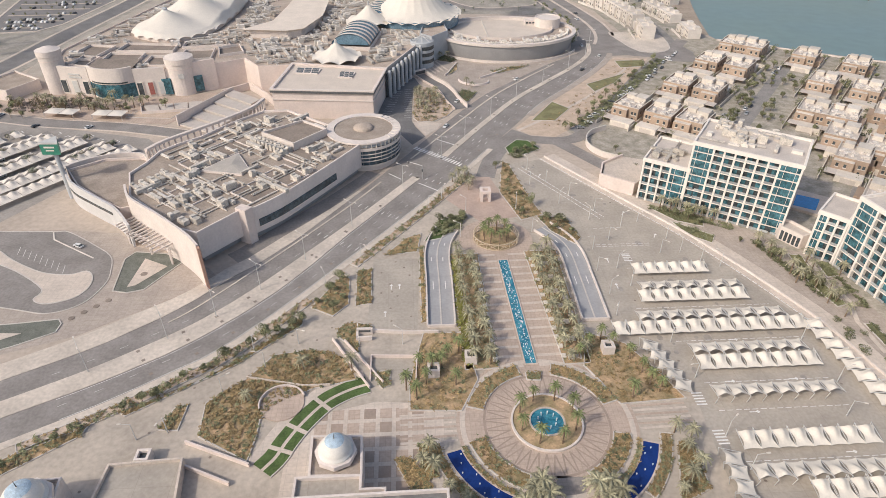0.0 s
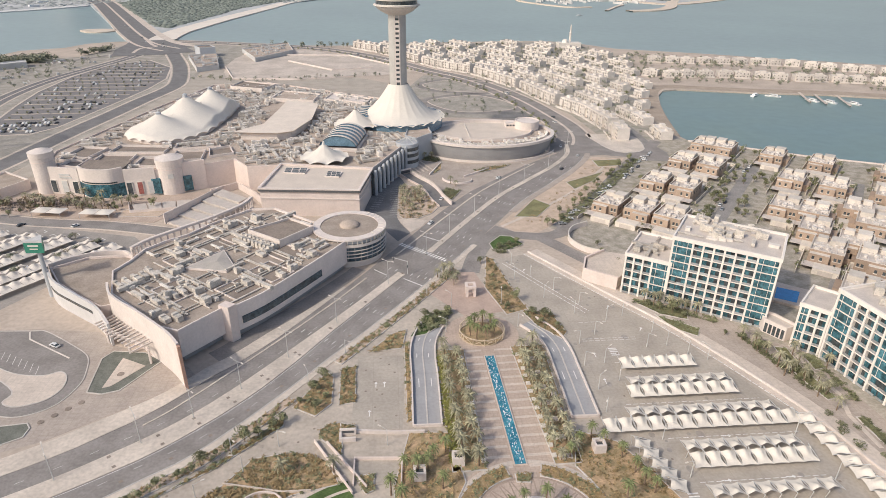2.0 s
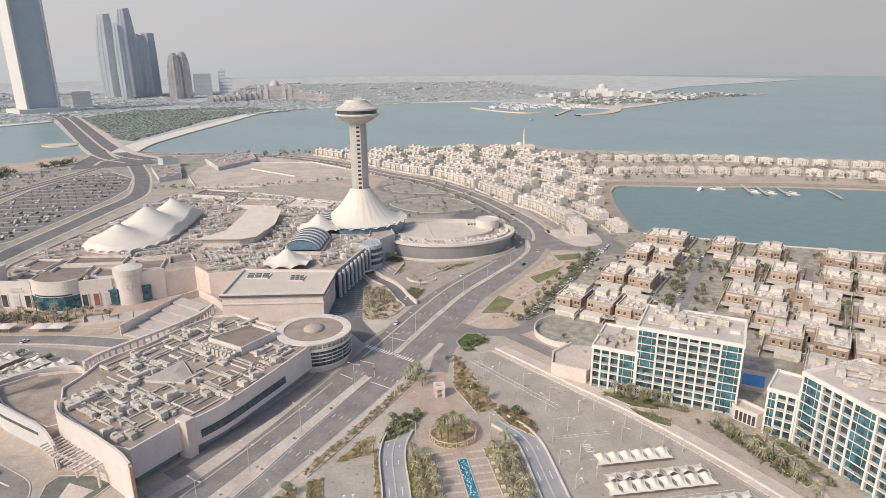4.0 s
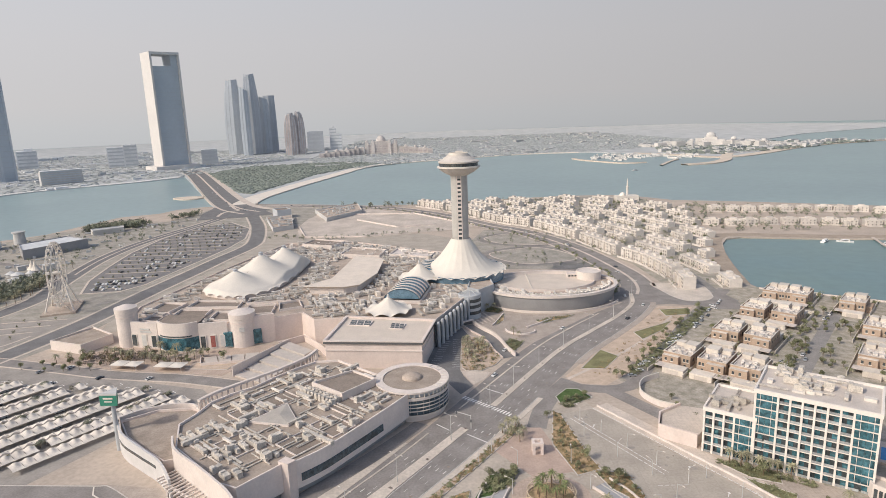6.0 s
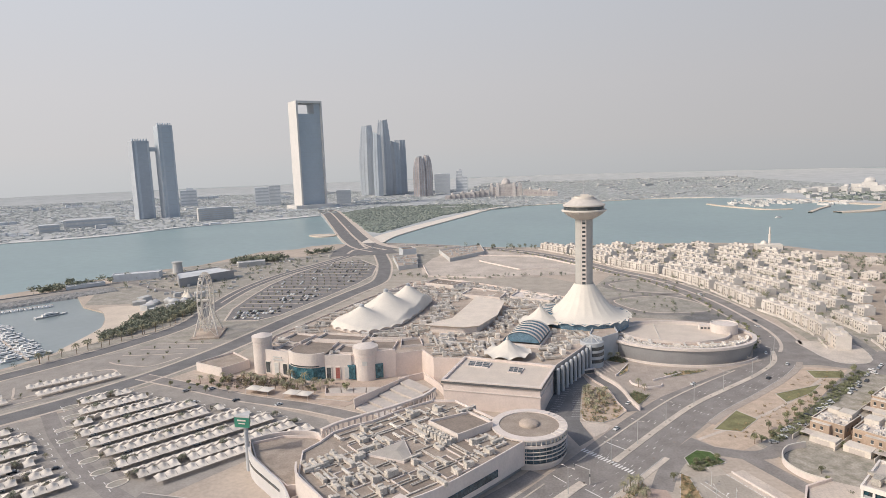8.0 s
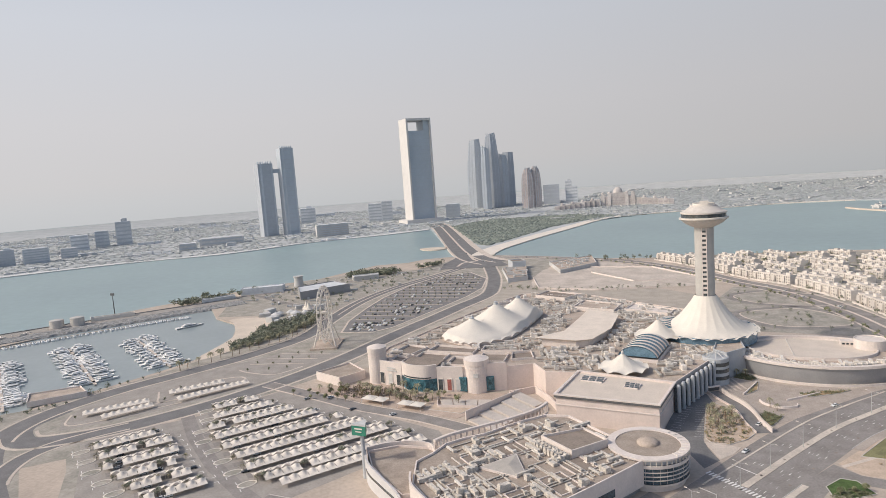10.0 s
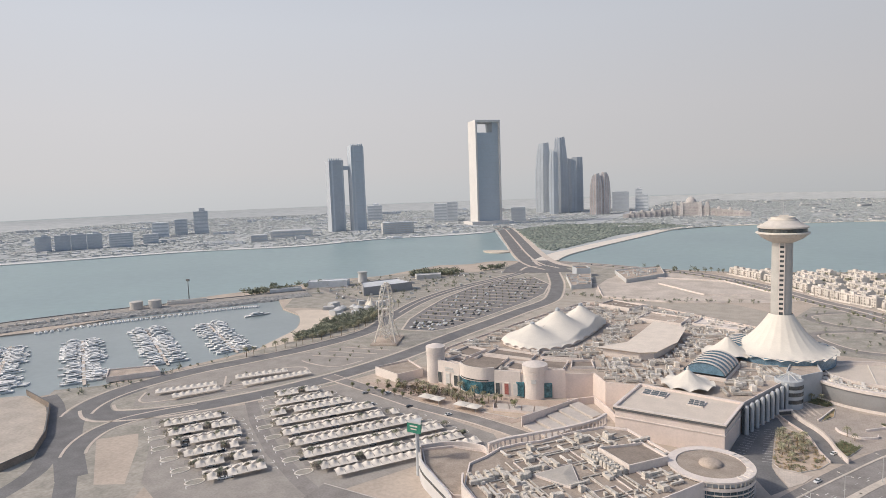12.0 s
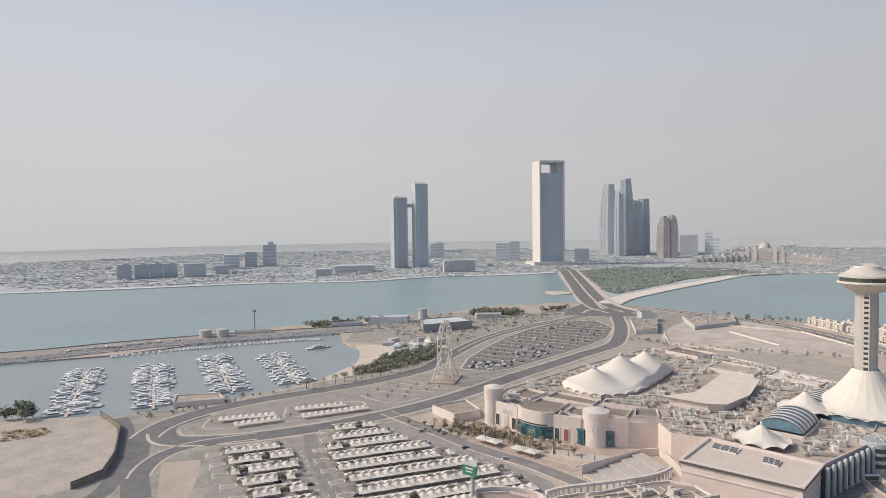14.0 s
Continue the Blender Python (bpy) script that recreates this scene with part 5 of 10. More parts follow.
inner_wing = grown(NEAR, -3.5)
blocked = [[(-93, 246), (-82, 266), (-68, 252), (-74, 240), (-84, 239)], [(-73, 281), (-54, 263), (-36, 282), (-51, 298)], [(-38, 270), (-24, 262), (-2, 285), (-22, 310), (-42, 296)]]
WINGBLOCK = blocked
for p in scattered(inner_wing, 170):
    if any(inside(p, b) for b in blocked):
        continue
    k = rnd.random()
    turn = ROOFANG + (90 if rnd.random() < 0.3 else 0)
    if k < 0.3 and free(p, 2.6):
        spots_u.append(pose(*p, 14.0, 0, 0, turn))
    elif k < 0.62 and free(p, 3.2):
        spots_d.append(pose(*p, 14.0, 0, 0, turn))
    elif k > 0.72 and free(p, 1.3):
        spots_s.append(pose(*p, 14.0, 0, 0, turn))
in_rows(rooftop_unit("boxy pale rooftop air handler with a hood", 4.2, 2.2, 2.0, "mall air handlers", GREYDUCT), spots_u[:12])
in_rows(duct_proto("pale sheet-metal roof duct with an elbow", 6.5, "mall roof ducts"), spots_d[:22])
in_rows(rooftop_unit("small grey rooftop condenser", 1.5, 1.2, 1.2, "mall condensers", GREYDUCT), spots_s[:18])

bank = []
for r in range(2):
    for k in range(8):
        p = Vector((-69, 279.4)) + Vector((0.783, -0.622)) * (1.2 + 2.6 * k) + Vector((-0.622, -0.783)) * (2.2 + 3.0 * r)
        bank.append(pose(p.x, p.y, 14.0, 0, 0, -38.5 + 90))
in_rows(rooftop_unit("dark-sided cooler in a bank on the roof", 2.7, 1.8, 2.1, "cooler bank", GREYDUCT), bank)
rowu = []
for k in range(5):
    p = wing(-18 + 0.4 * k, -34 + 3.6 * k)
    rowu.append(pose(*p, 14.0, 0, 0, ROOFANG))
    p = wing(6 + 0.4 * k, -32 + 3.6 * k)
    rowu.append(pose(*p, 14.0, 0, 0, ROOFANG))
in_rows(rooftop_unit("long pale air handler near the street wall", 5.6, 1.7, 1.5, "long air handlers", GREYDUCT), rowu)

# ---- mall: long pink front ----
front = thing("shopping_hall", 0, 0, 0, "long pinkish shopping hall with posters and a bulging glass bay", "building")
BAY = smooth([(-190, 378), (-184, 372.6), (-176.5, 370.4), (-169, 370.6), (-163, 374.6)], 5)
part("bay_wall", Shape().wall(BAY, 9.5, 19, 1.2), CREAM, front, "cream curved bay wall")
part("bay_glass", Shape().wall(BAY, 1.0, 9.4, 0.8), GLASS, front, "teal curved bay glass")
part("bay_sill", Shape().wall(BAY, 0, 1.0, 1.3), CREAM, front)
part("bay_roof", Shape().prism(BAY + [(-163, 392), (-190, 394)], 17.2, 17.6), DARKROOF, front)
for z in (0,):
    part("front_wall", Shape().wall([(-213, 383.5), (-190.4, 378)], 0, 17.5, 1.4), CREAM, front)
    part("front_wall", Shape().wall([(-162.6, 374.4), (-145, 377)], 0, 17.5, 1.4), CREAM, front)
    part("front_wall", Shape().wall([(-130, 381), (-117.5, 386.5)], 0, 19, 1.4), PINK, front)
part("name_sign", Shape().wall([(-203, 380.1), (-196, 378.4)], 12.6, 13.6, 0.3), STEEL, front, "plain grey letter bar")
part("name_sign", Shape().wall([(-203, 380.1), (-195, 378.2)], 10.8, 11.9, 0.3), STEEL, front, "plain grey letter bar")
part("name_sign", Shape().wall(beside(BAY[3:18], 0.8), 10.2, 10.9, 0.3), DARKGLASS, front, "plain dark letter bar")
RED = M("faded_red_poster", (0.36, 0.13, 0.11), 0.7, 0.15, 1, 0.3)
for k, m in enumerate((DARKGLASS, STEEL, DARKGLASS)):
    p = Vector((-211, 382.1)) + Vector((22.6, -5.5)) * (0.14 + 0.32 * k)
    part("poster_panel", Shape().box(p.x, p.y, 1.5, 3.4, 0.5, 7.5, -13.7), m, front)
    part("poster_frame", Shape().box(p.x, p.y + 0.1, 1.0, 4.4, 0.5, 8.6, -13.7), WHITE, front)
for k, m in enumerate((DARKGLASS, RED, STEEL)):
    p = Vector((-162.6, 373.5)) + Vector((17.6, 2.6)) * (0.14 + 0.34 * k)
    part("poster_panel", Shape().box(p.x, p.y - 0.1, 1.5, 2.8, 0.5, 7.5, 8.4), m, front)
    part("poster_frame", Shape().box(p.x, p.y, 1.0, 3.7, 0.5, 8.6, 8.4), WHITE, front)
for x, y, a in ((-145, 376.4, 0), (-127.5, 381, 24)):
    part("tall_window", Shape().box(x, y, 1.0, 5.2, 1.8, 9.5, a), GLASS, front)
for x, y, r, h, lab in ((-214, 387, 6.6, 26, "tall round cream corner turret"), (-137, 382.5, 8.0, 22, "round cream entrance turret")):
    t = thing("turret", x, y, 0, lab, "turret", "mall turrets")
    part("wall", Shape().turned(0, 0, [(r, 0), (r, h - 3.4), (r + 0.45, h - 3.2), (r + 0.45, h), (r - 0.3, h + 0.1), (r * 0.5, h + 1.3), (0.1, h + 2.0)], 32), CREAM, t)
    part("band", Shape().turned(0, 0, [(r + 0.06, h - 6), (r + 0.2, h - 6), (r + 0.2, h - 5.5), (r + 0.06, h - 5.5)], 32), PINK, t)
    if h < 25:
        part("emblem", Shape().box(2.0, -r - 0.05, 11, 3.2, 0.5, 2.6, 10), STEEL, t, "plain grey emblem plate")
deck = thing("front_roof_decks", 0, 0, 0, "brown sunken roof decks framed by pink parapets", "roofing")
for q in ([(-205, 388), (-194, 385), (-192, 402), (-203, 405)], [(-188, 392), (-166, 390), (-166, 408), (-188, 410)], [(-160, 384), (-146, 384), (-145, 402), (-160, 402)], [(-142, 394), (-122, 396), (-124, 416), (-142, 414)],
          [(-118, 402), (-104, 408), (-110, 424), (-122, 418)], [(-212, 400), (-196, 398), (-190, 424), (-208, 428)], [(-186, 414), (-150, 412), (-150, 426), (-184, 430)], [(-146, 420), (-116, 424), (-122, 438), (-146, 432)]):
    part("felt", Shape().prism(q, 15.0, 15.05), DARKROOF, deck)
    part("parapet", Shape().wall(ccw(q), 14.9, 16.6, 0.5, True), CREAM, deck)
recess = thing("service_court", 0, 0, 0, "sunken service court with pink walls", "building")
part("wall", Shape().wall([(-117.5, 387), (-102, 397), (-90, 381)], 0, 15.6, 1.0), PINK, recess)
part("low_wall", Shape().wall([(-112, 372), (-98, 384), (-84, 366), (-76, 352)], 0, 4.5, 0.8), PINK, recess)
PALEPANEL = M("pale_grey_panel", (0.54, 0.485, 0.435), 0.6, 0.06, 3, 0.5)
steps = thing("terrace_steps", 0, 0, 0, "broad pale sloping terraces beside the store", "terrace")
for k in range(5):
    a, b = k / 5, (k + 1) / 5 - 0.02
    A, B = Vector((-126, 330)), Vector((-104, 372))
    C, D = Vector((-106, 318)), Vector((-86, 356))
    part("terrace", Shape().prism([tuple(A.lerp(B, a)), tuple(A.lerp(B, b)), tuple(C.lerp(D, b)), tuple(C.lerp(D, a))], 0, 1.0 + 0.9 * k), PALEPANEL, steps)
part("side_wall", Shape().wall([(-127, 330), (-105, 373)], 0, 6.2, 0.6), CREAM, steps)
screen = thing("portal_screen", 0, 0, 0, "curved row of pale portal frames behind the mall wing", "screen")
SCR = smooth([(-121, 269), (-116, 278), (-105, 290), (-93, 303), (-82, 318), (-78, 330)], 5)
for k in range(len(SCR)):
    part("post", Shape().box(*SCR[k], 0, 0.7, 0.7, 14.4), CREAM, screen)
part("top_beam", Shape().wall(SCR, 14.2, 15.4, 1.6), CREAM, screen)
part("middle_beam", Shape().wall(SCR, 9.0, 9.6, 0.6), CREAM, screen)
part("back_wall", Shape().wall(beside(SCR, -1.0), 0, 7.0, 0.5), PALE, screen)
part("rear_wall", Shape().wall(smooth([(-156, 263), (-149, 270), (-138, 275), (-127, 275), (-121, 269)], 5), 0, 10.8, 0.8), CREAM, screen)
setting("mall_forecourt", Shape().prism([(-262, 364), (-236, 372), (-216, 386), (-160, 371), (-116, 380), (-126, 345), (-134, 332), (-158, 337), (-204, 346), (-235, 355)], 0, 0.15), PLAZA, "pinkish paved mall forecourt", "paving")

for x, y, a in ((-196, 347, -10), (-168, 343, -8)):
    hut = thing("shade_hut", x, y, 0.15, "low white twin-sail shade hut in the forecourt", "shade hut", "forecourt huts", turn=a)
    for k in (-1, 1):
        c = Shape()
        c.smooth = True
        for j in range(7):
            for i in range(7):
                u, v = i / 3 - 1, j / 3 - 1
                c.v.append((k * 4.6 + u * 4.4, v * 4.0, 3.0 + 1.5 * max(0, 1 - math.hypot(u, v)) ** 1.4))
        c.f += [(j * 7 + i, j * 7 + i + 1, j * 7 + i + 8, j * 7 + i + 7) for j in range(6) for i in range(6)]
        part("sail", c, FABRIC, hut)
        for q in (-3.8, 3.8):
            part("post", Shape().tube((k * 8.6, q, 0), (k * 8.6, q, 3.1), 0.12, 0.1, 5), STEEL, hut)
roofed("side_hall", [(-264, 382), (-238, 372), (-228, 392), (-250, 408)], 6.5, CREAM, WINGROOF, "low cream side hall beside the corner turret")
seats = Shape()
for p in scattered([(-232, 366), (-206, 377), (-188, 372), (-176, 362), (-200, 354), (-225, 352)], 46, 2.2):
    seats.turned(p[0], p[1], [(0.12, 0.15), (0.12, 1.0), (1.1, 1.0), (1.1, 1.1), (0.1, 1.15)], 8)
    for a in (20, 110, 200, 290):
        seats.box(p[0] + 1.7 * math.cos(radians(a)), p[1] + 1.7 * math.sin(radians(a)), 0.15, 0.6, 0.6, 0.8, a)
stuff("terrace_seating", seats, DARKROOF, "dark cafe tables and chairs on the forecourt", "furniture")
glassroof = thing("forecourt_basement_roof", 0, 0, 0, "pale panelled low roof behind a railing", "roof")
for k in range(4):
    A, B = Vector((-155, 358)), Vector((-122, 364))
    C, D = Vector((-150, 349)), Vector((-120, 354))
    part("panel", Shape().prism([tuple(A.lerp(B, k / 4 + 0.01)), tuple(A.lerp(B, (k + 1) / 4 - 0.01)), tuple(C.lerp(D, (k + 1) / 4 - 0.01)), tuple(C.lerp(D, k / 4 + 0.01))], 0.15, 1.1), PALEPANEL, glassroof)
part("wall", Shape().wall([(-157, 360), (-152, 347), (-118, 352)], 0.15, 1.9, 0.4), CREAM, glassroof)
# ---- mall: store, glass side, pod ----
# Near-black band stands in for the shadow under the roof edge.
part("dark_line", Shape().wall(ccw(grown([(-75, 339), (-19, 333), (-12.5, 369.5), (-69, 381.5)], 0.45)), 15.0, 16.3, 0.9, True), DARKSTEEL, box_block, "dark band painted as the shadow under the roof edge")
part("roof_edge", Shape().wall(ccw(grown([(-75, 339), (-19, 333), (-12.5, 369.5), (-69, 381.5)], 0.45)), 16.3, 17.1, 1.1, True), CREAM, box_block)
part("plinth_line", Shape().wall(ccw(grown([(-75, 339), (-19, 333), (-12.5, 369.5), (-69, 381.5)], 0.2)), 10.6, 11.1, 0.5, True), CREAM, box_block)
for x, y, w in ((-58.5, 369, 14), (-35, 361, 8.5)):
    part("roof_light", Shape().box(x, y, 15.95, w, 9, 0.7, -10), CREAM, box_block)
    for i in range(3):
        for j in range(3):
            part("roof_pane", Shape().box(x + (i - 1) * w / 3.1, y + (j - 1) * 2.9 - (i - 1) * 0.7, 16.66, w / 3.6, 2.3, 0.08, -10), DARKGLASS, box_block)
colon = thing("glass_arcade", 0, 0, 0, "row of pale rounded fins before dark glass", "facade")
part("glass", Shape().wall([(-12, 366), (9, 418)], 0, 14.5, 1.0), DARKGLASS, colon)
for k in range(9):
    p = Vector((-11.5, 368)).lerp(Vector((8.5, 417)), k / 8)
    part("fin", Shape().turned(p.x + 1.4, p.y - 0.7, [(1.15, 0), (1.15, 15.2), (0.8, 16.0), (0.1, 16.4)], 12), GREYFIN, colon)
pod = thing("glass_pod", 11, 424, 0, "round pod with dark glass bands and a ribbed top", "building")
part("wall", Shape().turned(0, 0, [(8, 0), (8, 17), (7.2, 17.4), (7.2, 16.6), (0.1, 16.7)], 30), GREYFIN, pod)
for z in (3.5, 8.0, 12.2):
    part("glass_band", Shape().turned(0, 0, [(8.05, z), (8.12, z), (8.12, z + 2.4), (8.05, z + 2.4)], 30), DARKGLASS, pod)
for k in range(8):
    a = radians(45 * k)
    part("rib", Shape().tube((7 * math.cos(a), 7 * math.sin(a), 17), (0, 0, 20.5), 0.25, 0.25, 5), STEEL, pod)
roofed("tent_flank", [(18, 432), (30, 446), (27, 478), (14, 470), (10, 440)], 17.2, GREYFIN, ROOF, "grey flank building between tent and oval hall")

# ---- mall: tents, vaults and roof plant ----
def ridge_tent(name, peaks, outline, z0, label):
    """A tent of joined cones pulled up to a row of peaks, with a scalloped edge."""
    t = thing(name, 0, 0, 0, label, "tent roof")
    line = smooth(outline, 10, True)
    spine = []
    for (ax, ay, az, ar), (bx, by, bz, br) in zip(peaks, peaks[1:]):
        spine += [(ax + (bx - ax) * k / 12, ay + (by - ay) * k / 12) for k in range(12)]
    spine.append(peaks[-1][:2])
    s = Shape()
    s.smooth = True
    rings, m = 30, len(line)
    near = [float(min(range(len(spine)), key=lambda k: (spine[k][0] - q[0]) ** 2 + (spine[k][1] - q[1]) ** 2)) for q in line]
    for _ in range(6):
        near = [(near[i - 1] + near[i] + near[(i + 1) % m]) / 3 for i in range(m)]
    for k in range(rings + 1):
        u = k / rings
        for i, q in enumerate(line):
            a = min(int(near[i]), len(spine) - 2)
            b = near[i] - a
            sx, sy = (spine[a][c] + (spine[a + 1][c] - spine[a][c]) * b for c in range(2))
            wave = abs(math.sin(math.pi * i / 5))
            out = (1 - u) * (1 - 0.03 * wave * (1 - u))
            x, y = sx + (q[0] - sx) * out, sy + (q[1] - sy) * out
            h = sum(((pz - z0) * max(0.0, 1 - math.hypot(x - px, y - py) / pr) ** 2.1) ** 6 for px, py, pz, pr in peaks) ** (1 / 6)
            s.v.append((x, y, z0 + h * min(1.0, u * 7) + 1.3 * wave * (1 - u) ** 10))
    for k in range(rings):
        for i in range(m):
            j = (i + 1) % m
            s.f.append((k * m + i, k * m + j, (k + 1) * m + j, (k + 1) * m + i))
    part("membrane", s, FABRIC, t)
    for px, py, pz, pr in peaks:
        part("peak_cap", Shape().turned(px, py, [(2.2, pz - 2.6), (1.7, pz - 0.5), (1.9, pz), (0.1, pz + 0.9)], 12), GREYFIN, t)
    part("edge_wall", Shape().wall(grown(line, -2.2), z0 - 2.5, z0 + 0.9, 0.8, True), CREAM, t)
    return t


ridge_tent("peaked_tent", [(-166, 460, 31, 44), (-154.5, 489, 37.5, 50), (-143, 517, 36.5, 48)], [(-190, 452), (-174, 437), (-160, 432.5), (-145, 439), (-133, 458), (-128, 489), (-126, 520), (-128, 545), (-146, 552), (-172, 530), (-188, 490)], 16.6,
           "large cream tent roof with three peaks")
t2 = tent("small_tent", -43, 391, 15.5, 17.2, 26.0, 0.9, 9, "small pointed white tent on the mall roof", 1.8, 1.45)
part("peak_cap", Shape().turned(0, 0, [(1.0, 26), (0.6, 28), (0.1, 28.4)], 8), STEEL, t2)
t3 = tent("small_tent", -26, 470, 17, 17.6, 29.0, 0.9, 9, "small pointed white tent behind the glass vault", 1.8, 1.45)
part("peak_cap", Shape().turned(0, 0, [(1.0, 29.5), (0.6, 31.4), (0.1, 31.8)], 8), STEEL, t3)


def vault(x, y, w, length, turn, z):
    t = thing("glass_vault", x, y, z, "barrel vault of blue glass with white ribs", "glass roof", "glass vaults", turn=turn)
    n = 12

    def at(u, k):
        a = math.pi * (0.08 + 0.84 * k / n)
        return (-w / 2 * math.cos(a), (u - 0.5) * length, w * 0.34 * math.sin(a))

    s = Shape()
    s.smooth = True
    for u in (0, 1):
        s.v += [at(u, k) for k in range(n + 1)]
    s.f += [(k, k + 1, n + 2 + k, n + 1 + k) for k in range(n)]
    part("glazing", s, BLUEGLASS, t)
    for u in (0.012, 0.988):
        e = Shape()
        e.v += [at(u, k) for k in range(n + 1)]
        e.f.append(tuple(range(n + 1)))
        part("end_glazing", e, BLUEGLASS, t)
    for i in range(6):
        r = Shape()
        u0, u1 = i / 5.6 + 0.005, i / 5.6 + 0.085
        r.v += [(p[0] * 1.012, p[1], p[2] * 1.03 + 0.15) for p in [at(u0, k) for k in range(n + 1)] + [at(u1, k) for k in range(n + 1)]]
        r.f += [(k, k + 1, n + 2 + k, n + 1 + k) for k in range(n)]
        part("rib", r, WHITE, t)
    part("kerb", Shape().wall([(-w / 2, -length / 2), (w / 2, -length / 2), (w / 2, length / 2), (-w / 2, length / 2)], -2, 1.2, 0.8, True), CREAM, t)


vault(-33, 430, 26, 36, -10, 16)
vault(-21, 492, 22, 28, -10, 16)
tan = thing("tan_roof_hall", 0, 0, 0, "pale tan sloping roof over a glazed hall", "building")
q = [(-109, 441), (-80, 437), (-70, 442), (-60.5, 474), (-60, 522), (-85, 536), (-88, 500), (-92, 462)]
part("roof", Shape().prism(q, 20.2, 21.2, 1.2), M("tan_membrane_roof", (0.70, 0.615, 0.53), 0.85, 0.05, 8, 1.0), tan)
part("wall", Shape().prism(grown(q, -1.5), 15, 20.2), CREAM, tan)
for k in range(5):
    p = Vector((-104, 442)).lerp(Vector((-72, 447)), (k + 0.5) / 5)
    part("window", Shape().box(p.x, p.y, 16.6, 5.0, 0.6, 2.6, 9), DARKGLASS, tan)
inner_main = grown(MAIN, -6)
blocked = [[(-196, 438), (-160, 426), (-126, 452), (-118, 540), (-146, 560), (-180, 535), (-194, 490)], [(-112, 434), (-66, 440), (-54, 530), (-84, 550), (-108, 545), (-98, 490)],
           [(-60, 374), (-26, 374), (-14, 440), (-48, 455)], [(-45, 450), (-5, 450), (-5, 510), (-40, 515)], [(-78, 330), (-10, 330), (-10, 384), (-78, 384)], [(-208, 384), (-120, 384), (-100, 400), (-104, 428), (-206, 428)],
           [(-36, 470), (7, 448), (48, 470), (48, 520), (7, 532), (-30, 510)]]
spots_u, spots_d, spots_s = [], [], []
for p in scattered(inner_main, 900):
    if any(inside(p, b) for b in blocked):
        continue
    k = rnd.random()
    turn = 20 + (90 if rnd.random() < 0.35 else 0)
    if k < 0.34 and free(p, 2.9):
        spots_u.append(pose(*p, 14.92, 0, 0, turn))
    elif k < 0.66 and free(p, 3.4):
        spots_d.append(pose(*p, 14.92, 0, 0, turn))
    elif k > 0.7 and free(p, 1.6):
        spots_s.append(pose(*p, 14.92, 0, 0, turn))
in_rows(rooftop_unit("pale boxy rooftop air handler on the hall", 5.2, 2.8, 2.6, "hall air handlers"), spots_u[:50])
in_rows(duct_proto("long pale roof duct on the hall", 8.5, "hall roof ducts"), spots_d[:50])
in_rows(rooftop_unit("small pale roof box on the hall", 2.2, 1.8, 1.9, "hall roof boxes"), spots_s[:30])
spots_s = []
for k in range(44):
    a = radians(180 + 190 * k / 44 - 8)
    spots_s.append(pose(73 + 46.5 * math.cos(a), 464.5 + 32.5 * math.sin(a), 10.42, 0, 0, math.degrees(a) + 90 + rnd.uniform(-20, 20)))
in_rows(rooftop_unit("pale plant box along the oval roof edge", 2.8, 1.7, 1.6, "oval roof boxes"), spots_s)


def clutter(name, poly, count, turn, z, avoid, label, material):
    """Plant of a crowded roof, too much to count: ducts with elbows, boxes, pipe racks and cowls."""
    g = Shape()
    c, w = math.cos(radians(turn)), math.sin(radians(turn))
    for x, y in scattered(poly, count):
        if any(inside((x, y), b) for b in avoid):
            continue
        k = rnd.random()
        a = turn + rnd.choice((0, 0, 90))
        ca, sa = math.cos(radians(a)), math.sin(radians(a))
        if k < 0.34:
            ln, wd = rnd.uniform(5, 13), rnd.uniform(0.9, 1.9)
            g.box(x, y, z + 0.5, ln, wd, wd * 0.9, a)
            g.box(x + ca * ln / 2, y + sa * ln / 2, z, wd * 1.1, wd * 1.1, wd * 0.9 + 0.6, a)
            for q in (-0.3, 0.15):
                g.box(x + ca * ln * q, y + sa * ln * q, z, 0.2, wd * 1.1, 0.55, a)
        elif k < 0.66:
            sx, sy, h = rnd.uniform(2, 5.5), rnd.uniform(1.5, 3.2), rnd.uniform(1.2, 3.2)
            g.box(x, y, z + 0.15, sx, sy, h, a)
            g.box(x - ca * sx * 0.3, y - sa * sx * 0.3, z + 0.15 + h, sx * 0.3, sy * 0.8, 0.5, a)
        elif k < 0.85:
            ln = rnd.uniform(6, 16)
            for q in (-0.4, 0.4):
                g.box(x - sa * q, y + ca * q, z + 0.35, ln, 0.35, 0.35, a)
        else:
            r = rnd.uniform(0.5, 1.1)
            g.turned(x, y, [(r * 0.7, z), (r * 0.7, z + 0.9), (r, z + 1.0), (r, z + 1.3), (0.1, z + 1.7)], 8)
    stuff(name, g, material, label, "roof plant")


clutter("roof_plant_pale", inner_main, 1500, 20, 14.92, blocked, "crowded pale ducts and boxes on the mall roof", DUCT)
clutter("roof_plant_grey", inner_main, 380, 20, 14.92, blocked, "weathered grey ducts among the roof plant", GREYDUCT)
clutter("wing_plant_pale", inner_wing, 70, ROOFANG, 13.92, WINGBLOCK, "small pale pipes and boxes on the wing roof", GREYDUCT)
clutter("oval_plant", [(73 + 48 * math.cos(radians(a)), 464.5 + 33.5 * math.sin(radians(a))) for a in range(186, 356, 8)] + [(73 + 42 * math.cos(radians(a)), 466 + 28 * math.sin(radians(a))) for a in range(356, 186, -8)], 50, 0, 10.42, [], "low pipes and boxes along the oval roof edge", DUCT)
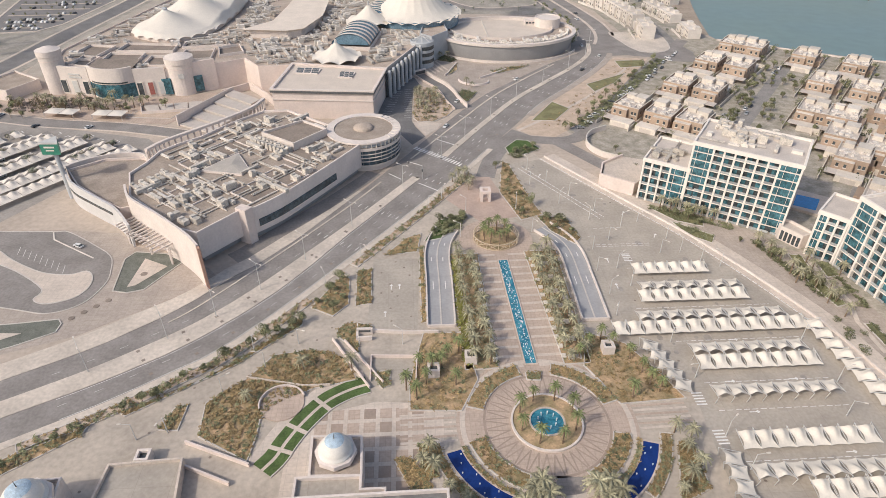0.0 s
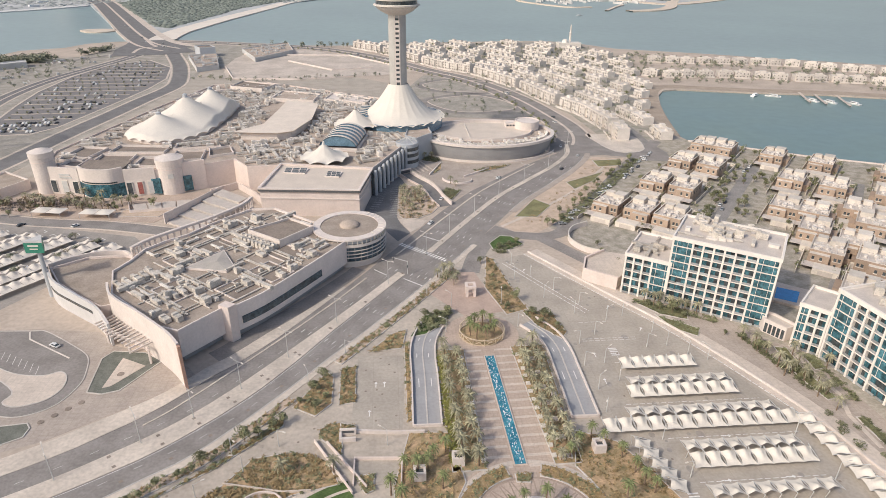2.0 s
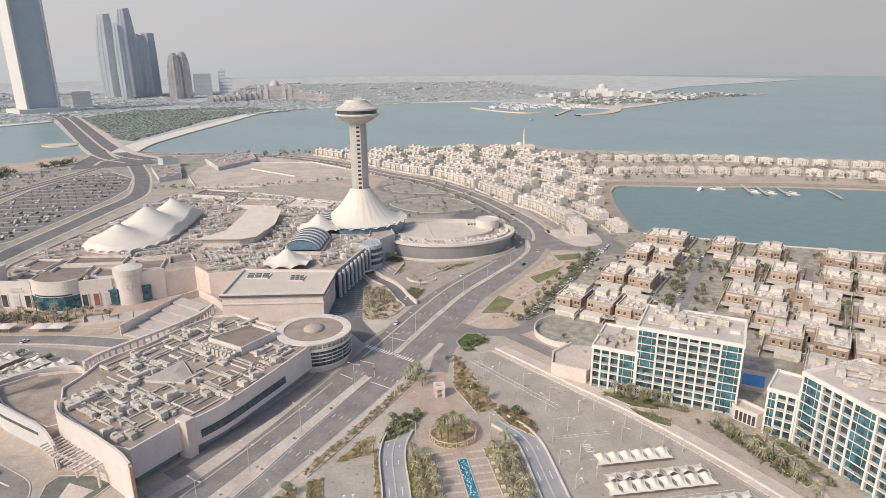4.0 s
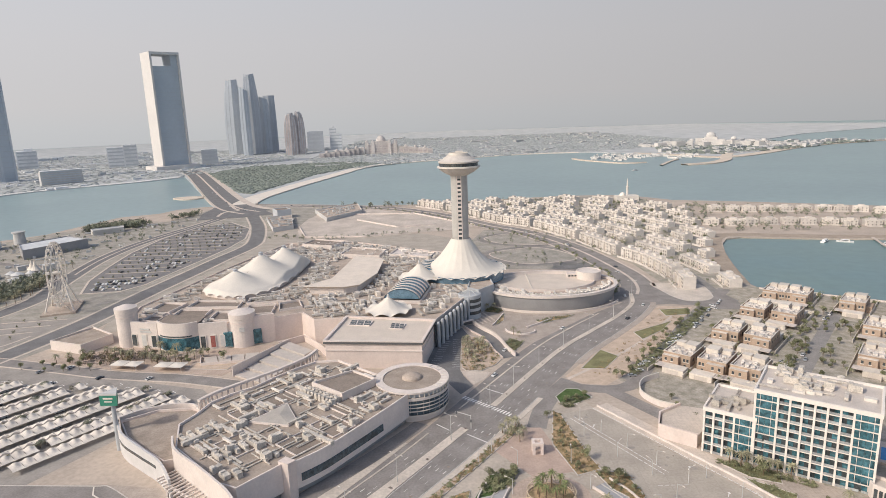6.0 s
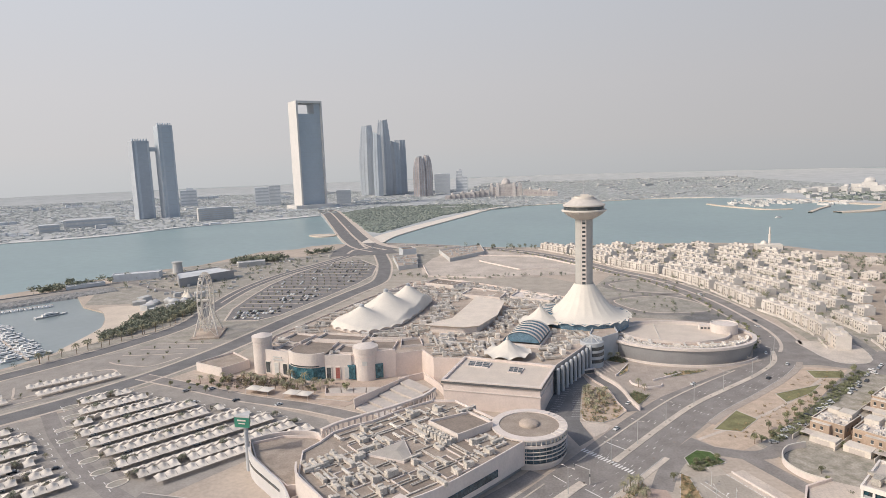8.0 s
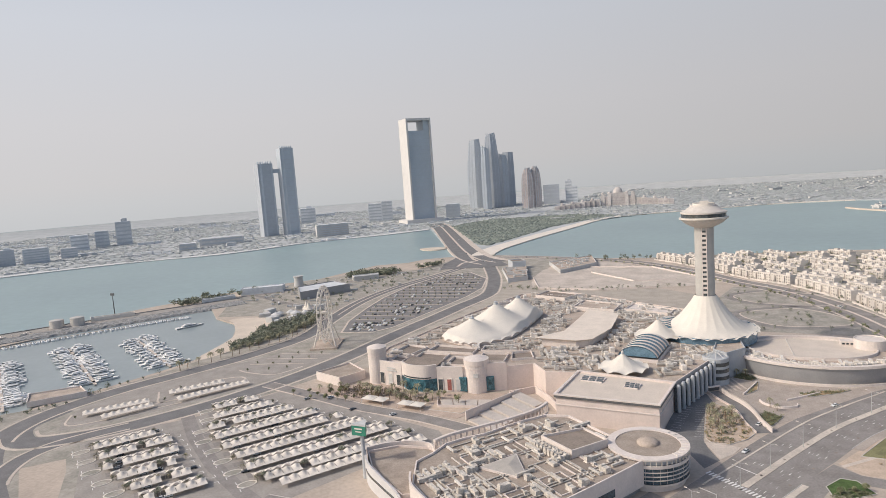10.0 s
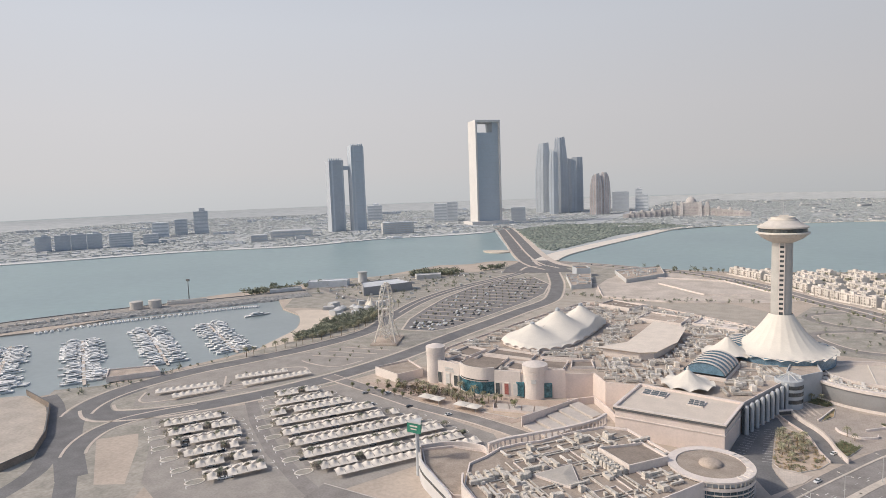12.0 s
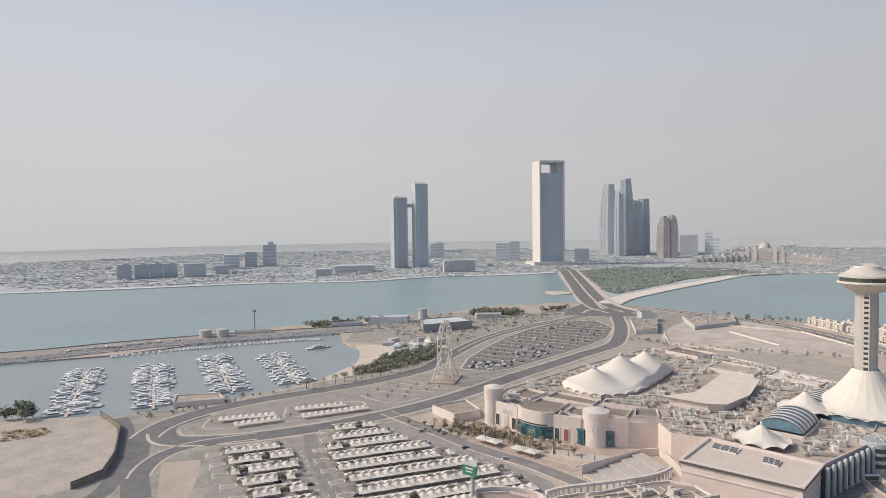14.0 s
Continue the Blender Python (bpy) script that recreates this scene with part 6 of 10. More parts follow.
back_roofs = [([(-150, 610), (-118, 596), (-108, 616), (-142, 634)], 19, DARKROOF), ([(-104, 560), (-66, 548), (-62, 574), (-98, 590)], 18.5, ROOF), ([(-58, 556), (-20, 540), (-16, 556), (-52, 580)], 18, CREAM),
              ([(-186, 560), (-168, 596), (-150, 600), (-160, 590)], 18, CREAM)]
for q, z, m in back_roofs:
    roofed("roof_hall", q, z, CREAM, m, "low cream roof hall at the back of the mall", z0=14)

# ---- shaded parking ----
def canopy_cloth(w, d, waist):
    """A tensioned cloth sail: hollow sides, a raised rear peak and a low front edge."""
    s = Shape()
    s.smooth = True
    n = 10
    for j in range(n + 1):
        for i in range(n + 1):
            u, v = i / n * 2 - 1, j / n
            x = u * w / 2 * (1.02 - waist * math.sin(math.pi * min(1, v * 1.05)) ** 1.5)
            y = -d / 2 + d * v + 0.45 * (1 - u * u) * (1 - 2 * v)
            z = 2.2 + 0.75 * v + 1.15 * math.exp(-((u * 1.5) ** 2 + ((v - 0.8) * 2.3) ** 2) * 1.4) - 0.15 * (1 - u * u) * (1 - v)
            s.v.append((x, y, z))
    for j in range(n):
        for i in range(n):
            a = j * (n + 1) + i
            s.f.append((a, a + 1, a + n + 2, a + n + 1))
    return s


def canopy_proto(label, w=4.9, d=5.6, group="shade canopies", arms=True, cloth=SHADECLOTH, waist=0.30):
    """A cloth sail on a cantilever frame."""
    s = canopy_cloth(w, d, waist)
    if not arms:
        s.tube((w * 0.49, d * 0.45, 0), (w * 0.49, d * 0.5, 3.1), 0.1, 0.08)
    t = solid("shade_canopy", s, cloth, label, "shade canopy", group)
    if arms:
        for sg in (-1, 1):
            part("arm", Shape().tube((sg * w * 0.49, d * 0.62, 3.3), (sg * w * 0.5, -d * 0.48, 2.25), 0.10, 0.07, 5), STEEL, t)
        part("post", Shape().tube((w * 0.49, d * 0.50, 0), (w * 0.49, d * 0.62, 3.4), 0.12, 0.1), STEEL, t)
    return t


rows = []
for y, x0, x1, face in ((183, 82.5, 111, 0), (173, 82, 119, 180), (167, 80, 119, 0), (157, 76, 127, 180), (150.7, 66, 132, 0), (140.5, 88, 125.5, 180), (134, 88, 127, 0),
                        (122.5, 88, 126.5, 180), (104.5, 88, 127, 0), (94.8, 87, 136, 180), (88.5, 100, 136, 0)):
    n = max(1, round((x1 - x0) / 4.95))
    for i in range(n):
        rows.append(pose(x0 + 2.4 + i * (x1 - x0 - 4.9) / max(1, n - 1), y, 0.04, 0, 0, face))
for i in range(12):
    rows.append(pose(133.6 + 6.5 * i / 11, 149.5 - 52 * i / 11, 0.04, 0, 0, 262))
for i in range(5):
    rows.append(pose(75.5 + 1.1 * i, 142 - 4.2 * i, 0.04, 0, 0, 75))
for i in range(4):
    rows.append(pose(83.5 - 0.4 * i, 99 - 4.4 * i, 0.04, 0, 0, 80))
for i in range(3):
    rows.append(pose(-72 + 5 * i, 84.5, 3.0, 0, 0, 0))
in_rows(canopy_proto("cream cloth shade canopy on a white steel frame"), rows)

# western lots
DU, DN = Vector((0.603, 0.797)), Vector((0.797, -0.603))


def lot(s, n):
    p = DU * s + DN * n
    return (p.x, p.y)



LOTW = M("dusty_lot_asphalt", (0.335, 0.305, 0.275), 0.9, 0.10, 10, 1.2)
setting("parking_lot_west", Shape().sheet([(-303, 303), (-277, 354), (-228, 342), (-138, 314), (-126, 300), (-158, 262), (-182, 218), (-240, 176), (-275, 190), (-322, 232), (-346, 250), (-330, 276), (-314, 290)], 0.03), LOTW,
        "sandy grey parking lot under rows of shade cloth", "parking lot")
rows, WESTROWS = [], []
ang = math.degrees(math.atan2(DU.y, DU.x))


def between(table, n):
    """The value at n in a table of pairs that fall in n."""
    for (a, p), (b, q) in zip(table, table[1:]):
        if n >= b:
            return p + (q - p) * max(0.0, (a - n) / (a - b))
    return table[-1][1]


EAST_NEAR = [(-288, 72), (-310, 63), (-347, 60), (-388, 56), (-415, 67), (-446, 70)]
EAST_FAR = [(-288, 160), (-304, 154), (-324, 150), (-347, 140), (-363, 129), (-383, 120), (-395, 111), (-423, 102), (-446, 92)]
WEST_NEAR = [(-310, 18), (-343, 7), (-376, -1), (-400, -3), (-430, -8)]
WEST_FAR = [(-310, 49), (-349, 40), (-384, 42), (-401, 39), (-430, 20)]
for near, far, first, count in ((EAST_NEAR, EAST_FAR, -306, 8), (WEST_NEAR, WEST_FAR, -322, 6)):
    lines = [(-292, 0)] if near is EAST_NEAR else []
    for k in range(count):
        mid = first - 17.8 * k
        lines += [(mid + 3.7, 0), (mid - 3.7, 180)]
        WESTROWS.append((mid, between(near, mid), between(far, mid)))
    for n, face in lines:
        a, b = between(near, n) + rnd.uniform(0, 3), between(far, n) - rnd.uniform(0, 3)
        k = int((b - a) / 4.75)
        gone = rnd.choice((-1, rnd.randint(1, max(2, k - 2))))
        for i in range(k):
            if i != gone:
                rows.append(pose(*lot(a + 2.4 + 4.75 * i, n), 0.03, 0, 0, ang + face))
for a, b, n in (((-386, 284), (-359, 315), 9), ((-366, 282), (-349, 309), 7), ((-357, 331), (-332, 361), 8), ((-339, 321), (-312, 364), 11)):
    a, b = Vector(a), Vector(b)
    d = b - a
    for k in range(n):
        p = a.lerp(b, (k + 0.5) / n)
        rows.append(pose(p.x, p.y, 0.05, 0, 0, math.degrees(math.atan2(d.y, d.x))))
DUSTCLOTH = M("dusty_shade_cloth", (0.67, 0.61, 0.54), 0.85, 0.07, 4, 0.6, 0.05, each=0.12)
rows.sort(key=lambda m: m.translation.length)
in_rows(canopy_proto("dusty cream cloth shade canopy over a parking row", 4.8, 6.2, "western shade canopies", False, DUSTCLOTH, 0.10), rows[:170])
g = Shape()
g.smooth = True
for m in rows[170:]:
    one = canopy_cloth(4.8, 6.2, 0.10)
    one.tube((2.35, 2.8, 0), (2.35, 3.1, 3.1), 0.1, 0.08)
    g.add([m @ Vector(v) for v in one.v], one.f)
stuff("far_shade_canopies", g, DUSTCLOTH, "further rows of dusty cream shade cloth", "shade canopies")
LOT_TREES = []
for n, a, b in WESTROWS:
    p = a + rnd.uniform(2, 10)
    while p < b - 2:
        LOT_TREES.append((*lot(p, n + rnd.uniform(-0.5, 0.5)), 0.03))
        p += rnd.uniform(9, 24)
spread_out([tree_proto(4.4, 2.3, "round dusty tree between the shaded parking rows", 240, HAZELEAF)], LOT_TREES, (0.8, 1.2))
isle = thing("row_island", 0, 0, 0, "rounded white-kerbed island at a parking row's end", "traffic island", "row islands")
part("kerb", Shape().turned(0, 0, [(3.3, 0), (3.3, 0.22), (2.85, 0.22), (2.85, 0.1)], 22, sx=1.5), WHITE, isle)
part("fill", Shape().turned(0, 0, [(2.85, 0.12), (0.05, 0.14)], 22, sx=1.5), DUSTY, isle)
in_rows(isle, [pose(*lot(a - 4.2, n), 0.03, 0, 0, ang) for n, a, b in WESTROWS])
MIDROAD = [lot(53, -440), lot(50, -390), lot(51, -340), lot(56, -300), lot(60, -280)]
setting("road_lot", ribbon(MIDROAD, -4.2, 4.2, 0.045), ASPH, "asphalt lane between the shaded lots", "road")
dark = Shape()
for n, a, b in WESTROWS:
    dark.wall([lot(a - 2, n - 8.9), lot(b, n - 8.9)], 0.03, 0.042, 6.0)
setting("road_aisles", dark, ASPH, "asphalt aisles between the shaded rows", "road")

# open car park behind
CARPARK = [(-322, 515), (-340, 560), (-352, 620), (-361, 681), (-362, 760), (-348, 836), (-310, 868), (-268, 815), (-252, 745), (-254, 690), (-262, 634), (-270, 586), (-278, 540), (-290, 520)]
setting("parking_lot_open", Shape().prism(CARPARK, 0.0, 0.07), CARASPH, "large open car park with tree strips", "parking lot")
strips = thing("tree_islands", 0, 0, 0, "long kerbed strips of small trees in the car park", "planting strip")
CARPARK_TREES, CARPARK_BAYS = [], []
for k in range(18):
    y = 530 + 19 * k
    xs = [x / 2 for x in range(-740, -440) if inside((x / 2, y), CARPARK)]
    if len(xs) < 20:
        continue
    x0, x1 = xs[0] + 6, xs[-1] - 6
    part("kerb", Shape().box((x0 + x1) / 2, y, 0.05, x1 - x0, 2.6, 0.2, 1.5), CONC, strips)
    n = int((x1 - x0) / 8.5)
    for i in range(n):
        CARPARK_TREES.append((x0 + (x1 - x0) * (i + 0.5) / n, y, 0.2))
    i = x0 + 2
    while i < x1 - 2:
        for q in (-4.0, 4.0):
            full = 0.6 if k < 2 and i > -322 else 0.35 if k in (4, 5) and i > -310 else 0.07
            if rnd.random() < full:
                CARPARK_BAYS.append((i, y + q))
        i += 3.0
setting("parking_lot_edge", Shape().wall(CARPARK, 0.0, 0.25, 2.0, True), PALE, "pale kerb round the open car park", "kerb")
MIDLOT = [(-396, 276), (-380, 262), (-358, 282), (-330, 318), (-313, 352), (-300, 384), (-290, 420), (-284, 452), (-300, 448), (-336, 446), (-352, 420), (-372, 384), (-398, 335), (-404, 300)]
setting("parking_lot_middle", Shape().prism(MIDLOT, 0.0, 0.05), LOTW, "kerbed parking lots between two roads", "parking lot")
mid = thing("lot_kerbs", 0, 0, 0, "curved pale kerbs and tree islands of the lots", "kerb")
for line in ([(-398, 285), (-384, 270), (-368, 280), (-340, 316), (-330, 330), (-338, 334), (-356, 312)], [(-372, 336), (-362, 326), (-352, 318), (-338, 334), (-318, 362), (-330, 378), (-350, 366)], [(-344, 392), (-330, 388), (-306, 388), (-296, 410)],
             [(-346, 408), (-300, 418)], [(-342, 424), (-296, 432)], [(-338, 440), (-292, 446)]):
    part("kerb", Shape().wall(smooth(line, 4), 0.04, 0.2, 1.4), PALE, mid)
MID_TREES = [(-378, 300), (-366, 290), (-352, 322), (-344, 350), (-330, 345), (-336, 392), (-320, 398), (-306, 404), (-340, 410), (-326, 412), (-312, 416), (-332, 428), (-318, 428), (-304, 432), (-300, 445), (-322, 442), (-388, 280), (-360, 345)]
setting("sand_strip", Shape().prism([(-350, 216), (-296, 179), (-282, 186), (-318, 220), (-334, 232)], 0.0, 0.04), SAND, "sandy strip beside the shaded lots", "ground")

# ---- hotels ----
HOTELWHITE = M("white_hotel_render", (0.77, 0.715, 0.655), 0.8, 0.04, 6, 0.8)


def hotel_block(t, a, b, depth, z0, z1, floors, bays, glassy, back=1.0):
    """A slab whose front runs from a to b: a grid of cream piers and floors before recessed glazing. glassy: bays with flush teal glass."""
    a, b = Vector(a), Vector(b)
    d = (b - a).normalized()
    n = Vector((-d.y, d.x)) * back
    width = (b - a).length
    q = [a, b, b + n * depth, a + n * depth]
    inner = [a + n * 1.3 + d * 0.4, b + n * 1.3 - d * 0.4, b + n * depth - d * 0.4, a + n * depth + d * 0.4]
    part("core", Shape().prism([tuple(p) for p in inner], z0, z1 - 1.0), DARKGLASS, t, "dark recessed glazing")
    step = (z1 - z0) / floors
    ang = math.degrees(math.atan2(d.y, d.x))
    bw = width / bays
    for k in range(floors + 1):
        z = z0 + k * step
        c = (a + b) / 2 + n * 0.75
        if k:
            part("floor_band", Shape().box(c.x, c.y, z - 0.28, width, 1.5, 0.36, ang), HOTELWHITE, t)
    for i in range(bays + 1):
        if any(g[0] < i < g[1] for g in glassy):
            continue
        p = a + d * min(max(i * bw, 0.3), width - 0.3) + n * 0.7
        part("pier", Shape().box(p.x, p.y, z0, 0.75, 1.7, z1 - z0, ang), HOTELWHITE, t)
    for k in range(floors):
        z = z0 + k * step
        for i in range(bays):
            p = a + d * (i + 0.5) * bw
            if any(g[0] <= i < g[1] and g[2] <= k < g[3] for g in glassy):
                w = p + n * 0.25
                part("window", Shape().box(w.x, w.y, z + 0.2, bw - 0.1, 0.2, step - 0.6, ang), GLASS, t, "teal glass panel")
                w = p + n * 0.12
                part("mullion", Shape().box(w.x, w.y, z + 0.2, 0.14, 0.14, step - 0.6, ang), HOTELWHITE, t)
            else:
                w = p + n * 0.15
                part("balcony_rail", Shape().box(w.x, w.y, z + 0.15, bw - 0.8, 0.12, 0.95, ang), RAILGLASS, t)
                w = p + n * 1.1 + d * rnd.choice((-0.2, 0.2)) * bw
                part("window", Shape().box(w.x, w.y, z + 0.2, bw * 0.45, 0.3, step - 0.9, ang), GLASS, t)
    side = a + n * (depth / 2 + 0.7)
    part("side_wall", Shape().box(*(side + d * 0.3), z0, 0.6, depth - 1.4, z1 - z0, ang), HOTELWHITE, t)
    side = b + n * (depth / 2 + 0.7)
    part("side_wall", Shape().box(*(side - d * 0.3), z0, 0.6, depth - 1.4, z1 - z0, ang), HOTELWHITE, t)
    s = Shape()
    s.wall([tuple(p) for p in q], z1 - 1.0, z1 + 0.7, 0.7, True)
    part("parapet", s, HOTELWHITE, t)
    part("roof", Shape().prism([tuple(a + n * 0.3), tuple(b + n * 0.3), tuple(b + n * depth), tuple(a + n * depth)], z1 - 1.0, z1 - 0.3), ROOFPALE, t, "pale flat roof")


RAILGLASS = M("balcony_rail_glass", (0.36, 0.37, 0.37), 0.25, 0.15, 2, 0.5, 0.0, each=0.3, spec=0.5)
ROOFPALE = M("pale_roof_gravel", (0.56, 0.50, 0.45), 0.95, 0.07, 5, 0.6)
PINKGREY = M("pinkish_grey_paving", (0.43, 0.365, 0.315), 0.9, 0.10, 6, 0.9, slab=2.0)
h1 = thing("hotel", 0, 0, 0, "white gridded hotel block with teal glass and balconies", "hotel", "hotels")
hotel_block(h1, (117.2, 228.4), (151, 204.7), 27, 0, 32, 9, 10, [(0, 2, 4, 9), (8, 10, 1, 9)])
hotel_block(h1, (102, 238.8), (118, 227.6), 26, 0, 19.6, 5, 5, [(3, 5, 1, 5)])
h2 = thing("hotel", 0, 0, 0, "white gridded hotel block beside the lawn", "hotel", "hotels")
hotel_block(h2, (161.7, 184.6), (172.6, 128), 30, 0, 30, 8, 14, [(0, 2, 3, 8), (5, 7, 2, 8)])
hotel_block(h2, (154.5, 192.5), (161.6, 185.0), 18, 0, 19.6, 5, 3, [(0, 1, 1, 5)])


def roof_plant(t, corner, d, n, w, h, z, count):
    d, n = Vector(d).normalized(), Vector(n).normalized()
    ang = math.degrees(math.atan2(d.y, d.x))
    for _ in range(count):
        p = Vector(corner) + d * rnd.uniform(0.08, 0.92) * w + n * rnd.uniform(0.2, 0.9) * h
        sx, sy, sz = rnd.uniform(1.2, 5), rnd.uniform(1, 3.5), rnd.uniform(0.6, 2.4)
        part(rnd.choice(("plant_box", "duct", "tank")), Shape().box(p.x, p.y, z, sx, sy, sz, ang), rnd.choice((DUCT, WHITE, ROOFPALE, WHITE)), t)


roof_plant(h1, (117.2, 228.4), (33.8, -23.7), (23.7, 33.8), 41, 26, 31.7, 14)
roof_plant(h2, (163, 186), (11, -58), (58, 11), 59, 30, 29.7, 12)
link = roofed("hotel_link", [(149.4, 203.4), (154.4, 195.7), (160.6, 197.6), (156.1, 207), (151, 212)], 6.2, CREAM, ROOFPALE, "low cream link building between the hotels")
for k in range(5):
    p = Vector((149.6, 203.0)).lerp(Vector((154.2, 195.9)), (k + 0.5) / 5)
    part("opening", Shape().box(p.x, p.y, 0.6, 1.1, 0.5, 4.0, -57), DARKGLASS, link)
pool = thing("hotel_pool", 0, 0, 0, "bright blue hotel swimming pool with a stone deck", "pool")
part("deck", Shape().prism([(164, 228), (176, 242), (189, 232), (176, 218)], 0, 1.2), PALE, pool)
part("water", Shape().prism([(168.5, 227), (175, 236), (183, 231), (176, 222)], 1.2, 1.26), M("bright_pool_water", (0.03, 0.23, 0.52), 0.15, 0.1, 2, 0.5, 0.1), pool)
setting("hotel_wall", Shape().wall([(88, 251), (101, 241)], 0, 6.5, 1.0).wall([(88, 251), (92, 262), (104, 270)], 0, 6.5, 0.8), PINK, "pinkish retaining wall beside the hotel", "wall")
setting("hotel_terrace", Shape().prism([(89, 251), (101, 241.5), (120, 263), (104, 270), (93, 262)], 0, 5.2), PALE, "raised terrace behind the retaining wall", "terrace")
EDGE = smooth([(66, 280), (92, 238), (114, 202.5), (135, 157), (142, 130), (146, 112), (150, 60)], 5)
lotwall = thing("lot_wall", 0, 0, 0, "low pale boundary wall along the parking lot", "wall")
part("wall", Shape().wall(beside(EDGE, -2.5), 0, 1.0, 0.5), CREAM, lotwall)
part("footway", ribbon(EDGE, -2.3, 0.0, 0.18, 0.0), PALE, lotwall)
setting("lot_edge_marking", dashes(EDGE, 0.5, 0.06, 2.1, 0.4, 0.5), LINE, "white dashes along the lot's edge", "marking")
setting("pavement_hotel", ribbon(EDGE, -9, -3, 0.12, 0.0), PALE, "pale footway in front of the hotels", "pavement")
for b in ([(106.3, 228), (111.3, 228.3), (125.2, 220.4), (122.9, 213.8), (112.8, 218.9)], [(110.6, 218.6), (124.7, 206.7), (121.5, 201.5), (114.2, 207.7)], [(148.3, 192.3), (152.9, 191), (151.5, 178.7), (153.2, 161.1), (149.5, 160.2), (146.8, 174)],
          [(156.3, 186.7), (160.4, 185.8), (160.0, 177.7), (155.6, 176.9)], [(153.5, 151.1), (156.4, 150.8), (157.1, 138.9), (154, 138.2)]):
    bed("lawn_bed", b, DULLGRASS, "thin lawn strip before the hotel", 0.2)
    scrub("bed_greens", b, 60, LEAF, "low hedge plants on the lawn", 0.7, 0.2)
setting("hotel_paving", Shape().prism([(101, 234), (116, 226.5), (140, 211), (146, 203), (149, 196), (160, 190), (162, 176), (161.6, 160), (163, 140), (158, 126), (148.5, 126), (143, 150), (136, 172), (124, 198), (112, 216)], 0.0, 0.05), PINKGREY, "pinkish grey paving before the hotels", "paving")
setting("hotel_path", Shape().wall([(154.2, 188), (154.2, 176), (155.6, 163), (151.8, 152), (152, 137)], 0.05, 0.11, 1.6), PALE, "pale garden path before the hotel", "paving")
for b, n in (([(105, 232.4), (117, 225.8), (134, 215), (136, 211.5), (133.4, 210.6), (116, 222), (104, 229)], 150), ([(137.4, 202), (139, 203), (144.4, 187), (149, 166), (147, 164.5), (142, 182)], 170), ([(157.6, 176), (160.4, 176), (161.2, 160), (159.4, 158)], 60)):
    scrub("hotel_hedge", b, n, LEAF, "green hedge planting in the hotel garden", 0.75, 0.05)
HOTELPALMS = [(142.3, 179.7, 0.05), (145.7, 175.8, 0.05), (146.9, 170.5, 0.05), (147, 162.4, 0.05), (141.9, 174.5, 0.05), (160.4, 177.6, 0.2), (112.6, 226, 0.2), (118.4, 223.3, 0.2), (124.1, 220.2, 0.2), (152, 186, 0.2), (150.5, 168, 0.2), (109.5, 229.4, 0.05), (115, 226.6, 0.2), (121.5, 221.6, 0.2), (128, 217.5, 0.05), (138.5, 199, 0.05), (140.6, 193, 0.05), (142.6, 188, 0.05), (148.4, 173, 0.2), (150.5, 163, 0.2), (149, 155, 0.05), (150.6, 180, 0.2)]
spread_out([palm_proto(6.0, 2.6, "date palm on the hotel's garden paving")], HOTELPALMS, (0.85, 1.1))
spread_out([shrub_proto(1.5, 1.7, "round clipped shrub before the hotel")], [(145, 153, 0.05), (146, 148, 0.05), (145, 138, 0.05), (144, 145, 0.05), (150, 146, 0.05), (158, 160, 0.05), (159.5, 168, 0.05), (155.7, 134.7, 0.05), (150.3, 132.9, 0.05)], (0.8, 1.3))


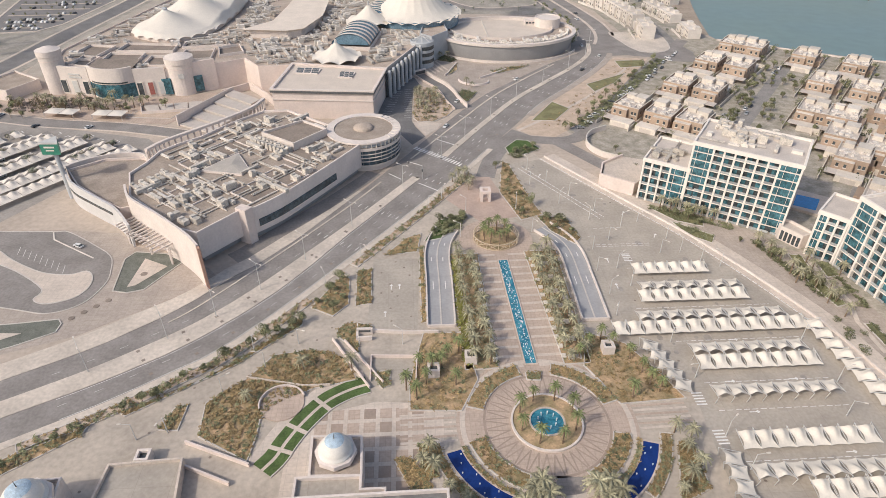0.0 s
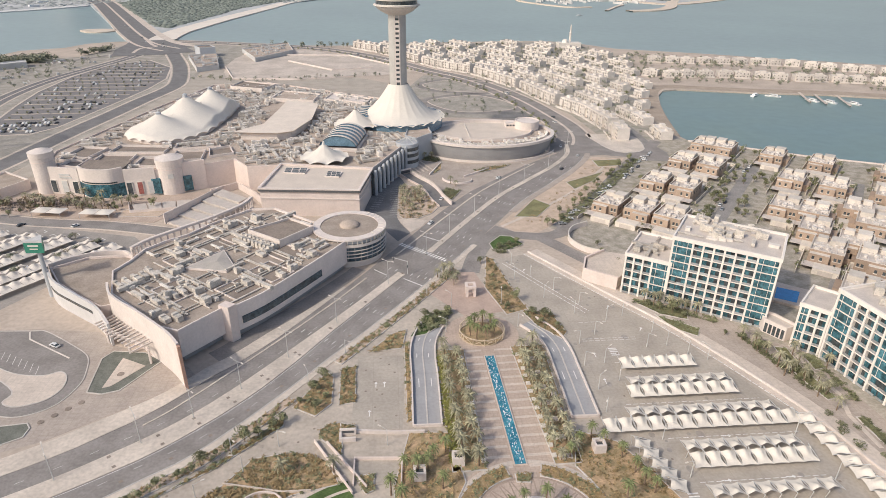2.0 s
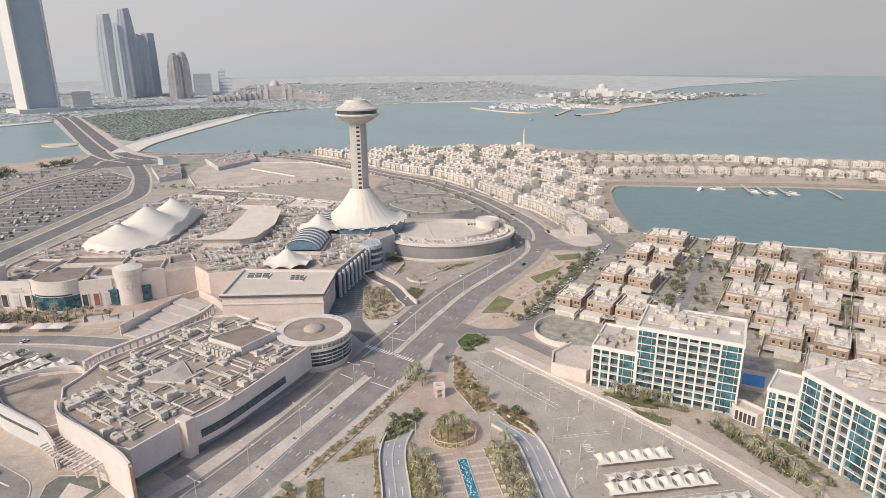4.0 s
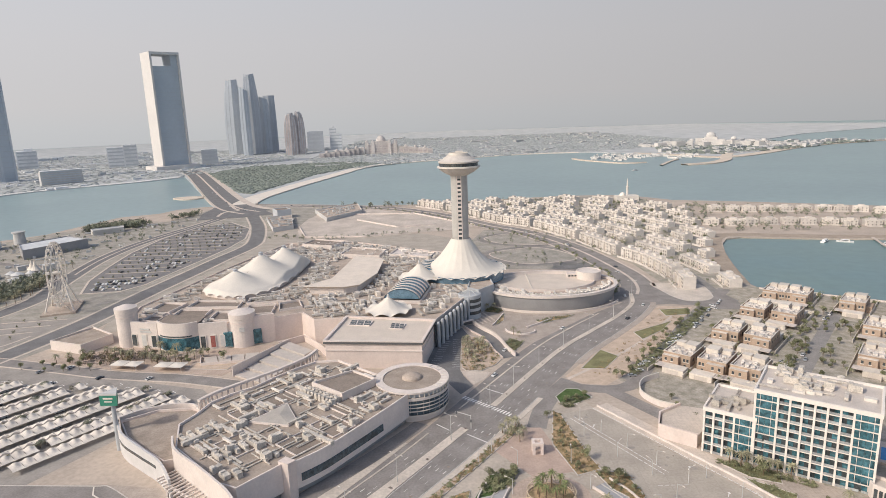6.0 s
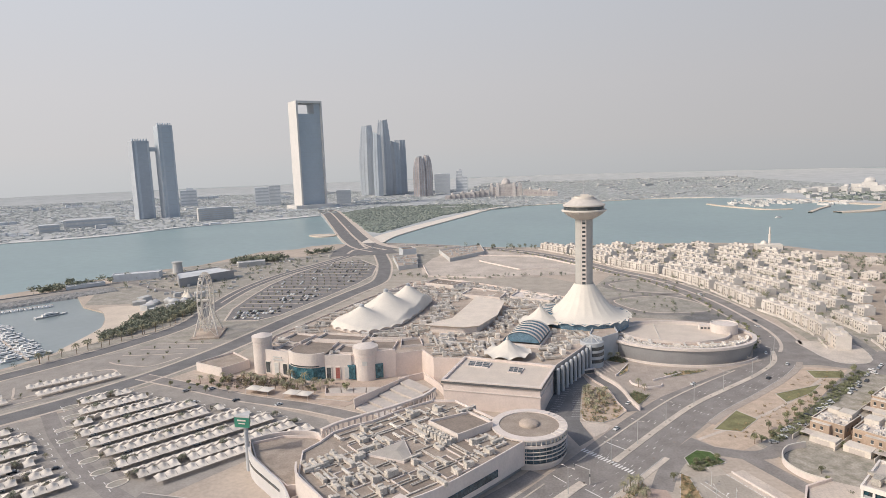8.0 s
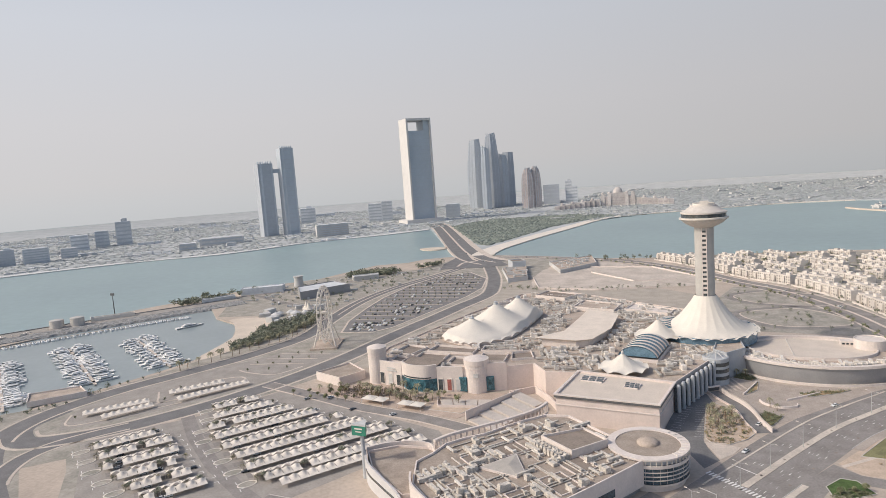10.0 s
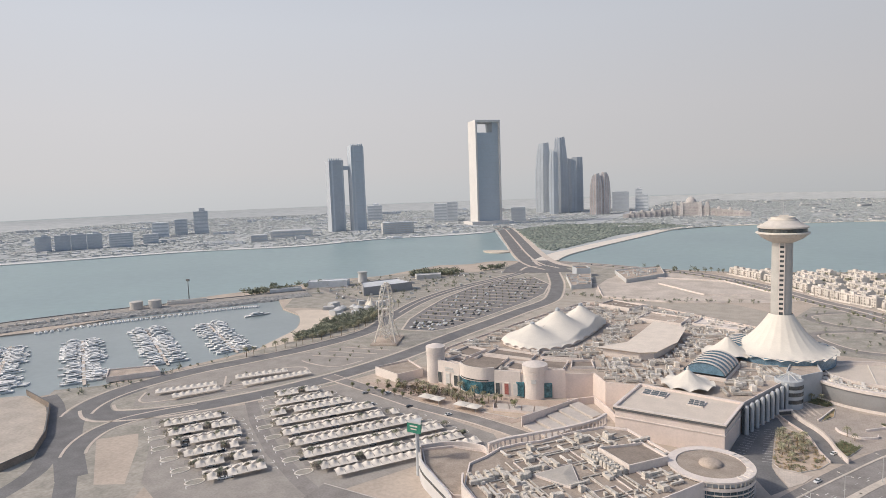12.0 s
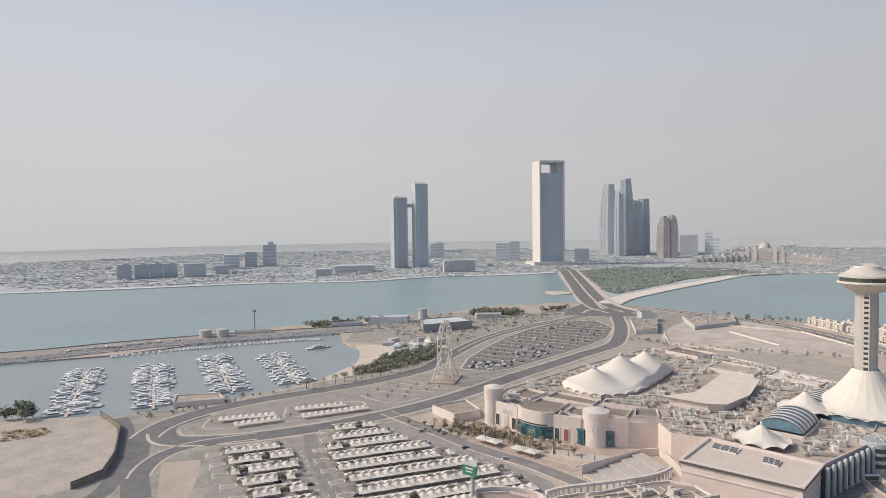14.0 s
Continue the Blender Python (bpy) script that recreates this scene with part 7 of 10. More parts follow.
# ---- villas ----
def brown_villa(label, seed):
    """A deep flat-roofed villa of two storeys in stepped blocks, with a cluttered roof, a garage before it and a garden wall."""
    r = random.Random(seed)
    m = 1 if seed % 2 else -1
    t = thing("villa", 0, 0, 0, label, "villa", "brown villas")
    part("wall", Shape().box(0, 0, 0, 15, 20, 7.4).box(-2.6 * m, -11.2, 0, 9.0, 3.0, 7.0).box(8.9 * m, 2.5, 0, 3.2, 11, 4.2), BROWN, t)
    part("parapet", Shape().wall([(-7.35, -9.85), (7.35, -9.85), (7.35, 9.85), (-7.35, 9.85)], 7.4, 8.25, 0.3, True), BROWN, t)
    part("coping", Shape().wall([(-7.35, -9.85), (7.35, -9.85), (7.35, 9.85), (-7.35, 9.85)], 8.25, 8.45, 0.5, True), VILLATRIM, t)
    part("roof", Shape().box(0, 0, 7.4, 14.3, 19.3, 0.12), ROOFPALE, t)
    part("bay_roof", Shape().box(-2.6 * m, -11.2, 7.0, 8.8, 2.8, 0.14), VILLATRIM, t)
    part("roof_room", Shape().box(3.2 * m, 4.6, 7.5, 6.4, 7.2, 3.0).box(-3.6 * m, 6.6, 7.5, 4.6, 4.4, 2.2), VILLATRIM, t)
    u = Shape()
    for _ in range(16):
        u.box(r.uniform(-6, 6), r.uniform(-8.4, 1.2), 7.5, r.uniform(0.8, 2.4), r.uniform(0.8, 1.8), r.uniform(0.5, 1.5), r.choice((0, 0, 15)))
    for k in range(4):
        u.wall([(-6.2 + 3.4 * k, -8.6), (-6.2 + 3.4 * k, r.uniform(-4, 1))], 7.5, 8.0 + 0.3 * (k % 2), 0.3)
    tagged(part("roof_plant", u, ROOFBITS, t), kind="stuff")
    part("garage", Shape().box(2.0 * m, -16.8, 0, 11.5, 7.4, 3.1), VILLATRIM, t)
    part("annex", Shape().box(-1.5 * m, 14.6, 0, 12, 8.6, 3.4).box(4.0 * m, 16.0, 3.4, 4, 4, 1.6), VILLATRIM, t)
    part("garage_door", Shape().box(2.0 * m, -20.55, 0.1, 6.5, 0.2, 2.3), ROOFPALE, t)
    part("carport", Shape().box(-6.2 * m, -15.6, 2.5, 5.6, 6.0, 0.3), ROOFPALE, t)
    for x, y, z in ((-5.0 * m, -12.7, 4.3), (-1.6 * m, -12.7, 4.3), (4.2 * m, -10.0, 4.4), (6.0 * m, -10.0, 4.4), (4.6 * m, -10.0, 1.0)):
        part("window", Shape().box(x, y, z, 1.15, 0.24, 1.6), DARKGLASS, t)
        part("window_sill", Shape().box(x, y - 0.04, z - 0.45, 1.7, 0.3, 0.42), VILLATRIM, t)
    for y in (-6, -1, 5):
        part("window", Shape().box(7.5, y, 4.3, 0.24, 1.2, 1.6), DARKGLASS, t)
    part("garden_wall", Shape().wall([(-10.2, -24), (-10.2, 24), (10.6, 24), (10.6, -12)], 0, 2.1, 0.35), VILLATRIM, t)
    return t


ROOFBITS = M("pale_roof_clutter", (0.66, 0.61, 0.56), 0.8, 0.12, 2, 0.5)
VILLAWHITE = M("dusty_white_render", (0.635, 0.583, 0.53), 0.8, 0.06, 5, 0.6, each=0.10)


VILLAPANE = M("brownish_villa_panes", (0.19, 0.17, 0.155), 0.3, 0.2, 3, 0.6, 0.0, spec=0.5)


def white_villa(label, seed, w=12.0, storeys=2):
    r = random.Random(seed)
    t = thing("white_villa", 0, 0, 0, label, "villa", "white villas")
    h = 3.0 * storeys
    s = Shape().box(0, 0, 0, w, 10, h).box(-w * 0.22, -5.8, 0, w * 0.36, 2.0, h - 1.2)
    s.wall([(-w / 2 + 0.2, -4.8), (w / 2 - 0.2, -4.8), (w / 2 - 0.2, 4.8), (-w / 2 + 0.2, 4.8)], h, h + 0.8, 0.35, True)
    s.wall([(-w / 2, -10), (w / 2, -10)], 0, 1.8, 0.3)
    s.box(r.uniform(-2, 2), 2.4, h, w * 0.42, 3.8, 2.2)
    part("wall", s, VILLAWHITE, t)
    n, g = 4, Shape()
    for k in range(storeys):
        for i in range(n):
            x = -w / 2 + (i + 0.5) * w / n
            y = -6.84 if x < -w * 0.05 and x > -w * 0.4 and k == 0 else -5.04
            g.box(x, y, 0.9 + 3.0 * k, 1.15, 0.12, 1.5)
    tagged(part("glazing", g, VILLAPANE, t), kind="stuff")
    return t


def split_rows(protos, poses):
    for k, p in enumerate(protos):
        mine = poses[k::len(protos)]
        if mine:
            in_rows(p, mine)


BV = []
ALONG, ACROSS = Vector((0.62, 0.785)), Vector((0.785, -0.62))
VILLATRIM = M("cream_villa_trim", (0.63, 0.57, 0.50), 0.85, 0.07, 4, 0.6, each=0.12)


def villa_spot(s, c):
    p = ALONG * s + ACROSS * c
    return (p.x, p.y)


GRID = {330: (-105, -87, -70, 7, 27, 44, 76, 95, 124, 143, 172, 191), 382: (-94, -76, -19, -4, 24, 48, 76, 95, 124, 143, 172, 191), 436: (-91, -72, -22, 2, 32, 50, 78, 97, 126, 145, 174, 193),
        485: (-88, -74, -40, -9, 33, 52, 82, 101, 130, 149)}
for front, columns in GRID.items():
    for c in columns:
        q = villa_spot(front + 10.5, c)
        if not inside(q, [(95, 255), (112, 284), (150, 276), (192, 250), (205, 215), (225, 120), (160, 100), (95, 200)]):
            BV.append(pose(q[0], q[1], 0, 0, 0, -41 + rnd.uniform(-1.5, 1.5)))
for q in ((251.6, 297.4), (286.3, 328.9), (219, 238), (206, 224), (226, 288), (218, 258), (254, 355), (236, 270), (268, 312), (246, 250), (262, 278), (282, 300), (298, 318)):
    if all((m.translation - Vector((*q, 0))).length > 18.5 for m in BV):
        BV.append(pose(*q, 0, 0, 0, -41 + rnd.uniform(-1.5, 1.5)))
VILLA_SPOTS = [(m.translation.x, m.translation.y) for m in BV]
split_rows([brown_villa("brown rendered villa with cream roof rooms and parapets", s) for s in (1, 2, 3)], BV)
setting("ground_villas", Shape().prism([villa_spot(300, -130), villa_spot(516, -130), villa_spot(560, 200), villa_spot(420, 320), villa_spot(150, 250), villa_spot(215, 40), villa_spot(262, -40)], 0.0, 0.012), M("dusty_villa_yards", (0.39, 0.345, 0.295), 0.95, 0.16, 5, 1.0, tint=(0.28, 0.26, 0.205)), "dusty yards and drives between the brown villas")
VASPH = M("villa_lane_asphalt", (0.28, 0.262, 0.245), 0.9, 0.12, 8, 1.0)
for i, c in enumerate((-124, -49, 15, 64, 111)):
    setting("road_villas", Shape().wall([villa_spot(300, c), villa_spot(480, c)], 0.02, 0.05, 8.0), VASPH, "narrow asphalt lane between the villas", "road")
WV = []


def villa_line(pts, pitch, run_of, space, storey_z=0.0):
    """Houses joined in short terraces along a line, with a space after each terrace."""
    line = smooth(pts, 12)
    run, nxt, k = 0.0, pitch / 2, 0
    size = rnd.choice(run_of)
    for i in range(len(line) - 1):
        a, b = Vector(line[i]), Vector(line[i + 1])
        ln = (b - a).length
        while run + ln > nxt:
            p = a + (b - a) * ((nxt - run) / ln)
            d = (b - a) / ln
            back = rnd.choice((0.0, 0.0, 0.7))
            ang = math.degrees(math.atan2(d.y, d.x))
            WV.append(pose(p.x - d.y * back, p.y + d.x * back, storey_z, 0, 0, ang))
            nxt += pitch
            k += 1
            if k >= size:
                k, size = 0, rnd.choice(run_of)
                nxt += space
        run += ln


FRONTLINE = smooth([(-70, 985), (-20, 930), (25, 862), (62, 800), (103, 752), (138, 672), (157, 606), (174, 560), (181, 515), (180, 480)], 6)
VILLAZONE = [(-60, 1000), (-25, 925), (20, 855), (58, 792), (98, 745), (132, 668), (150, 600), (166, 556), (174, 470), (228, 476), (226, 500), (243, 565), (258, 625), (282, 672), (292, 740), (320, 850), (300, 955), (250, 985), (120, 1000)]
villa_line(beside(FRONTLINE, -6)[::6], 12.4, (6, 7, 7), 9)
WV[:] = [m for m in WV if inside(m.translation, VILLAZONE)]
TERRACE = len(WV)
for off, runs in ((-42, (2, 3, 4)), (-70, (5, 6)), (-104, (2, 3, 4)), (-134, (5, 6)), (-168, (2, 3)), (-200, (4, 5)), (-232, (1, 2, 3))):
    villa_line(beside(FRONTLINE, off)[::6], 12.2, runs, 20)
WV[TERRACE:] = [m for m in WV[TERRACE:] if inside(m.translation, VILLAZONE) ]
DETACHED = len(WV)
villa_line([(306, 748), (330, 734), (380, 732), (430, 722), (470, 705), (530, 692), (600, 655), (700, 600)], 19, (1, 2, 1), 4)
villa_line([(345, 838), (400, 824), (450, 817), (520, 800), (560, 768), (640, 728), (720, 690)], 19, (1, 1, 2), 4)
split_rows([white_villa("white three-storey terrace house with a flat roof", 1, 12.4, 3), white_villa("white terrace house with a roof room", 4, 12.4, 3)], WV[:TERRACE])
split_rows([white_villa("white two-storey villa with a flat roof", 1, 12.2), white_villa("white villa with a roof room and bay", 2, 12.2), white_villa("white villa with a walled yard", 3, 12.2)], WV[TERRACE:DETACHED])
split_rows([white_villa("wide white shore villa with a flat roof", 5, 17.5), white_villa("wide white shore villa with a roof room", 6, 16.5)], WV[DETACHED:])
BEACH_LAG = smooth([(229, 486), (240, 535), (254, 587), (270, 636), (288, 668), (312, 676), (388, 654), (464, 639), (520, 621), (640, 572)], 5)
setting("lagoon_beach", ribbon(BEACH_LAG, -9, 9, 0.03, -2.0), M("brown_lagoon_sand", (0.37, 0.305, 0.245), 0.95, 0.1, 10, 2), "sandy beach round the lagoon", "beach")
setting("lagoon_wall", Shape().wall([(238, 470), (272, 450), (308, 426), (363, 399), (480, 343)], -2, 1.0, 0.8), CREAM, "pale sea wall behind the villas", "wall")
mosque = thing("mosque", 270, 956, 0, "small white mosque with a slender minaret", "mosque")
part("hall", Shape().box(0, 0, 0, 34, 16, 8), WHITE, mosque)
part("dome", Shape().turned(-6, 0, [(4.5, 8), (4.3, 10), (3, 12), (0.1, 13)], 16), WHITE, mosque)
part("minaret", Shape().turned(3, 6, [(1.9, 0), (1.6, 20), (2.4, 20.4), (2.4, 21.3), (1.2, 21.5), (1.2, 28), (0.1, 33.5)], 12), WHITE, mosque)

for q, z, n in (([(118, 231), (149, 209.5), (166, 234), (136, 255)], 31.72, 26), ([(103, 241), (116, 232), (128, 249), (115, 258)], 19.32, 10), ([(166, 184), (175, 134), (203, 139), (194, 190)], 29.72, 34)):
    clutter("hotel_roof_plant", grown(q, -3), n, -35, z, [], "pale plant boxes, pipes and cowls on the hotel roof", GREYDUCT)

VILLAGROUND = [(-60, 990), (-20, 925), (25, 856), (62, 793), (100, 748), (134, 668), (152, 600), (166, 560), (172, 474), (236, 472), (232, 498), (246, 562), (266, 622), (288, 664), (296, 740), (318, 850), (300, 960), (250, 1015), (120, 1005), (-20, 985)]
setting("ground_white_villas", Shape().prism(VILLAGROUND, 0.0, 0.017), M("dusty_villa_streets", (0.37, 0.33, 0.285), 0.95, 0.14, 9, 1.5, tint=(0.28, 0.265, 0.215)), "dusty streets and yards among the white villas")
setting("road_villa_lane", ribbon(smooth([(206, 440), (202, 462), (203, 490), (203, 515), (201, 545), (200, 585), (203, 620), (214, 660)], 6), -3.6, 3.6, 0.04), VASPH, "dark lane behind the white terrace", "road")
for off in (-55, -88, -119, -151, -184):
    setting("road_white_villas", ribbon([p for p in beside(FRONTLINE, off) if inside(p, VILLAZONE)], -3.2, 3.2, 0.035), VASPH, "asphalt lane among white villas", "road")

for off in (-32, -62, -96, -126, -160, -192, -218):
    lane = [p for p in beside(FRONTLINE, off) if inside(p, VILLAZONE)]
    if len(lane) > 4:
        thicket("villa_street_trees", beside(lane, -1.5) + beside(lane, 1.5)[::-1], 16, 2.4, 4.6, LEAF, "dusty trees along the gardens of white villas", 60)

# ---- far towers over the water ----
def gate_tower():
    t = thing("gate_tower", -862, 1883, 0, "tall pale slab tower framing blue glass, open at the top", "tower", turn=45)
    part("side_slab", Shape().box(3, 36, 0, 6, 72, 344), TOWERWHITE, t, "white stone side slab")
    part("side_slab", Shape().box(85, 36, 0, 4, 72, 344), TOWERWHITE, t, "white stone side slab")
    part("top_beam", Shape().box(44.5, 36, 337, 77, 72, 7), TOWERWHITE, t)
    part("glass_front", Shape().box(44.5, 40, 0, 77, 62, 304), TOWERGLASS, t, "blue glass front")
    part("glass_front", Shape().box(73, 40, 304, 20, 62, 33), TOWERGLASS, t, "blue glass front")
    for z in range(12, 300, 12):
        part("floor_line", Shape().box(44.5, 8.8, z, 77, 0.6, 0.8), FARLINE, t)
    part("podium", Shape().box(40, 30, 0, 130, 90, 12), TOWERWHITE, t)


# Distance haze is mixed into these base tones, lifting darks and flattening contrast.
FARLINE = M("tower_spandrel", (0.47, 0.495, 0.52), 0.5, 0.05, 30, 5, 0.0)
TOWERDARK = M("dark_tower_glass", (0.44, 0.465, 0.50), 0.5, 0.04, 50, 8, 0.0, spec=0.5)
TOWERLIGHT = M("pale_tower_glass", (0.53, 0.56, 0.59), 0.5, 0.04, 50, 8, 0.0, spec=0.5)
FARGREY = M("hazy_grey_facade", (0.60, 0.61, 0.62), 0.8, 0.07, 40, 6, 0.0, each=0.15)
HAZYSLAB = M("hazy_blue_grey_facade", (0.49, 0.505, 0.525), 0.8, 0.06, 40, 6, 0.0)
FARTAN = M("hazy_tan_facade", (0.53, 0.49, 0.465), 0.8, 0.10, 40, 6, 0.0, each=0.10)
# Pale tone puts haze into facades that the sun hardly reaches.
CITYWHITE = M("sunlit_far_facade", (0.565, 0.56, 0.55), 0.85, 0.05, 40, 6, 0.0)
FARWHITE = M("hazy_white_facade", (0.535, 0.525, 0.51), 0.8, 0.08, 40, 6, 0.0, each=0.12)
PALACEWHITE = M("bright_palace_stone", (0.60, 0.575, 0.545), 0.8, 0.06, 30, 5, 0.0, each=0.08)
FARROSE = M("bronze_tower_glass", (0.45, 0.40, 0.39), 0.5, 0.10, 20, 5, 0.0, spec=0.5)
gate_tower()


def sail(name, az, dist, w, depth, h, lean, bow, label, glass, turn=0.0, fins=3, slant=0.0, cap=0.10, power=3):
    """A tower whose sides bow outwards and taper to a slanted crown."""
    x, y = dist * math.sin(radians(az)), dist * math.cos(radians(az))
    t = thing(name, x, y, 0, label, "tower", turn=-az + turn)
    n = 14

    def ring(u, k=1.0):
        half_w = w / 2 * (1 + bow * math.sin(math.pi * min(1, u * 0.9 + 0.1)) - 0.30 * bow * u - cap * u ** power)
        c = lean * u * u * w
        return c - half_w * k, c + half_w * k

    s = Shape()
    for k in range(n + 1):
        u = k / n
        a, b = ring(u)
        za, zb = h * u, h * u
        if k == n:
            za, zb = h * (1 + min(0, slant)), h * (1 - max(0, slant))
        s.v += [(a, -depth * 0.35, za), ((a + b) / 2, -depth / 2, (za + zb) / 2), (b, -depth * 0.35, zb), (b, depth / 2, zb), (a, depth / 2, za)]
    for k in range(n):
        for i in range(5):
            j = (i + 1) % 5
            s.f.append((k * 5 + i, k * 5 + j, (k + 1) * 5 + j, (k + 1) * 5 + i))
    s.f.append(tuple(n * 5 + i for i in range(5)))
    part("glass_shell", s, glass, t)
    for f in range(fins):
        q = (f + 0.5) / fins * 2 - 1
        e = Shape()
        for k in range(n):
            u0, u1 = k / n, (k + 1) / n
            a0, b0 = ring(u0)
            a1, b1 = ring(u1)
            x0, x1 = (a0 + b0) / 2 + q * (b0 - a0) / 2, (a1 + b1) / 2 + q * (b1 - a1) / 2
            y0 = -depth * (0.5 - 0.15 * abs(q)) - 0.9
            e.add([(x0 - 0.9, y0, h * u0), (x0 + 0.9, y0, h * u0), (x1 + 0.9, y0, h * u1 * 0.995), (x1 - 0.9, y0, h * u1 * 0.995)], [(0, 1, 2, 3)])
        part("edge_fin", e, FARLINE if glass is not TOWERDARK else TOWERGLASS, t)
    return t


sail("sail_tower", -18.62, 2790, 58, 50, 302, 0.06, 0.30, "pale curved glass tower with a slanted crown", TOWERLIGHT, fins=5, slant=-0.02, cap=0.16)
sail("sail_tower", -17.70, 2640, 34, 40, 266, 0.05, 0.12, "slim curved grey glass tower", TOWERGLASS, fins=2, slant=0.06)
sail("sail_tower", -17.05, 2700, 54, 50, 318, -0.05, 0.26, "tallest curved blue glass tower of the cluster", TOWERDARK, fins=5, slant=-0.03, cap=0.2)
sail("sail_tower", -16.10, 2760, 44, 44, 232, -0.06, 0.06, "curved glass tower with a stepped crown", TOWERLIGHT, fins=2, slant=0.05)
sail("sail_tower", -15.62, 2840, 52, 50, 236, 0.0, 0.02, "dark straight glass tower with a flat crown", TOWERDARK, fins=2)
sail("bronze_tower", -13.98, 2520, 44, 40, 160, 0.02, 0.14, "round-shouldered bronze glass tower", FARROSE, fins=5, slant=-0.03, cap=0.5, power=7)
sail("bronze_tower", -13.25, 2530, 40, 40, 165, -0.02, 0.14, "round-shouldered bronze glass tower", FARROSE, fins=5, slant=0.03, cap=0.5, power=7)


def far_block(az, dist, w, d, h, material, label, floors=0, turn=0.0, name="far_building", roof=0.0):
    x, y = dist * math.sin(radians(az)), dist * math.cos(radians(az))
    t = thing(name, x, y, 0, label, "building", "far buildings", turn=-az + turn)
    part("wall", Shape().box(0, 0, 0, w, d, h), material, t)
    part("roof", Shape().box(0, 0, h, w * 0.94, d * 0.94, 0.8), FARGREY, t)
    if roof:
        part("roof_plant", Shape().box(w * 0.1, 0, h + 0.8, w * 0.4, d * 0.5, roof), FARGREY, t)
    for k in range(floors):
        z = h * (k + 0.45) / floors
        part("window_band", Shape().box(0, -d / 2 - 0.15, z, w * 0.9, 0.5, h / floors * 0.4), FARLINE, t)
    return t


def twin_towers():
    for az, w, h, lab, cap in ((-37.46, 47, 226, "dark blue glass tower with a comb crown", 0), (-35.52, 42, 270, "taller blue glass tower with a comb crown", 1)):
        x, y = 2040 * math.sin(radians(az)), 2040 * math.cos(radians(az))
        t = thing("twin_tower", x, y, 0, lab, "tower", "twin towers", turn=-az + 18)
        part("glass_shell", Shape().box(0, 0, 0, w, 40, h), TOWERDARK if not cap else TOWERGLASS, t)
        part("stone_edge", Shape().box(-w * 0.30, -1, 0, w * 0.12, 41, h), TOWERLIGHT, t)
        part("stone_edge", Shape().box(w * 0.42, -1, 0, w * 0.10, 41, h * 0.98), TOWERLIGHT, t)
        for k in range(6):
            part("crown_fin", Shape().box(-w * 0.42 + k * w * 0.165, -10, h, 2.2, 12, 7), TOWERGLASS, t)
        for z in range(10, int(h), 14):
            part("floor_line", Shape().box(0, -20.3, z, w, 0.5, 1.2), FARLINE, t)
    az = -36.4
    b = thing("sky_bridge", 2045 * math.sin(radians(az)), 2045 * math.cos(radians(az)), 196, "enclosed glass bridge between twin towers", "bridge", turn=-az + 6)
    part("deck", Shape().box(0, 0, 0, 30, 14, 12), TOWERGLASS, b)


twin_towers()
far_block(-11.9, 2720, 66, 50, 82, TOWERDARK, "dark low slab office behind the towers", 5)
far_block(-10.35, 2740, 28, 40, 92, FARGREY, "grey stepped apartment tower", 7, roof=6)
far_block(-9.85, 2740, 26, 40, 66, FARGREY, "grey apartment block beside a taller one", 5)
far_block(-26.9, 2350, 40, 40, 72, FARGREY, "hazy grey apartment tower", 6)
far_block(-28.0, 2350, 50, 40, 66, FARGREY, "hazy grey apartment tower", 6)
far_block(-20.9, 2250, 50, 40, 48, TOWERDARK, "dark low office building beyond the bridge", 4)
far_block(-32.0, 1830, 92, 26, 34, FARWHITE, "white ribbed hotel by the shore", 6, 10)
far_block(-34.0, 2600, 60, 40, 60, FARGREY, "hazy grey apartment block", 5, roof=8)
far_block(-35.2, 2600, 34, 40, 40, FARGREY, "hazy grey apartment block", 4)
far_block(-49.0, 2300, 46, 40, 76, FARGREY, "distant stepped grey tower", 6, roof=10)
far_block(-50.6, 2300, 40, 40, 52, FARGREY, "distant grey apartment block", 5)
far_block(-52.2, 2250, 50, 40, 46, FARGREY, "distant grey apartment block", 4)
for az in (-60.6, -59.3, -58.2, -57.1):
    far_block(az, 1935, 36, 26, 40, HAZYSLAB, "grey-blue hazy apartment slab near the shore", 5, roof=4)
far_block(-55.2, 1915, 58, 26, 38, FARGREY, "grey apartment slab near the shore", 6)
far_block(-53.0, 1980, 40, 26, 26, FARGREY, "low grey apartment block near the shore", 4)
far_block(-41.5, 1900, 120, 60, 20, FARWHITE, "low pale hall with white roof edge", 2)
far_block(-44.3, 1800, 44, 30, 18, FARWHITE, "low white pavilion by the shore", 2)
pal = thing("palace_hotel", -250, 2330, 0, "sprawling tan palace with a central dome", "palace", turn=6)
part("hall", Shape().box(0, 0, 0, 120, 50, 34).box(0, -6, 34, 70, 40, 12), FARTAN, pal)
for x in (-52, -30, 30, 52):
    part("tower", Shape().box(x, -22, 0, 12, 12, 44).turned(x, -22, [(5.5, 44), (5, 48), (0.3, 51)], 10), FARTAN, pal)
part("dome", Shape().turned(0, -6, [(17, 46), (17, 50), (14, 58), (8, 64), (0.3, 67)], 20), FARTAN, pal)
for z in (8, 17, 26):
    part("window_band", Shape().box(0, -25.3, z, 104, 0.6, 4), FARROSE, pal)
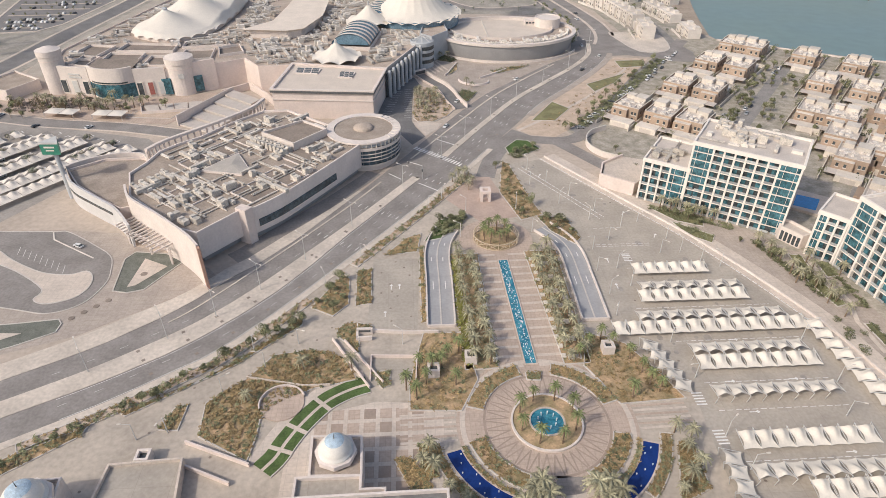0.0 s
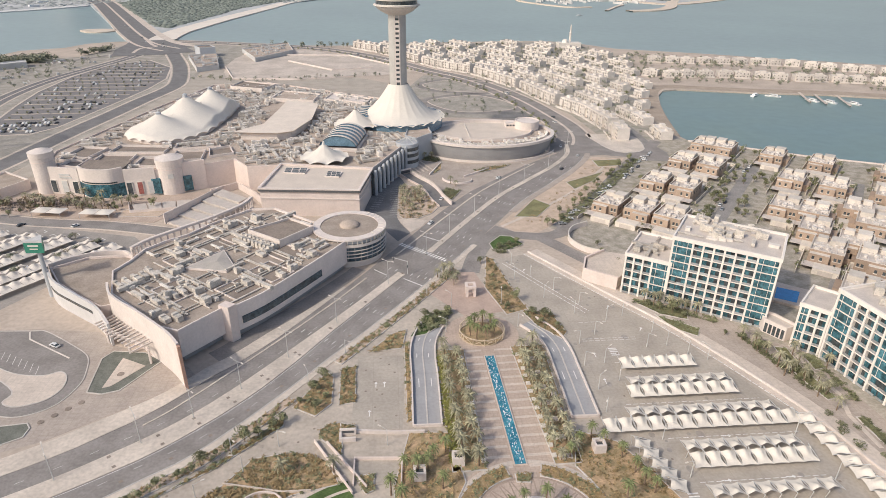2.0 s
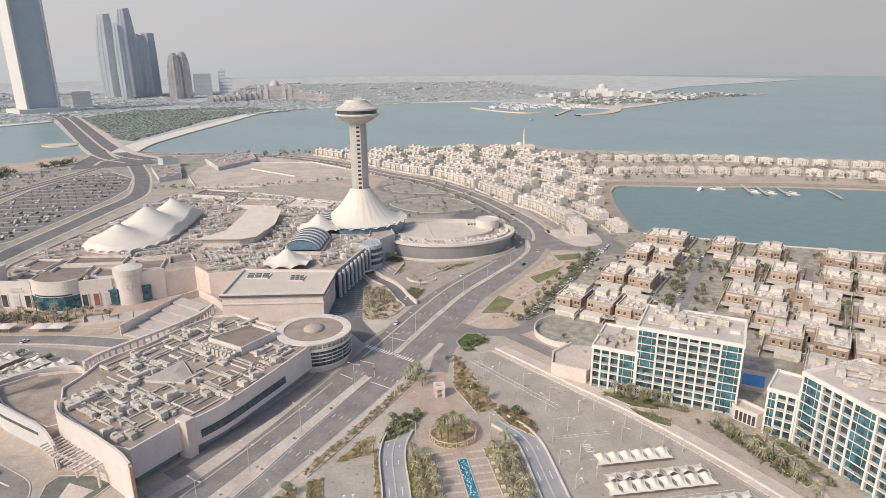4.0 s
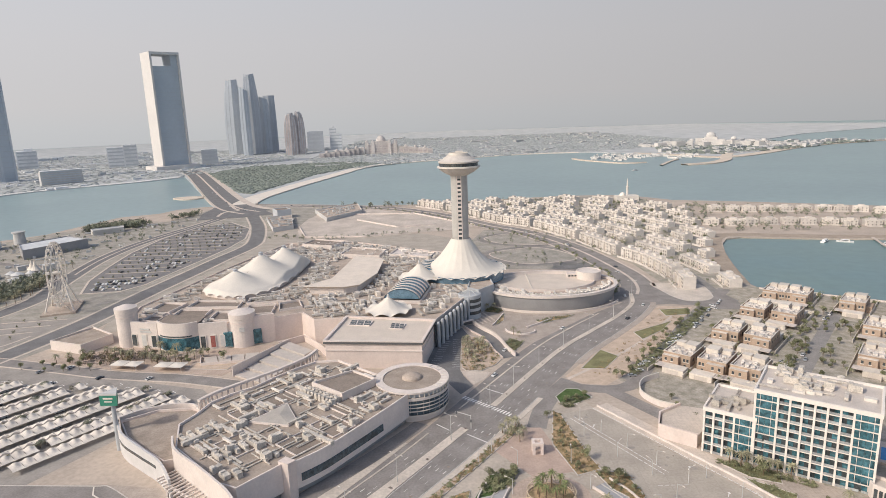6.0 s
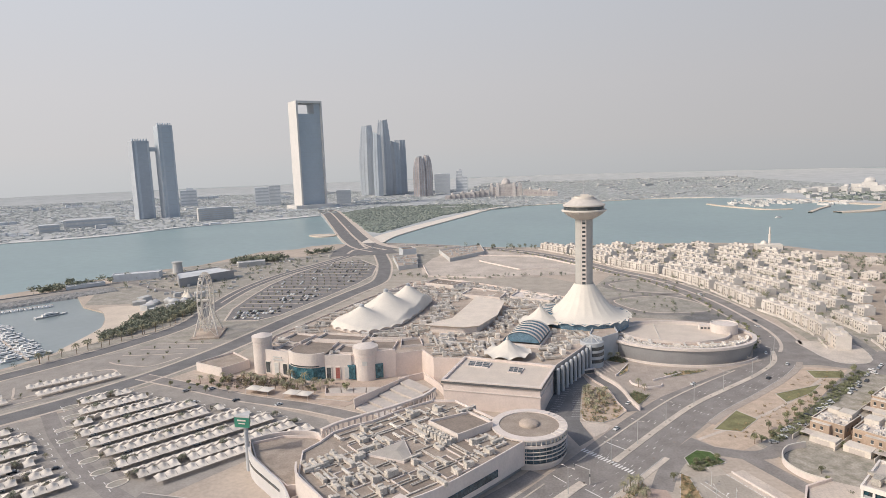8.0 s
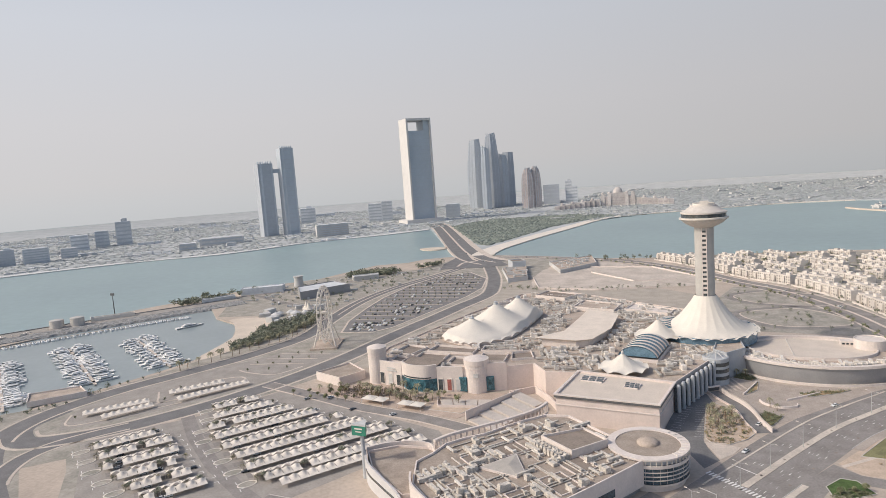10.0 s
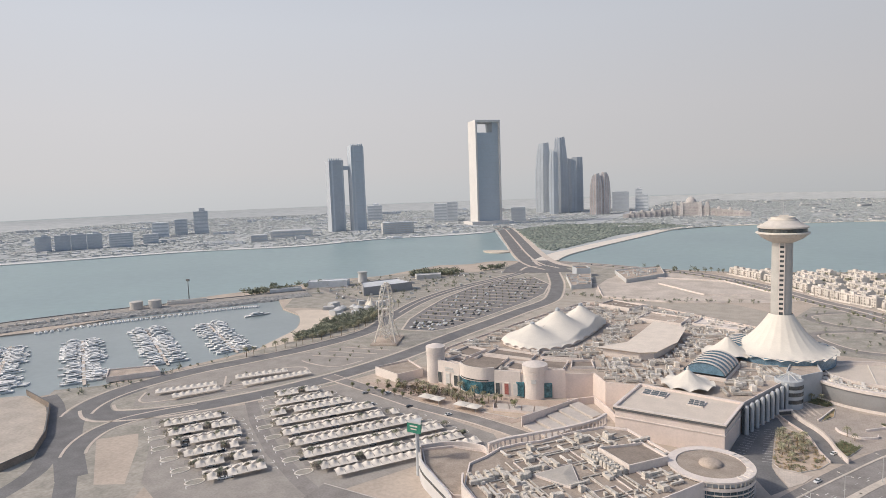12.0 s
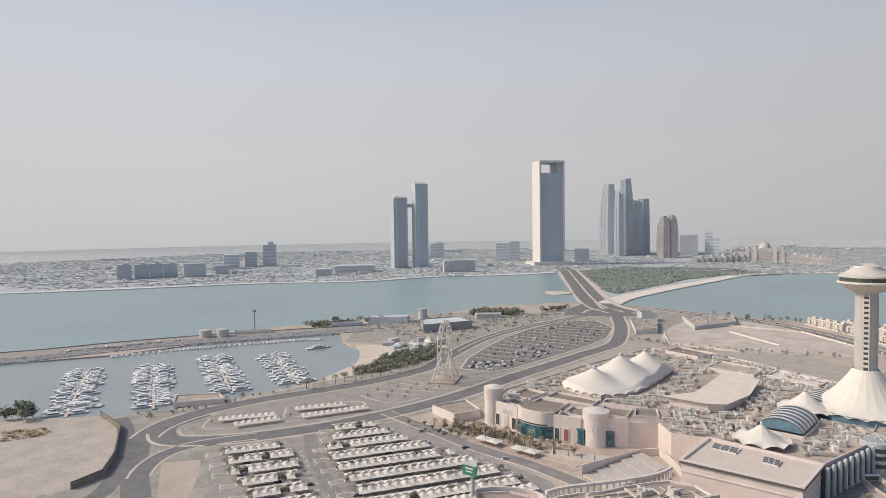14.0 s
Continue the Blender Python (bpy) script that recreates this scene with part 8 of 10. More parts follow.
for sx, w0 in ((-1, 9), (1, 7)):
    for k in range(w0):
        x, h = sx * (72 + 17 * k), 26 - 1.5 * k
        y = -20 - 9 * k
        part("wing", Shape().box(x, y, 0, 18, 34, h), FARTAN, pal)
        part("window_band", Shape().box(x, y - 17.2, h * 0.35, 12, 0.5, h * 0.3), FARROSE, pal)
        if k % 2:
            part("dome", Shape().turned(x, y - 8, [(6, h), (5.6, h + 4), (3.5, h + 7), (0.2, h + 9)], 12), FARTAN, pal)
wp = thing("white_palace", 890, 2130, 0, "white palace complex of stacked blocks with domes on the spit", "palace", turn=-25)
part("hall", Shape().box(0, 0, 0, 70, 50, 22).box(-10, 0, 22, 40, 36, 8), PALACEWHITE, wp)
for x, y, r, z in ((-10, 0, 15, 30), (60, -10, 9, 22), (-70, 5, 8, 16), (150, 10, 8, 14)):
    part("dome", Shape().turned(x, y, [(r, z), (r, z + r * 0.4), (r * 0.75, z + r * 0.85), (0.3, z + r * 1.15)], 20), PALACEWHITE, wp)
for k in range(44):
    x, y = rnd.uniform(-230, 330), rnd.uniform(-60, 60)
    part("wing", Shape().box(x, y, 0, rnd.uniform(16, 40), rnd.uniform(14, 28), max(7, 26 - abs(x) * 0.08) * rnd.uniform(0.6, 1.1), rnd.choice((0, 20, 45))), PALACEWHITE, wp)


def city(poly, count, lo, hi, name, material, label):
    """Low blocks in short terraces, with a few taller ones, too many to count."""
    s = Shape()
    for x, y in scattered(poly, count):
        h = rnd.uniform(*lo) if rnd.random() < 0.85 else rnd.uniform(*hi)
        turn = rnd.choice((25, 40, 55)) + rnd.uniform(-6, 6)
        c, w = math.cos(radians(turn)), math.sin(radians(turn))
        for k in range(rnd.choice((1, 1, 2, 3, 5))):
            s.box(x + c * 24 * k, y + w * 24 * k, 0, rnd.uniform(14, 26), rnd.uniform(7, 16), h * rnd.uniform(0.6, 0.9), turn)
    stuff(name, s, material, label, "city")


def grove(name, poly, count, r, h, material, label, z=0.3):
    """Far trees, too many to count, as ragged crowns of facets."""
    s = Shape()
    s.smooth = True
    for x, y in scattered(poly, count):
        k = rnd.uniform(0.6, 1.4)
        n = 5
        base = [(x + r * k * rnd.uniform(0.6, 1.2) * math.cos(2 * math.pi * i / n), y + r * k * rnd.uniform(0.6, 1.2) * math.sin(2 * math.pi * i / n), z + h * k * rnd.uniform(0.05, 0.35)) for i in range(n)]
        mid = [(x + r * k * rnd.uniform(0.4, 0.9) * math.cos(2 * math.pi * (i + 0.5) / n), y + r * k * rnd.uniform(0.4, 0.9) * math.sin(2 * math.pi * (i + 0.5) / n), z + h * k * rnd.uniform(0.55, 0.95)) for i in range(n)]
        f = []
        for i in range(n):
            j = (i + 1) % n
            f += [(i, j, n + i), (j, n + j, n + i)]
        f.append(tuple(range(n, 2 * n)))
        s.add(base + mid, f)
    stuff(name, s, material, label, "trees")


NW = [(-1620, 660), (-1290, 1010), (-1040, 1215), (-930, 1400), (-720, 1640), (-560, 1900), (-500, 2900), (-1500, 3000), (-2700, 2300), (-3000, 900)]
NE = [(-260, 1700), (-61, 1910), (253, 2050), (430, 2060), (600, 2100), (1000, 2500), (800, 3600), (-500, 3600), (-480, 1900)]
SPIT = [(640, 1900), (760, 1765), (1007, 1880), (1254, 2044), (1420, 2085), (1300, 2140), (1050, 2280), (700, 2150)]
# Low blocks and flat crowns lose their side shade, imitating haze.
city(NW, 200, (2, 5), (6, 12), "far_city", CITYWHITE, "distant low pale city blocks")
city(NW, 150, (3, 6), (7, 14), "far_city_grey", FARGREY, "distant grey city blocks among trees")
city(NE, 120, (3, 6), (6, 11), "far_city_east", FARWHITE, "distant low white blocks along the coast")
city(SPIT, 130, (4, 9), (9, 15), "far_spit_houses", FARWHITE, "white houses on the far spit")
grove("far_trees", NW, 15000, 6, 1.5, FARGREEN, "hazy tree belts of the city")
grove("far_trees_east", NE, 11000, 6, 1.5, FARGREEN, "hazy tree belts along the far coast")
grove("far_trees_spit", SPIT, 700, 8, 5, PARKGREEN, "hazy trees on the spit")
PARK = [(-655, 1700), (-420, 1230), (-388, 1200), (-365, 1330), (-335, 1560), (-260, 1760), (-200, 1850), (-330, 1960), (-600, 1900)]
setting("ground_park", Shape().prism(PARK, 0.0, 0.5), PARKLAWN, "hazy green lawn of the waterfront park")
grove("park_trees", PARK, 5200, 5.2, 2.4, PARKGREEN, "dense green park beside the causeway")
BEACHFAR = smooth([(-336, 1060), (-341, 1082), (-342, 1154), (-331, 1233), (-315, 1332), (-291, 1452), (-266, 1576), (-236, 1722), (-170, 1832), (-48, 1902), (76, 1975), (253, 2040), (420, 2040)], 6)
setting("beach_far", ribbon(BEACHFAR, lambda t: -38 + 20 * t, 5, 0.4, -2.5), M("white_beach_sand", (0.70, 0.635, 0.56), 0.95, 0.05, 30, 3), "long pale beach of the far shore", "beach")
setting("beach_west", ribbon(smooth([(-1700, 540), (-1592, 621), (-1441, 792), (-1289, 989), (-1194, 1085), (-1039, 1196), (-939, 1391), (-787, 1524), (-705, 1635)], 5), -16, 12, 0.4, -2.5), M("pale_shore_sand", (0.64, 0.625, 0.60), 0.95, 0.05, 30, 3),
        "pale sand strip along the city shore", "beach")
setting("beach_spit", ribbon(smooth([(560, 1930), (640, 1830), (728, 1690), (877, 1775), (1145, 2005), (1510, 2155)], 5), -16, 20, 0.4, -2.5), BEACH, "pale beach along the far spit", "beach")
setting("bay_islet", Shape().prism(smooth([(-512, 1158), (-528, 1180), (-500, 1194), (-470, 1186), (-472, 1160), (-490, 1150)], 4, True), -2, 0.5), BEACH, "small sandy islet in the bay", "ground")
for pts, w, lab in (([(352, 1790), (372, 1720), (440, 1602), (500, 1600)], 5, "low pale quay of the far marina"), ([(508, 1508), (560, 1600), (600, 1660)], 4, "straight pale pier of the far marina"),
                    ([(560, 1500), (640, 1530), (700, 1600), (745, 1700), (790, 1790), (825, 1880)], 14, "curved breakwater across the bay")):
    setting("breakwater_far", ribbon(smooth(pts, 5), -w, w, 1.0, -2.5), BEACH, lab, "breakwater")
b = Shape()
for x, y in scattered([(385, 1760), (470, 1950), (720, 1790), (650, 1700), (590, 1690), (560, 1780), (460, 1660)], 150):
    a = rnd.uniform(0, 180)
    b.box(x, y, -1.6, rnd.uniform(10, 20), rnd.uniform(3, 5), rnd.uniform(2.5, 5), a)
stuff("far_boats", b, PALACEWHITE, "white boats crowded in the far marina", "boats")
CAUSEEDGE = thing("causeway_median", 0, 0, 0, "pale planted median along the causeway", "median")
part("strip", ribbon(CAUSEWAY, -2, 2, 0.5, 0.3), PALE, CAUSEEDGE)
part("footway", ribbon(CAUSEWAY, -29, -25, 0.5, -2), PALE, CAUSEEDGE)
part("footway", ribbon(CAUSEWAY, 22, 34, 0.5, -2), PALE, CAUSEEDGE)

# ---- marina ----
def boat(name, label, length, beam, cabin):
    s = Shape()
    for z, k in ((-1.4, 0.7), (-0.1, 1.0)):
        s.v += [(-length / 2, -beam / 2 * k, z), (length * 0.15, -beam / 2 * k, z), (length * 0.38, -beam * 0.3 * k, z + 0.1), (length / 2, 0, z + 0.25), (length * 0.38, beam * 0.3 * k, z + 0.1), (length * 0.15, beam / 2 * k, z), (-length / 2, beam / 2 * k, z)]
    m = 7
    s.f += [(i, (i + 1) % m, m + (i + 1) % m, m + i) for i in range(m)]
    s.f.append(tuple(range(m, 2 * m)))
    if not cabin:
        s.box(length * 0.05, 0, -0.1, length * 0.12, beam * 0.55, 0.9)
        s.box(-length * 0.42, 0, -0.1, length * 0.1, beam * 0.4, 0.7)
    t = solid(name, s, BOATW, label, "boat", "moored boats")
    if cabin:
        c = Shape().prism([(-length * 0.28, -beam * 0.36), (length * 0.14, -beam * 0.36), (length * 0.25, 0), (length * 0.14, beam * 0.36), (-length * 0.28, beam * 0.36)], -0.1, 1.5)
        if cabin > 1:
            c.box(-length * 0.06, 0, 1.5, length * 0.26, beam * 0.6, 1.1)
        part("cabin", c, BOATW, t)
        part("cabin_glass", Shape().prism([(-length * 0.2, -beam * 0.375), (length * 0.15, -beam * 0.375), (length * 0.262, 0), (length * 0.15, beam * 0.375), (-length * 0.2, beam * 0.375)], 0.55, 1.1), DARKGLASS, t)
    return t


TANKTAN = M("pale_tank_paint", (0.55, 0.51, 0.47), 0.7, 0.05, 4, 0.6)
BOATW = M("white_boat_gelcoat", (0.76, 0.745, 0.72), 0.4, 0.06, 3, 0.6, 0.0, each=0.12)
JETTIES = [((-500, 232), (-654, 328)), ((-462, 280), (-606, 370)), ((-445, 342), (-588, 428)), ((-418, 393), (-545, 471))]
spots_a, spots_b, spots_c = [], [], []
for a, b in JETTIES:
    a, b = Vector(a), Vector(b)
    d = (b - a).normalized()
    n = Vector((-d.y, d.x))
    j = thing("jetty", 0, 0, -0.6, "timber jetty lined with moored boats", "jetty", "jetties")
    part("deck", Shape().wall([tuple(a), tuple(b)], 0.0, 0.3, 2.4), PALE, j)
    for k in range(8):
        p = a + (b - a) * (k + 0.5) / 8
        part("pile", Shape().tube((p.x + n.x * 1.4, p.y + n.y * 1.4, -1.5), (p.x + n.x * 1.4, p.y + n.y * 1.4, 1.6), 0.2), BARK, j)
    ang = math.degrees(math.atan2(n.y, n.x))
    length = (b - a).length
    s = 10.0
    while s < length - 2:
        for sg in (1, -1):
            if rnd.random() < 0.06:
                continue
            big_one = rnd.random()
            off = 9.0 if big_one > 0.45 else 7.0
            p = a + d * (s + rnd.uniform(-0.4, 0.4)) + n * sg * off
            m = pose(p.x, p.y, 0, 0, 0, ang + (180 if sg < 0 else 0) + (180 if rnd.random() < 0.5 else 0) + rnd.uniform(-4, 4))
            (spots_a if big_one > 0.72 else spots_b if big_one > 0.4 else spots_c).append(m)
        s += rnd.uniform(5.2, 6.6)
line = smooth([(-690, 372), (-664, 425), (-640, 462), (-608, 508), (-585, 540), (-560, 566)], 8)
for k in range(48):
    p = line[int(k / 48 * (len(line) - 1))]
    q = line[min(len(line) - 1, int(k / 48 * (len(line) - 1)) + 1)]
    ang = math.degrees(math.atan2(q[1] - p[1], q[0] - p[0])) + 90
    f = k / 48 * (len(line) - 1) % 1
    spots_c.append(pose(p[0] + (q[0] - p[0]) * f, p[1] + (q[1] - p[1]) * f, 0, 0, 0, ang + rnd.uniform(-6, 6)))
setting("pontoon", Shape().wall(beside(line, -6), -0.8, -0.2, 2.0), PALE, "narrow pontoon along the breakwater", "jetty")
lag = thing("lagoon_jetty", 0, 0, -0.6, "short timber jetty on the lagoon's far shore", "jetty", "lagoon jetties")
part("deck", Shape().wall([(437.7, 640.7), (422, 596)], 0.6, 0.9, 2.6), PALE, lag)
part("pile", Shape().tube((423, 597, -1.5), (423, 597, 1.8), 0.25), BARK, lag)
in_rows(lag, [pose(0, 0, -0.6), pose(11.5, -9, -0.6), pose(30.5, -18, -0.6), pose(74.5, -38, -0.6)])
spots_b += [pose(384, 632, 0, 0, 0, 40), pose(401, 627, 0, 0, 0, 150), pose(430, 606, 0, 0, 0, 110), pose(444, 598, 0, 0, 0, 110), pose(464, 590, 0, 0, 0, 115), pose(416.5, 1410.7, 0, 0, 0, 20)]
in_rows(boat("motor_yacht", "white motor yacht with a flybridge", 20, 5.2, 2), spots_a)
in_rows(boat("cabin_cruiser", "white cabin cruiser with dark windows", 15.5, 4.3, 1), spots_b)
in_rows(boat("speed_boat", "small open white speed boat", 11, 3.4, 0), spots_c)
in_rows(boat("large_yacht", "large white yacht moored alone in the marina", 30, 7.5, 2), [pose(-523, 525, 0, 0, 0, 60), pose(-523, 250, 0, 0, 0, 30), pose(-520, 256, 0, 0, 0, 210)])
BWLINE = beside(smooth([(-880, 120), (-758, 293), (-735, 339), (-714, 390), (-675, 459), (-620, 535), (-575, 597), (-540, 640)], 6), 6)
ROCK = M("grey_rock_armour", (0.29, 0.285, 0.275), 0.95, 0.25, 3, 1.2, 0.8)


def rock_slope():
    """An uneven slope of boulders from the water up to the road."""
    g, n = Shape(), 9
    a = smooth(BWLINE, 4)
    cols = [beside(a, -q * 24 / (n - 1)) for q in range(n)]
    for i in range(len(a)):
        for q in range(n):
            x, y = cols[q][i]
            g.v.append((x + rnd.uniform(-1, 1), y + rnd.uniform(-1, 1), (-2.2 if q == 0 else 0.2 + 2.0 * q / (n - 1)) + (rnd.uniform(-0.1, 0.9) if 0 < q < n - 1 else 0)))
    g.f += [(i * n + q, (i + 1) * n + q, (i + 1) * n + q + 1, i * n + q + 1) for i in range(len(a) - 1) for q in range(n - 1)]
    return g


setting("breakwater", rock_slope(), ROCK, "sloping grey rock breakwater", "breakwater")
setting("breakwater_road", ribbon(BWLINE, lambda t: -62 + 22 * t, -24, 2.2, -2.0), LOTW, "wide pale road along the breakwater", "road")
setting("breakwater_wall", Shape().wall(beside(BWLINE, lambda t: -63 + 22 * t), -2.0, 3.2, 1.0), ROCK, "low grey sea wall of the breakwater", "wall")
clutter("breakwater_blocks", [(-758, 352), (-735, 395), (-700, 470), (-694, 466), (-728, 390), (-750, 350)], 36, 60, 2.2, [], "small pale blocks and boats stored on the quay", WHITE)
for x, y, r, h in ((-690, 492, 7.5, 9), (-674, 506, 7.5, 9.5)):
    tk = thing("storage_tank", x, y, 2.2, "pale squat cylindrical tank on the breakwater", "tank", "tanks")
    part("shell", Shape().turned(0, 0, [(r, 0), (r, h), (r - 0.4, h + 0.2), (0.1, h + 1.4)], 20), TANKTAN, tk)
roofed("quay_store", [(-672, 522), (-640, 556), (-646, 562), (-680, 528)], 6.5, WHITE, FARWHITE, "low white shed on the breakwater", z0=0)
roofed("quay_store", [(-600, 628), (-572, 660), (-580, 668), (-608, 636)], 7, FARGREY, FARWHITE, "low pale shed beside trees on the breakwater", z0=0)
roofed("shore_club", [(-588, 690), (-540, 720), (-548, 738), (-598, 706)], 9, FARGREY, FARGREY, "long grey flat-roofed club by the shore")
roofed("shore_club", [(-470, 800), (-440, 822), (-448, 836), (-480, 812)], 7, FARWHITE, FARWHITE, "white flat-roofed club by the shore")
setting("beach_marina", Shape().sheet(smooth([(-409, 410), (-396, 450), (-420, 530), (-455, 568), (-492, 556), (-470, 535), (-430, 485)], 4, True), 0.05), BEACH, "small sandy beach in the marina", "beach")
scrub("plot_scrub", [(-500, 190), (-480, 215), (-466, 205), (-478, 180)], 160, DRY, "dark dry scrub heap on the empty plot", 1.2, 0.0)
setting("sand_lot", Shape().sheet([(-532, 204), (-478, 246), (-432, 236), (-383, 205), (-358, 182), (-360, 158), (-420, 120), (-600, 120)], 0.03), PLOTSAND, "empty fenced sandy building plot", "ground")
fence = thing("site_fence", 0, 0, 0, "dark slatted site fence round the sandy plot", "fence")
FENCE = [(-478, 247), (-432, 237), (-383, 206), (-360, 186), (-357, 167)]
for k in range(4):
    part("panel", Shape().wall([FENCE[k], FENCE[k + 1]], 0, 4.0, 0.3), DARKROOF, fence)
    part("coping", Shape().wall([FENCE[k], FENCE[k + 1]], 4.0, 4.3, 0.5), DARKSTEEL, fence)
roofed("quay_restaurant", [(-468, 304), (-442, 327), (-424, 318), (-449, 289)], 4.2, CREAM, ROOF, "low tan quayside hall with a flat brown roof")
dark_hall = roofed("dark_pavilion", [(-500, 700), (-470, 745), (-432, 722), (-470, 662)], 11, GREYWALL, FARGREY, "dark flat-roofed waterfront pavilion")
cyl = thing("white_silo", -540, 760, 0, "white cylindrical lookout beside the pavilion", "tower")
part("drum", Shape().turned(0, 0, [(7, 0), (6, 14), (7.5, 14.2), (7.5, 15.5), (0.1, 16)], 20), FARWHITE, cyl)
mast = thing("radio_mast", -692, 572, 0, "steel floodlight mast on the breakwater", "mast")
part("pole", Shape().tube((0, 0, 0), (0, 0, 25), 0.7, 0.4), DARKSTEEL, mast)
part("lamp_frame", Shape().box(0, 0, 24, 6, 1, 3), DARKSTEEL, mast)


def wheel():
    t = thing("ferris_wheel", -311, 472, 0, "white lattice ferris wheel seen nearly edge-on", "ferris wheel", turn=110)
    r, zc = 24.0, 30.0
    for y in (-1.6, 1.6):
        s = Shape()
        for k in range(30):
            a, b = 2 * math.pi * k / 30, 2 * math.pi * (k + 1) / 30
            for rr in (r, r - 2.4):
                s.tube((rr * math.cos(a), y, zc + rr * math.sin(a)), (rr * math.cos(b), y, zc + rr * math.sin(b)), 0.28, 0.28, 4)
            s.tube((r * math.cos(a), y, zc + r * math.sin(a)), ((r - 2.4) * math.cos(b), y, zc + (r - 2.4) * math.sin(b)), 0.16, 0.16, 4)
        part("rim", s, WHITE, t)
    s = Shape()
    for k in range(15):
        a = 2 * math.pi * k / 15
        s.tube((0, -1.2, zc), (r * math.cos(a), 0, zc + r * math.sin(a)), 0.14, 0.14, 4)
    part("spokes", s, WHITE, t)
    for k in range(24):
        a = 2 * math.pi * k / 24
        part("gondola", Shape().box((r + 1) * math.cos(a), 0, zc + (r + 1) * math.sin(a) - 2.2, 1.9, 1.9, 2.0), WHITE, t)
    for x in (-11, 11):
        for y in (-10, 10):
            part("leg", Shape().tube((x, y, 0), (0, y * 0.25, zc), 0.7, 0.5, 6), WHITE, t)
        part("leg_tie", Shape().tube((x, -8, 1), (x * 0.5, 5, 15), 0.25, 0.25, 5), WHITE, t)
    part("hub", Shape().tube((0, -3, zc), (0, 3, zc), 1.4, 1.4, 12), WHITE, t)
    part("platform", Shape().box(0, 0, 0, 34, 24, 1.4), ROOF, t)


wheel()
resort = thing("beach_club", -436, 578, 0, "cluster of small white beach club pavilions and tents", "building")
for k in range(16):
    x, y, r = rnd.uniform(-34, 36), rnd.uniform(-34, 44), rnd.uniform(3.5, 6.5)
    if k % 2:
        part("pavilion", Shape().turned(x, y, [(r, 0), (r, 2.6), (r + 0.6, 2.7), (r * 0.6, 4.2), (0.1, 5.6)], 14), FARWHITE, resort)
    else:
        part("cabin", Shape().box(x, y, 0, r * 2, r * 1.5, rnd.uniform(3, 6), rnd.uniform(0, 90)), FARWHITE, resort)
for x, y in ((14, 26), (20, 22)):
    part("pointed_tent", Shape().turned(x, y, [(5, 3), (2.2, 6.5), (0.3, 12)], 12), SHADECLOTH, resort, "cream pointed tent")
thicket("coast_trees", [(-400, 430), (-380, 470), (-370, 540), (-392, 590), (-410, 560), (-420, 520), (-404, 480)], 230, 3.2, 6, HAZELEAF, "dense dusty trees behind the beach")
thicket("breakwater_trees", [(-640, 590), (-628, 640), (-590, 690), (-560, 740), (-580, 690), (-610, 620)], 26, 6, 11, HAZELEAF, "round dark trees on the breakwater")
thicket("shore_trees", [(-500, 860), (-420, 880), (-408, 930), (-380, 960), (-440, 850), (-500, 820)], 110, 5, 8, HAZELEAF, "tree belt along the western shore")
thicket("shore_trees", [(-535, 215), (-515, 222), (-505, 212), (-530, 200)], 7, 6, 10, HAZELEAF, "clump of trees beside the marina", 120)
COASTZONE = [(-400, 610), (-392, 690), (-378, 800), (-360, 920), (-400, 890), (-490, 860), (-545, 795), (-580, 710), (-545, 650), (-480, 620)]
thicket("coast_scatter_trees", COASTZONE, 120, 2.6, 4.5, HAZELEAF, "scattered small trees among the coastal lots", 36)
clutter("coast_sheds", COASTZONE, 90, 35, 0.03, [], "small pale sheds, kiosks and parked vans by the shore", FARWHITE)
COASTLANE = smooth([(-600, 668), (-560, 700), (-500, 765), (-450, 830), (-400, 880), (-360, 935)], 6)
setting("road_shore", ribbon(COASTLANE, -5, 5, 0.05), ASPH, "asphalt shore road to the breakwater", "road")
setting("road_beach", ribbon(smooth([(-372, 560), (-410, 620), (-470, 640), (-560, 690)], 6), -4, 4, 0.055), ASPH, "asphalt lane to the beach club", "road")
thicket("quay_trees", [(-470, 262), (-440, 262), (-424, 300), (-432, 340), (-418, 372), (-408, 372), (-420, 320), (-440, 285)], 26, 1.8, 3, HAZELEAF, "low bushes along the quay", 36)

# buildings at the head of the causeway and on the northern plots
roofed("roadside_hall", [(-262, 872), (-230, 888), (-206, 800), (-228, 782)], 6, FARWHITE, ROOF, "low cream hall beside the road bend")
roofed("roadside_hall", [(-205, 930), (-150, 992), (-132, 916), (-172, 850)], 5.5, FARWHITE, ROOF, "long low pale hall near the causeway")
roofed("dark_hall", [(-262, 905), (-244, 915), (-232, 895), (-250, 886)], 13, HAZYSLAB, DARKROOF, "dark glazed block near the causeway")
plotwall = thing("plot_wall", 0, 0, 0, "low pale wall across the sandy plot", "wall")
for line in ([(-131, 854), (-69, 787)], [(-198, 908), (-54, 895), (30, 785)], [(-201, 811), (-177, 739), (-105, 731), (-39, 748)], [(-69, 787), (-20, 800)]):
    part("wall", Shape().wall(line, 0, 1.8, 0.6), CREAM, plotwall)
thicket("plot_trees", [(20, 560), (130, 560), (150, 640), (140, 720), (60, 740), (20, 680)], 70, 1.7, 3.6, HAZELEAF, "scattered small trees round the loop roads", 40)
thicket("plot_trees", [(-230, 740), (-150, 720), (-30, 740), (20, 770), (-30, 760), (-120, 738), (-215, 760)], 70, 1.7, 3.6, HAZELEAF, "small trees along the plot edge", 40)

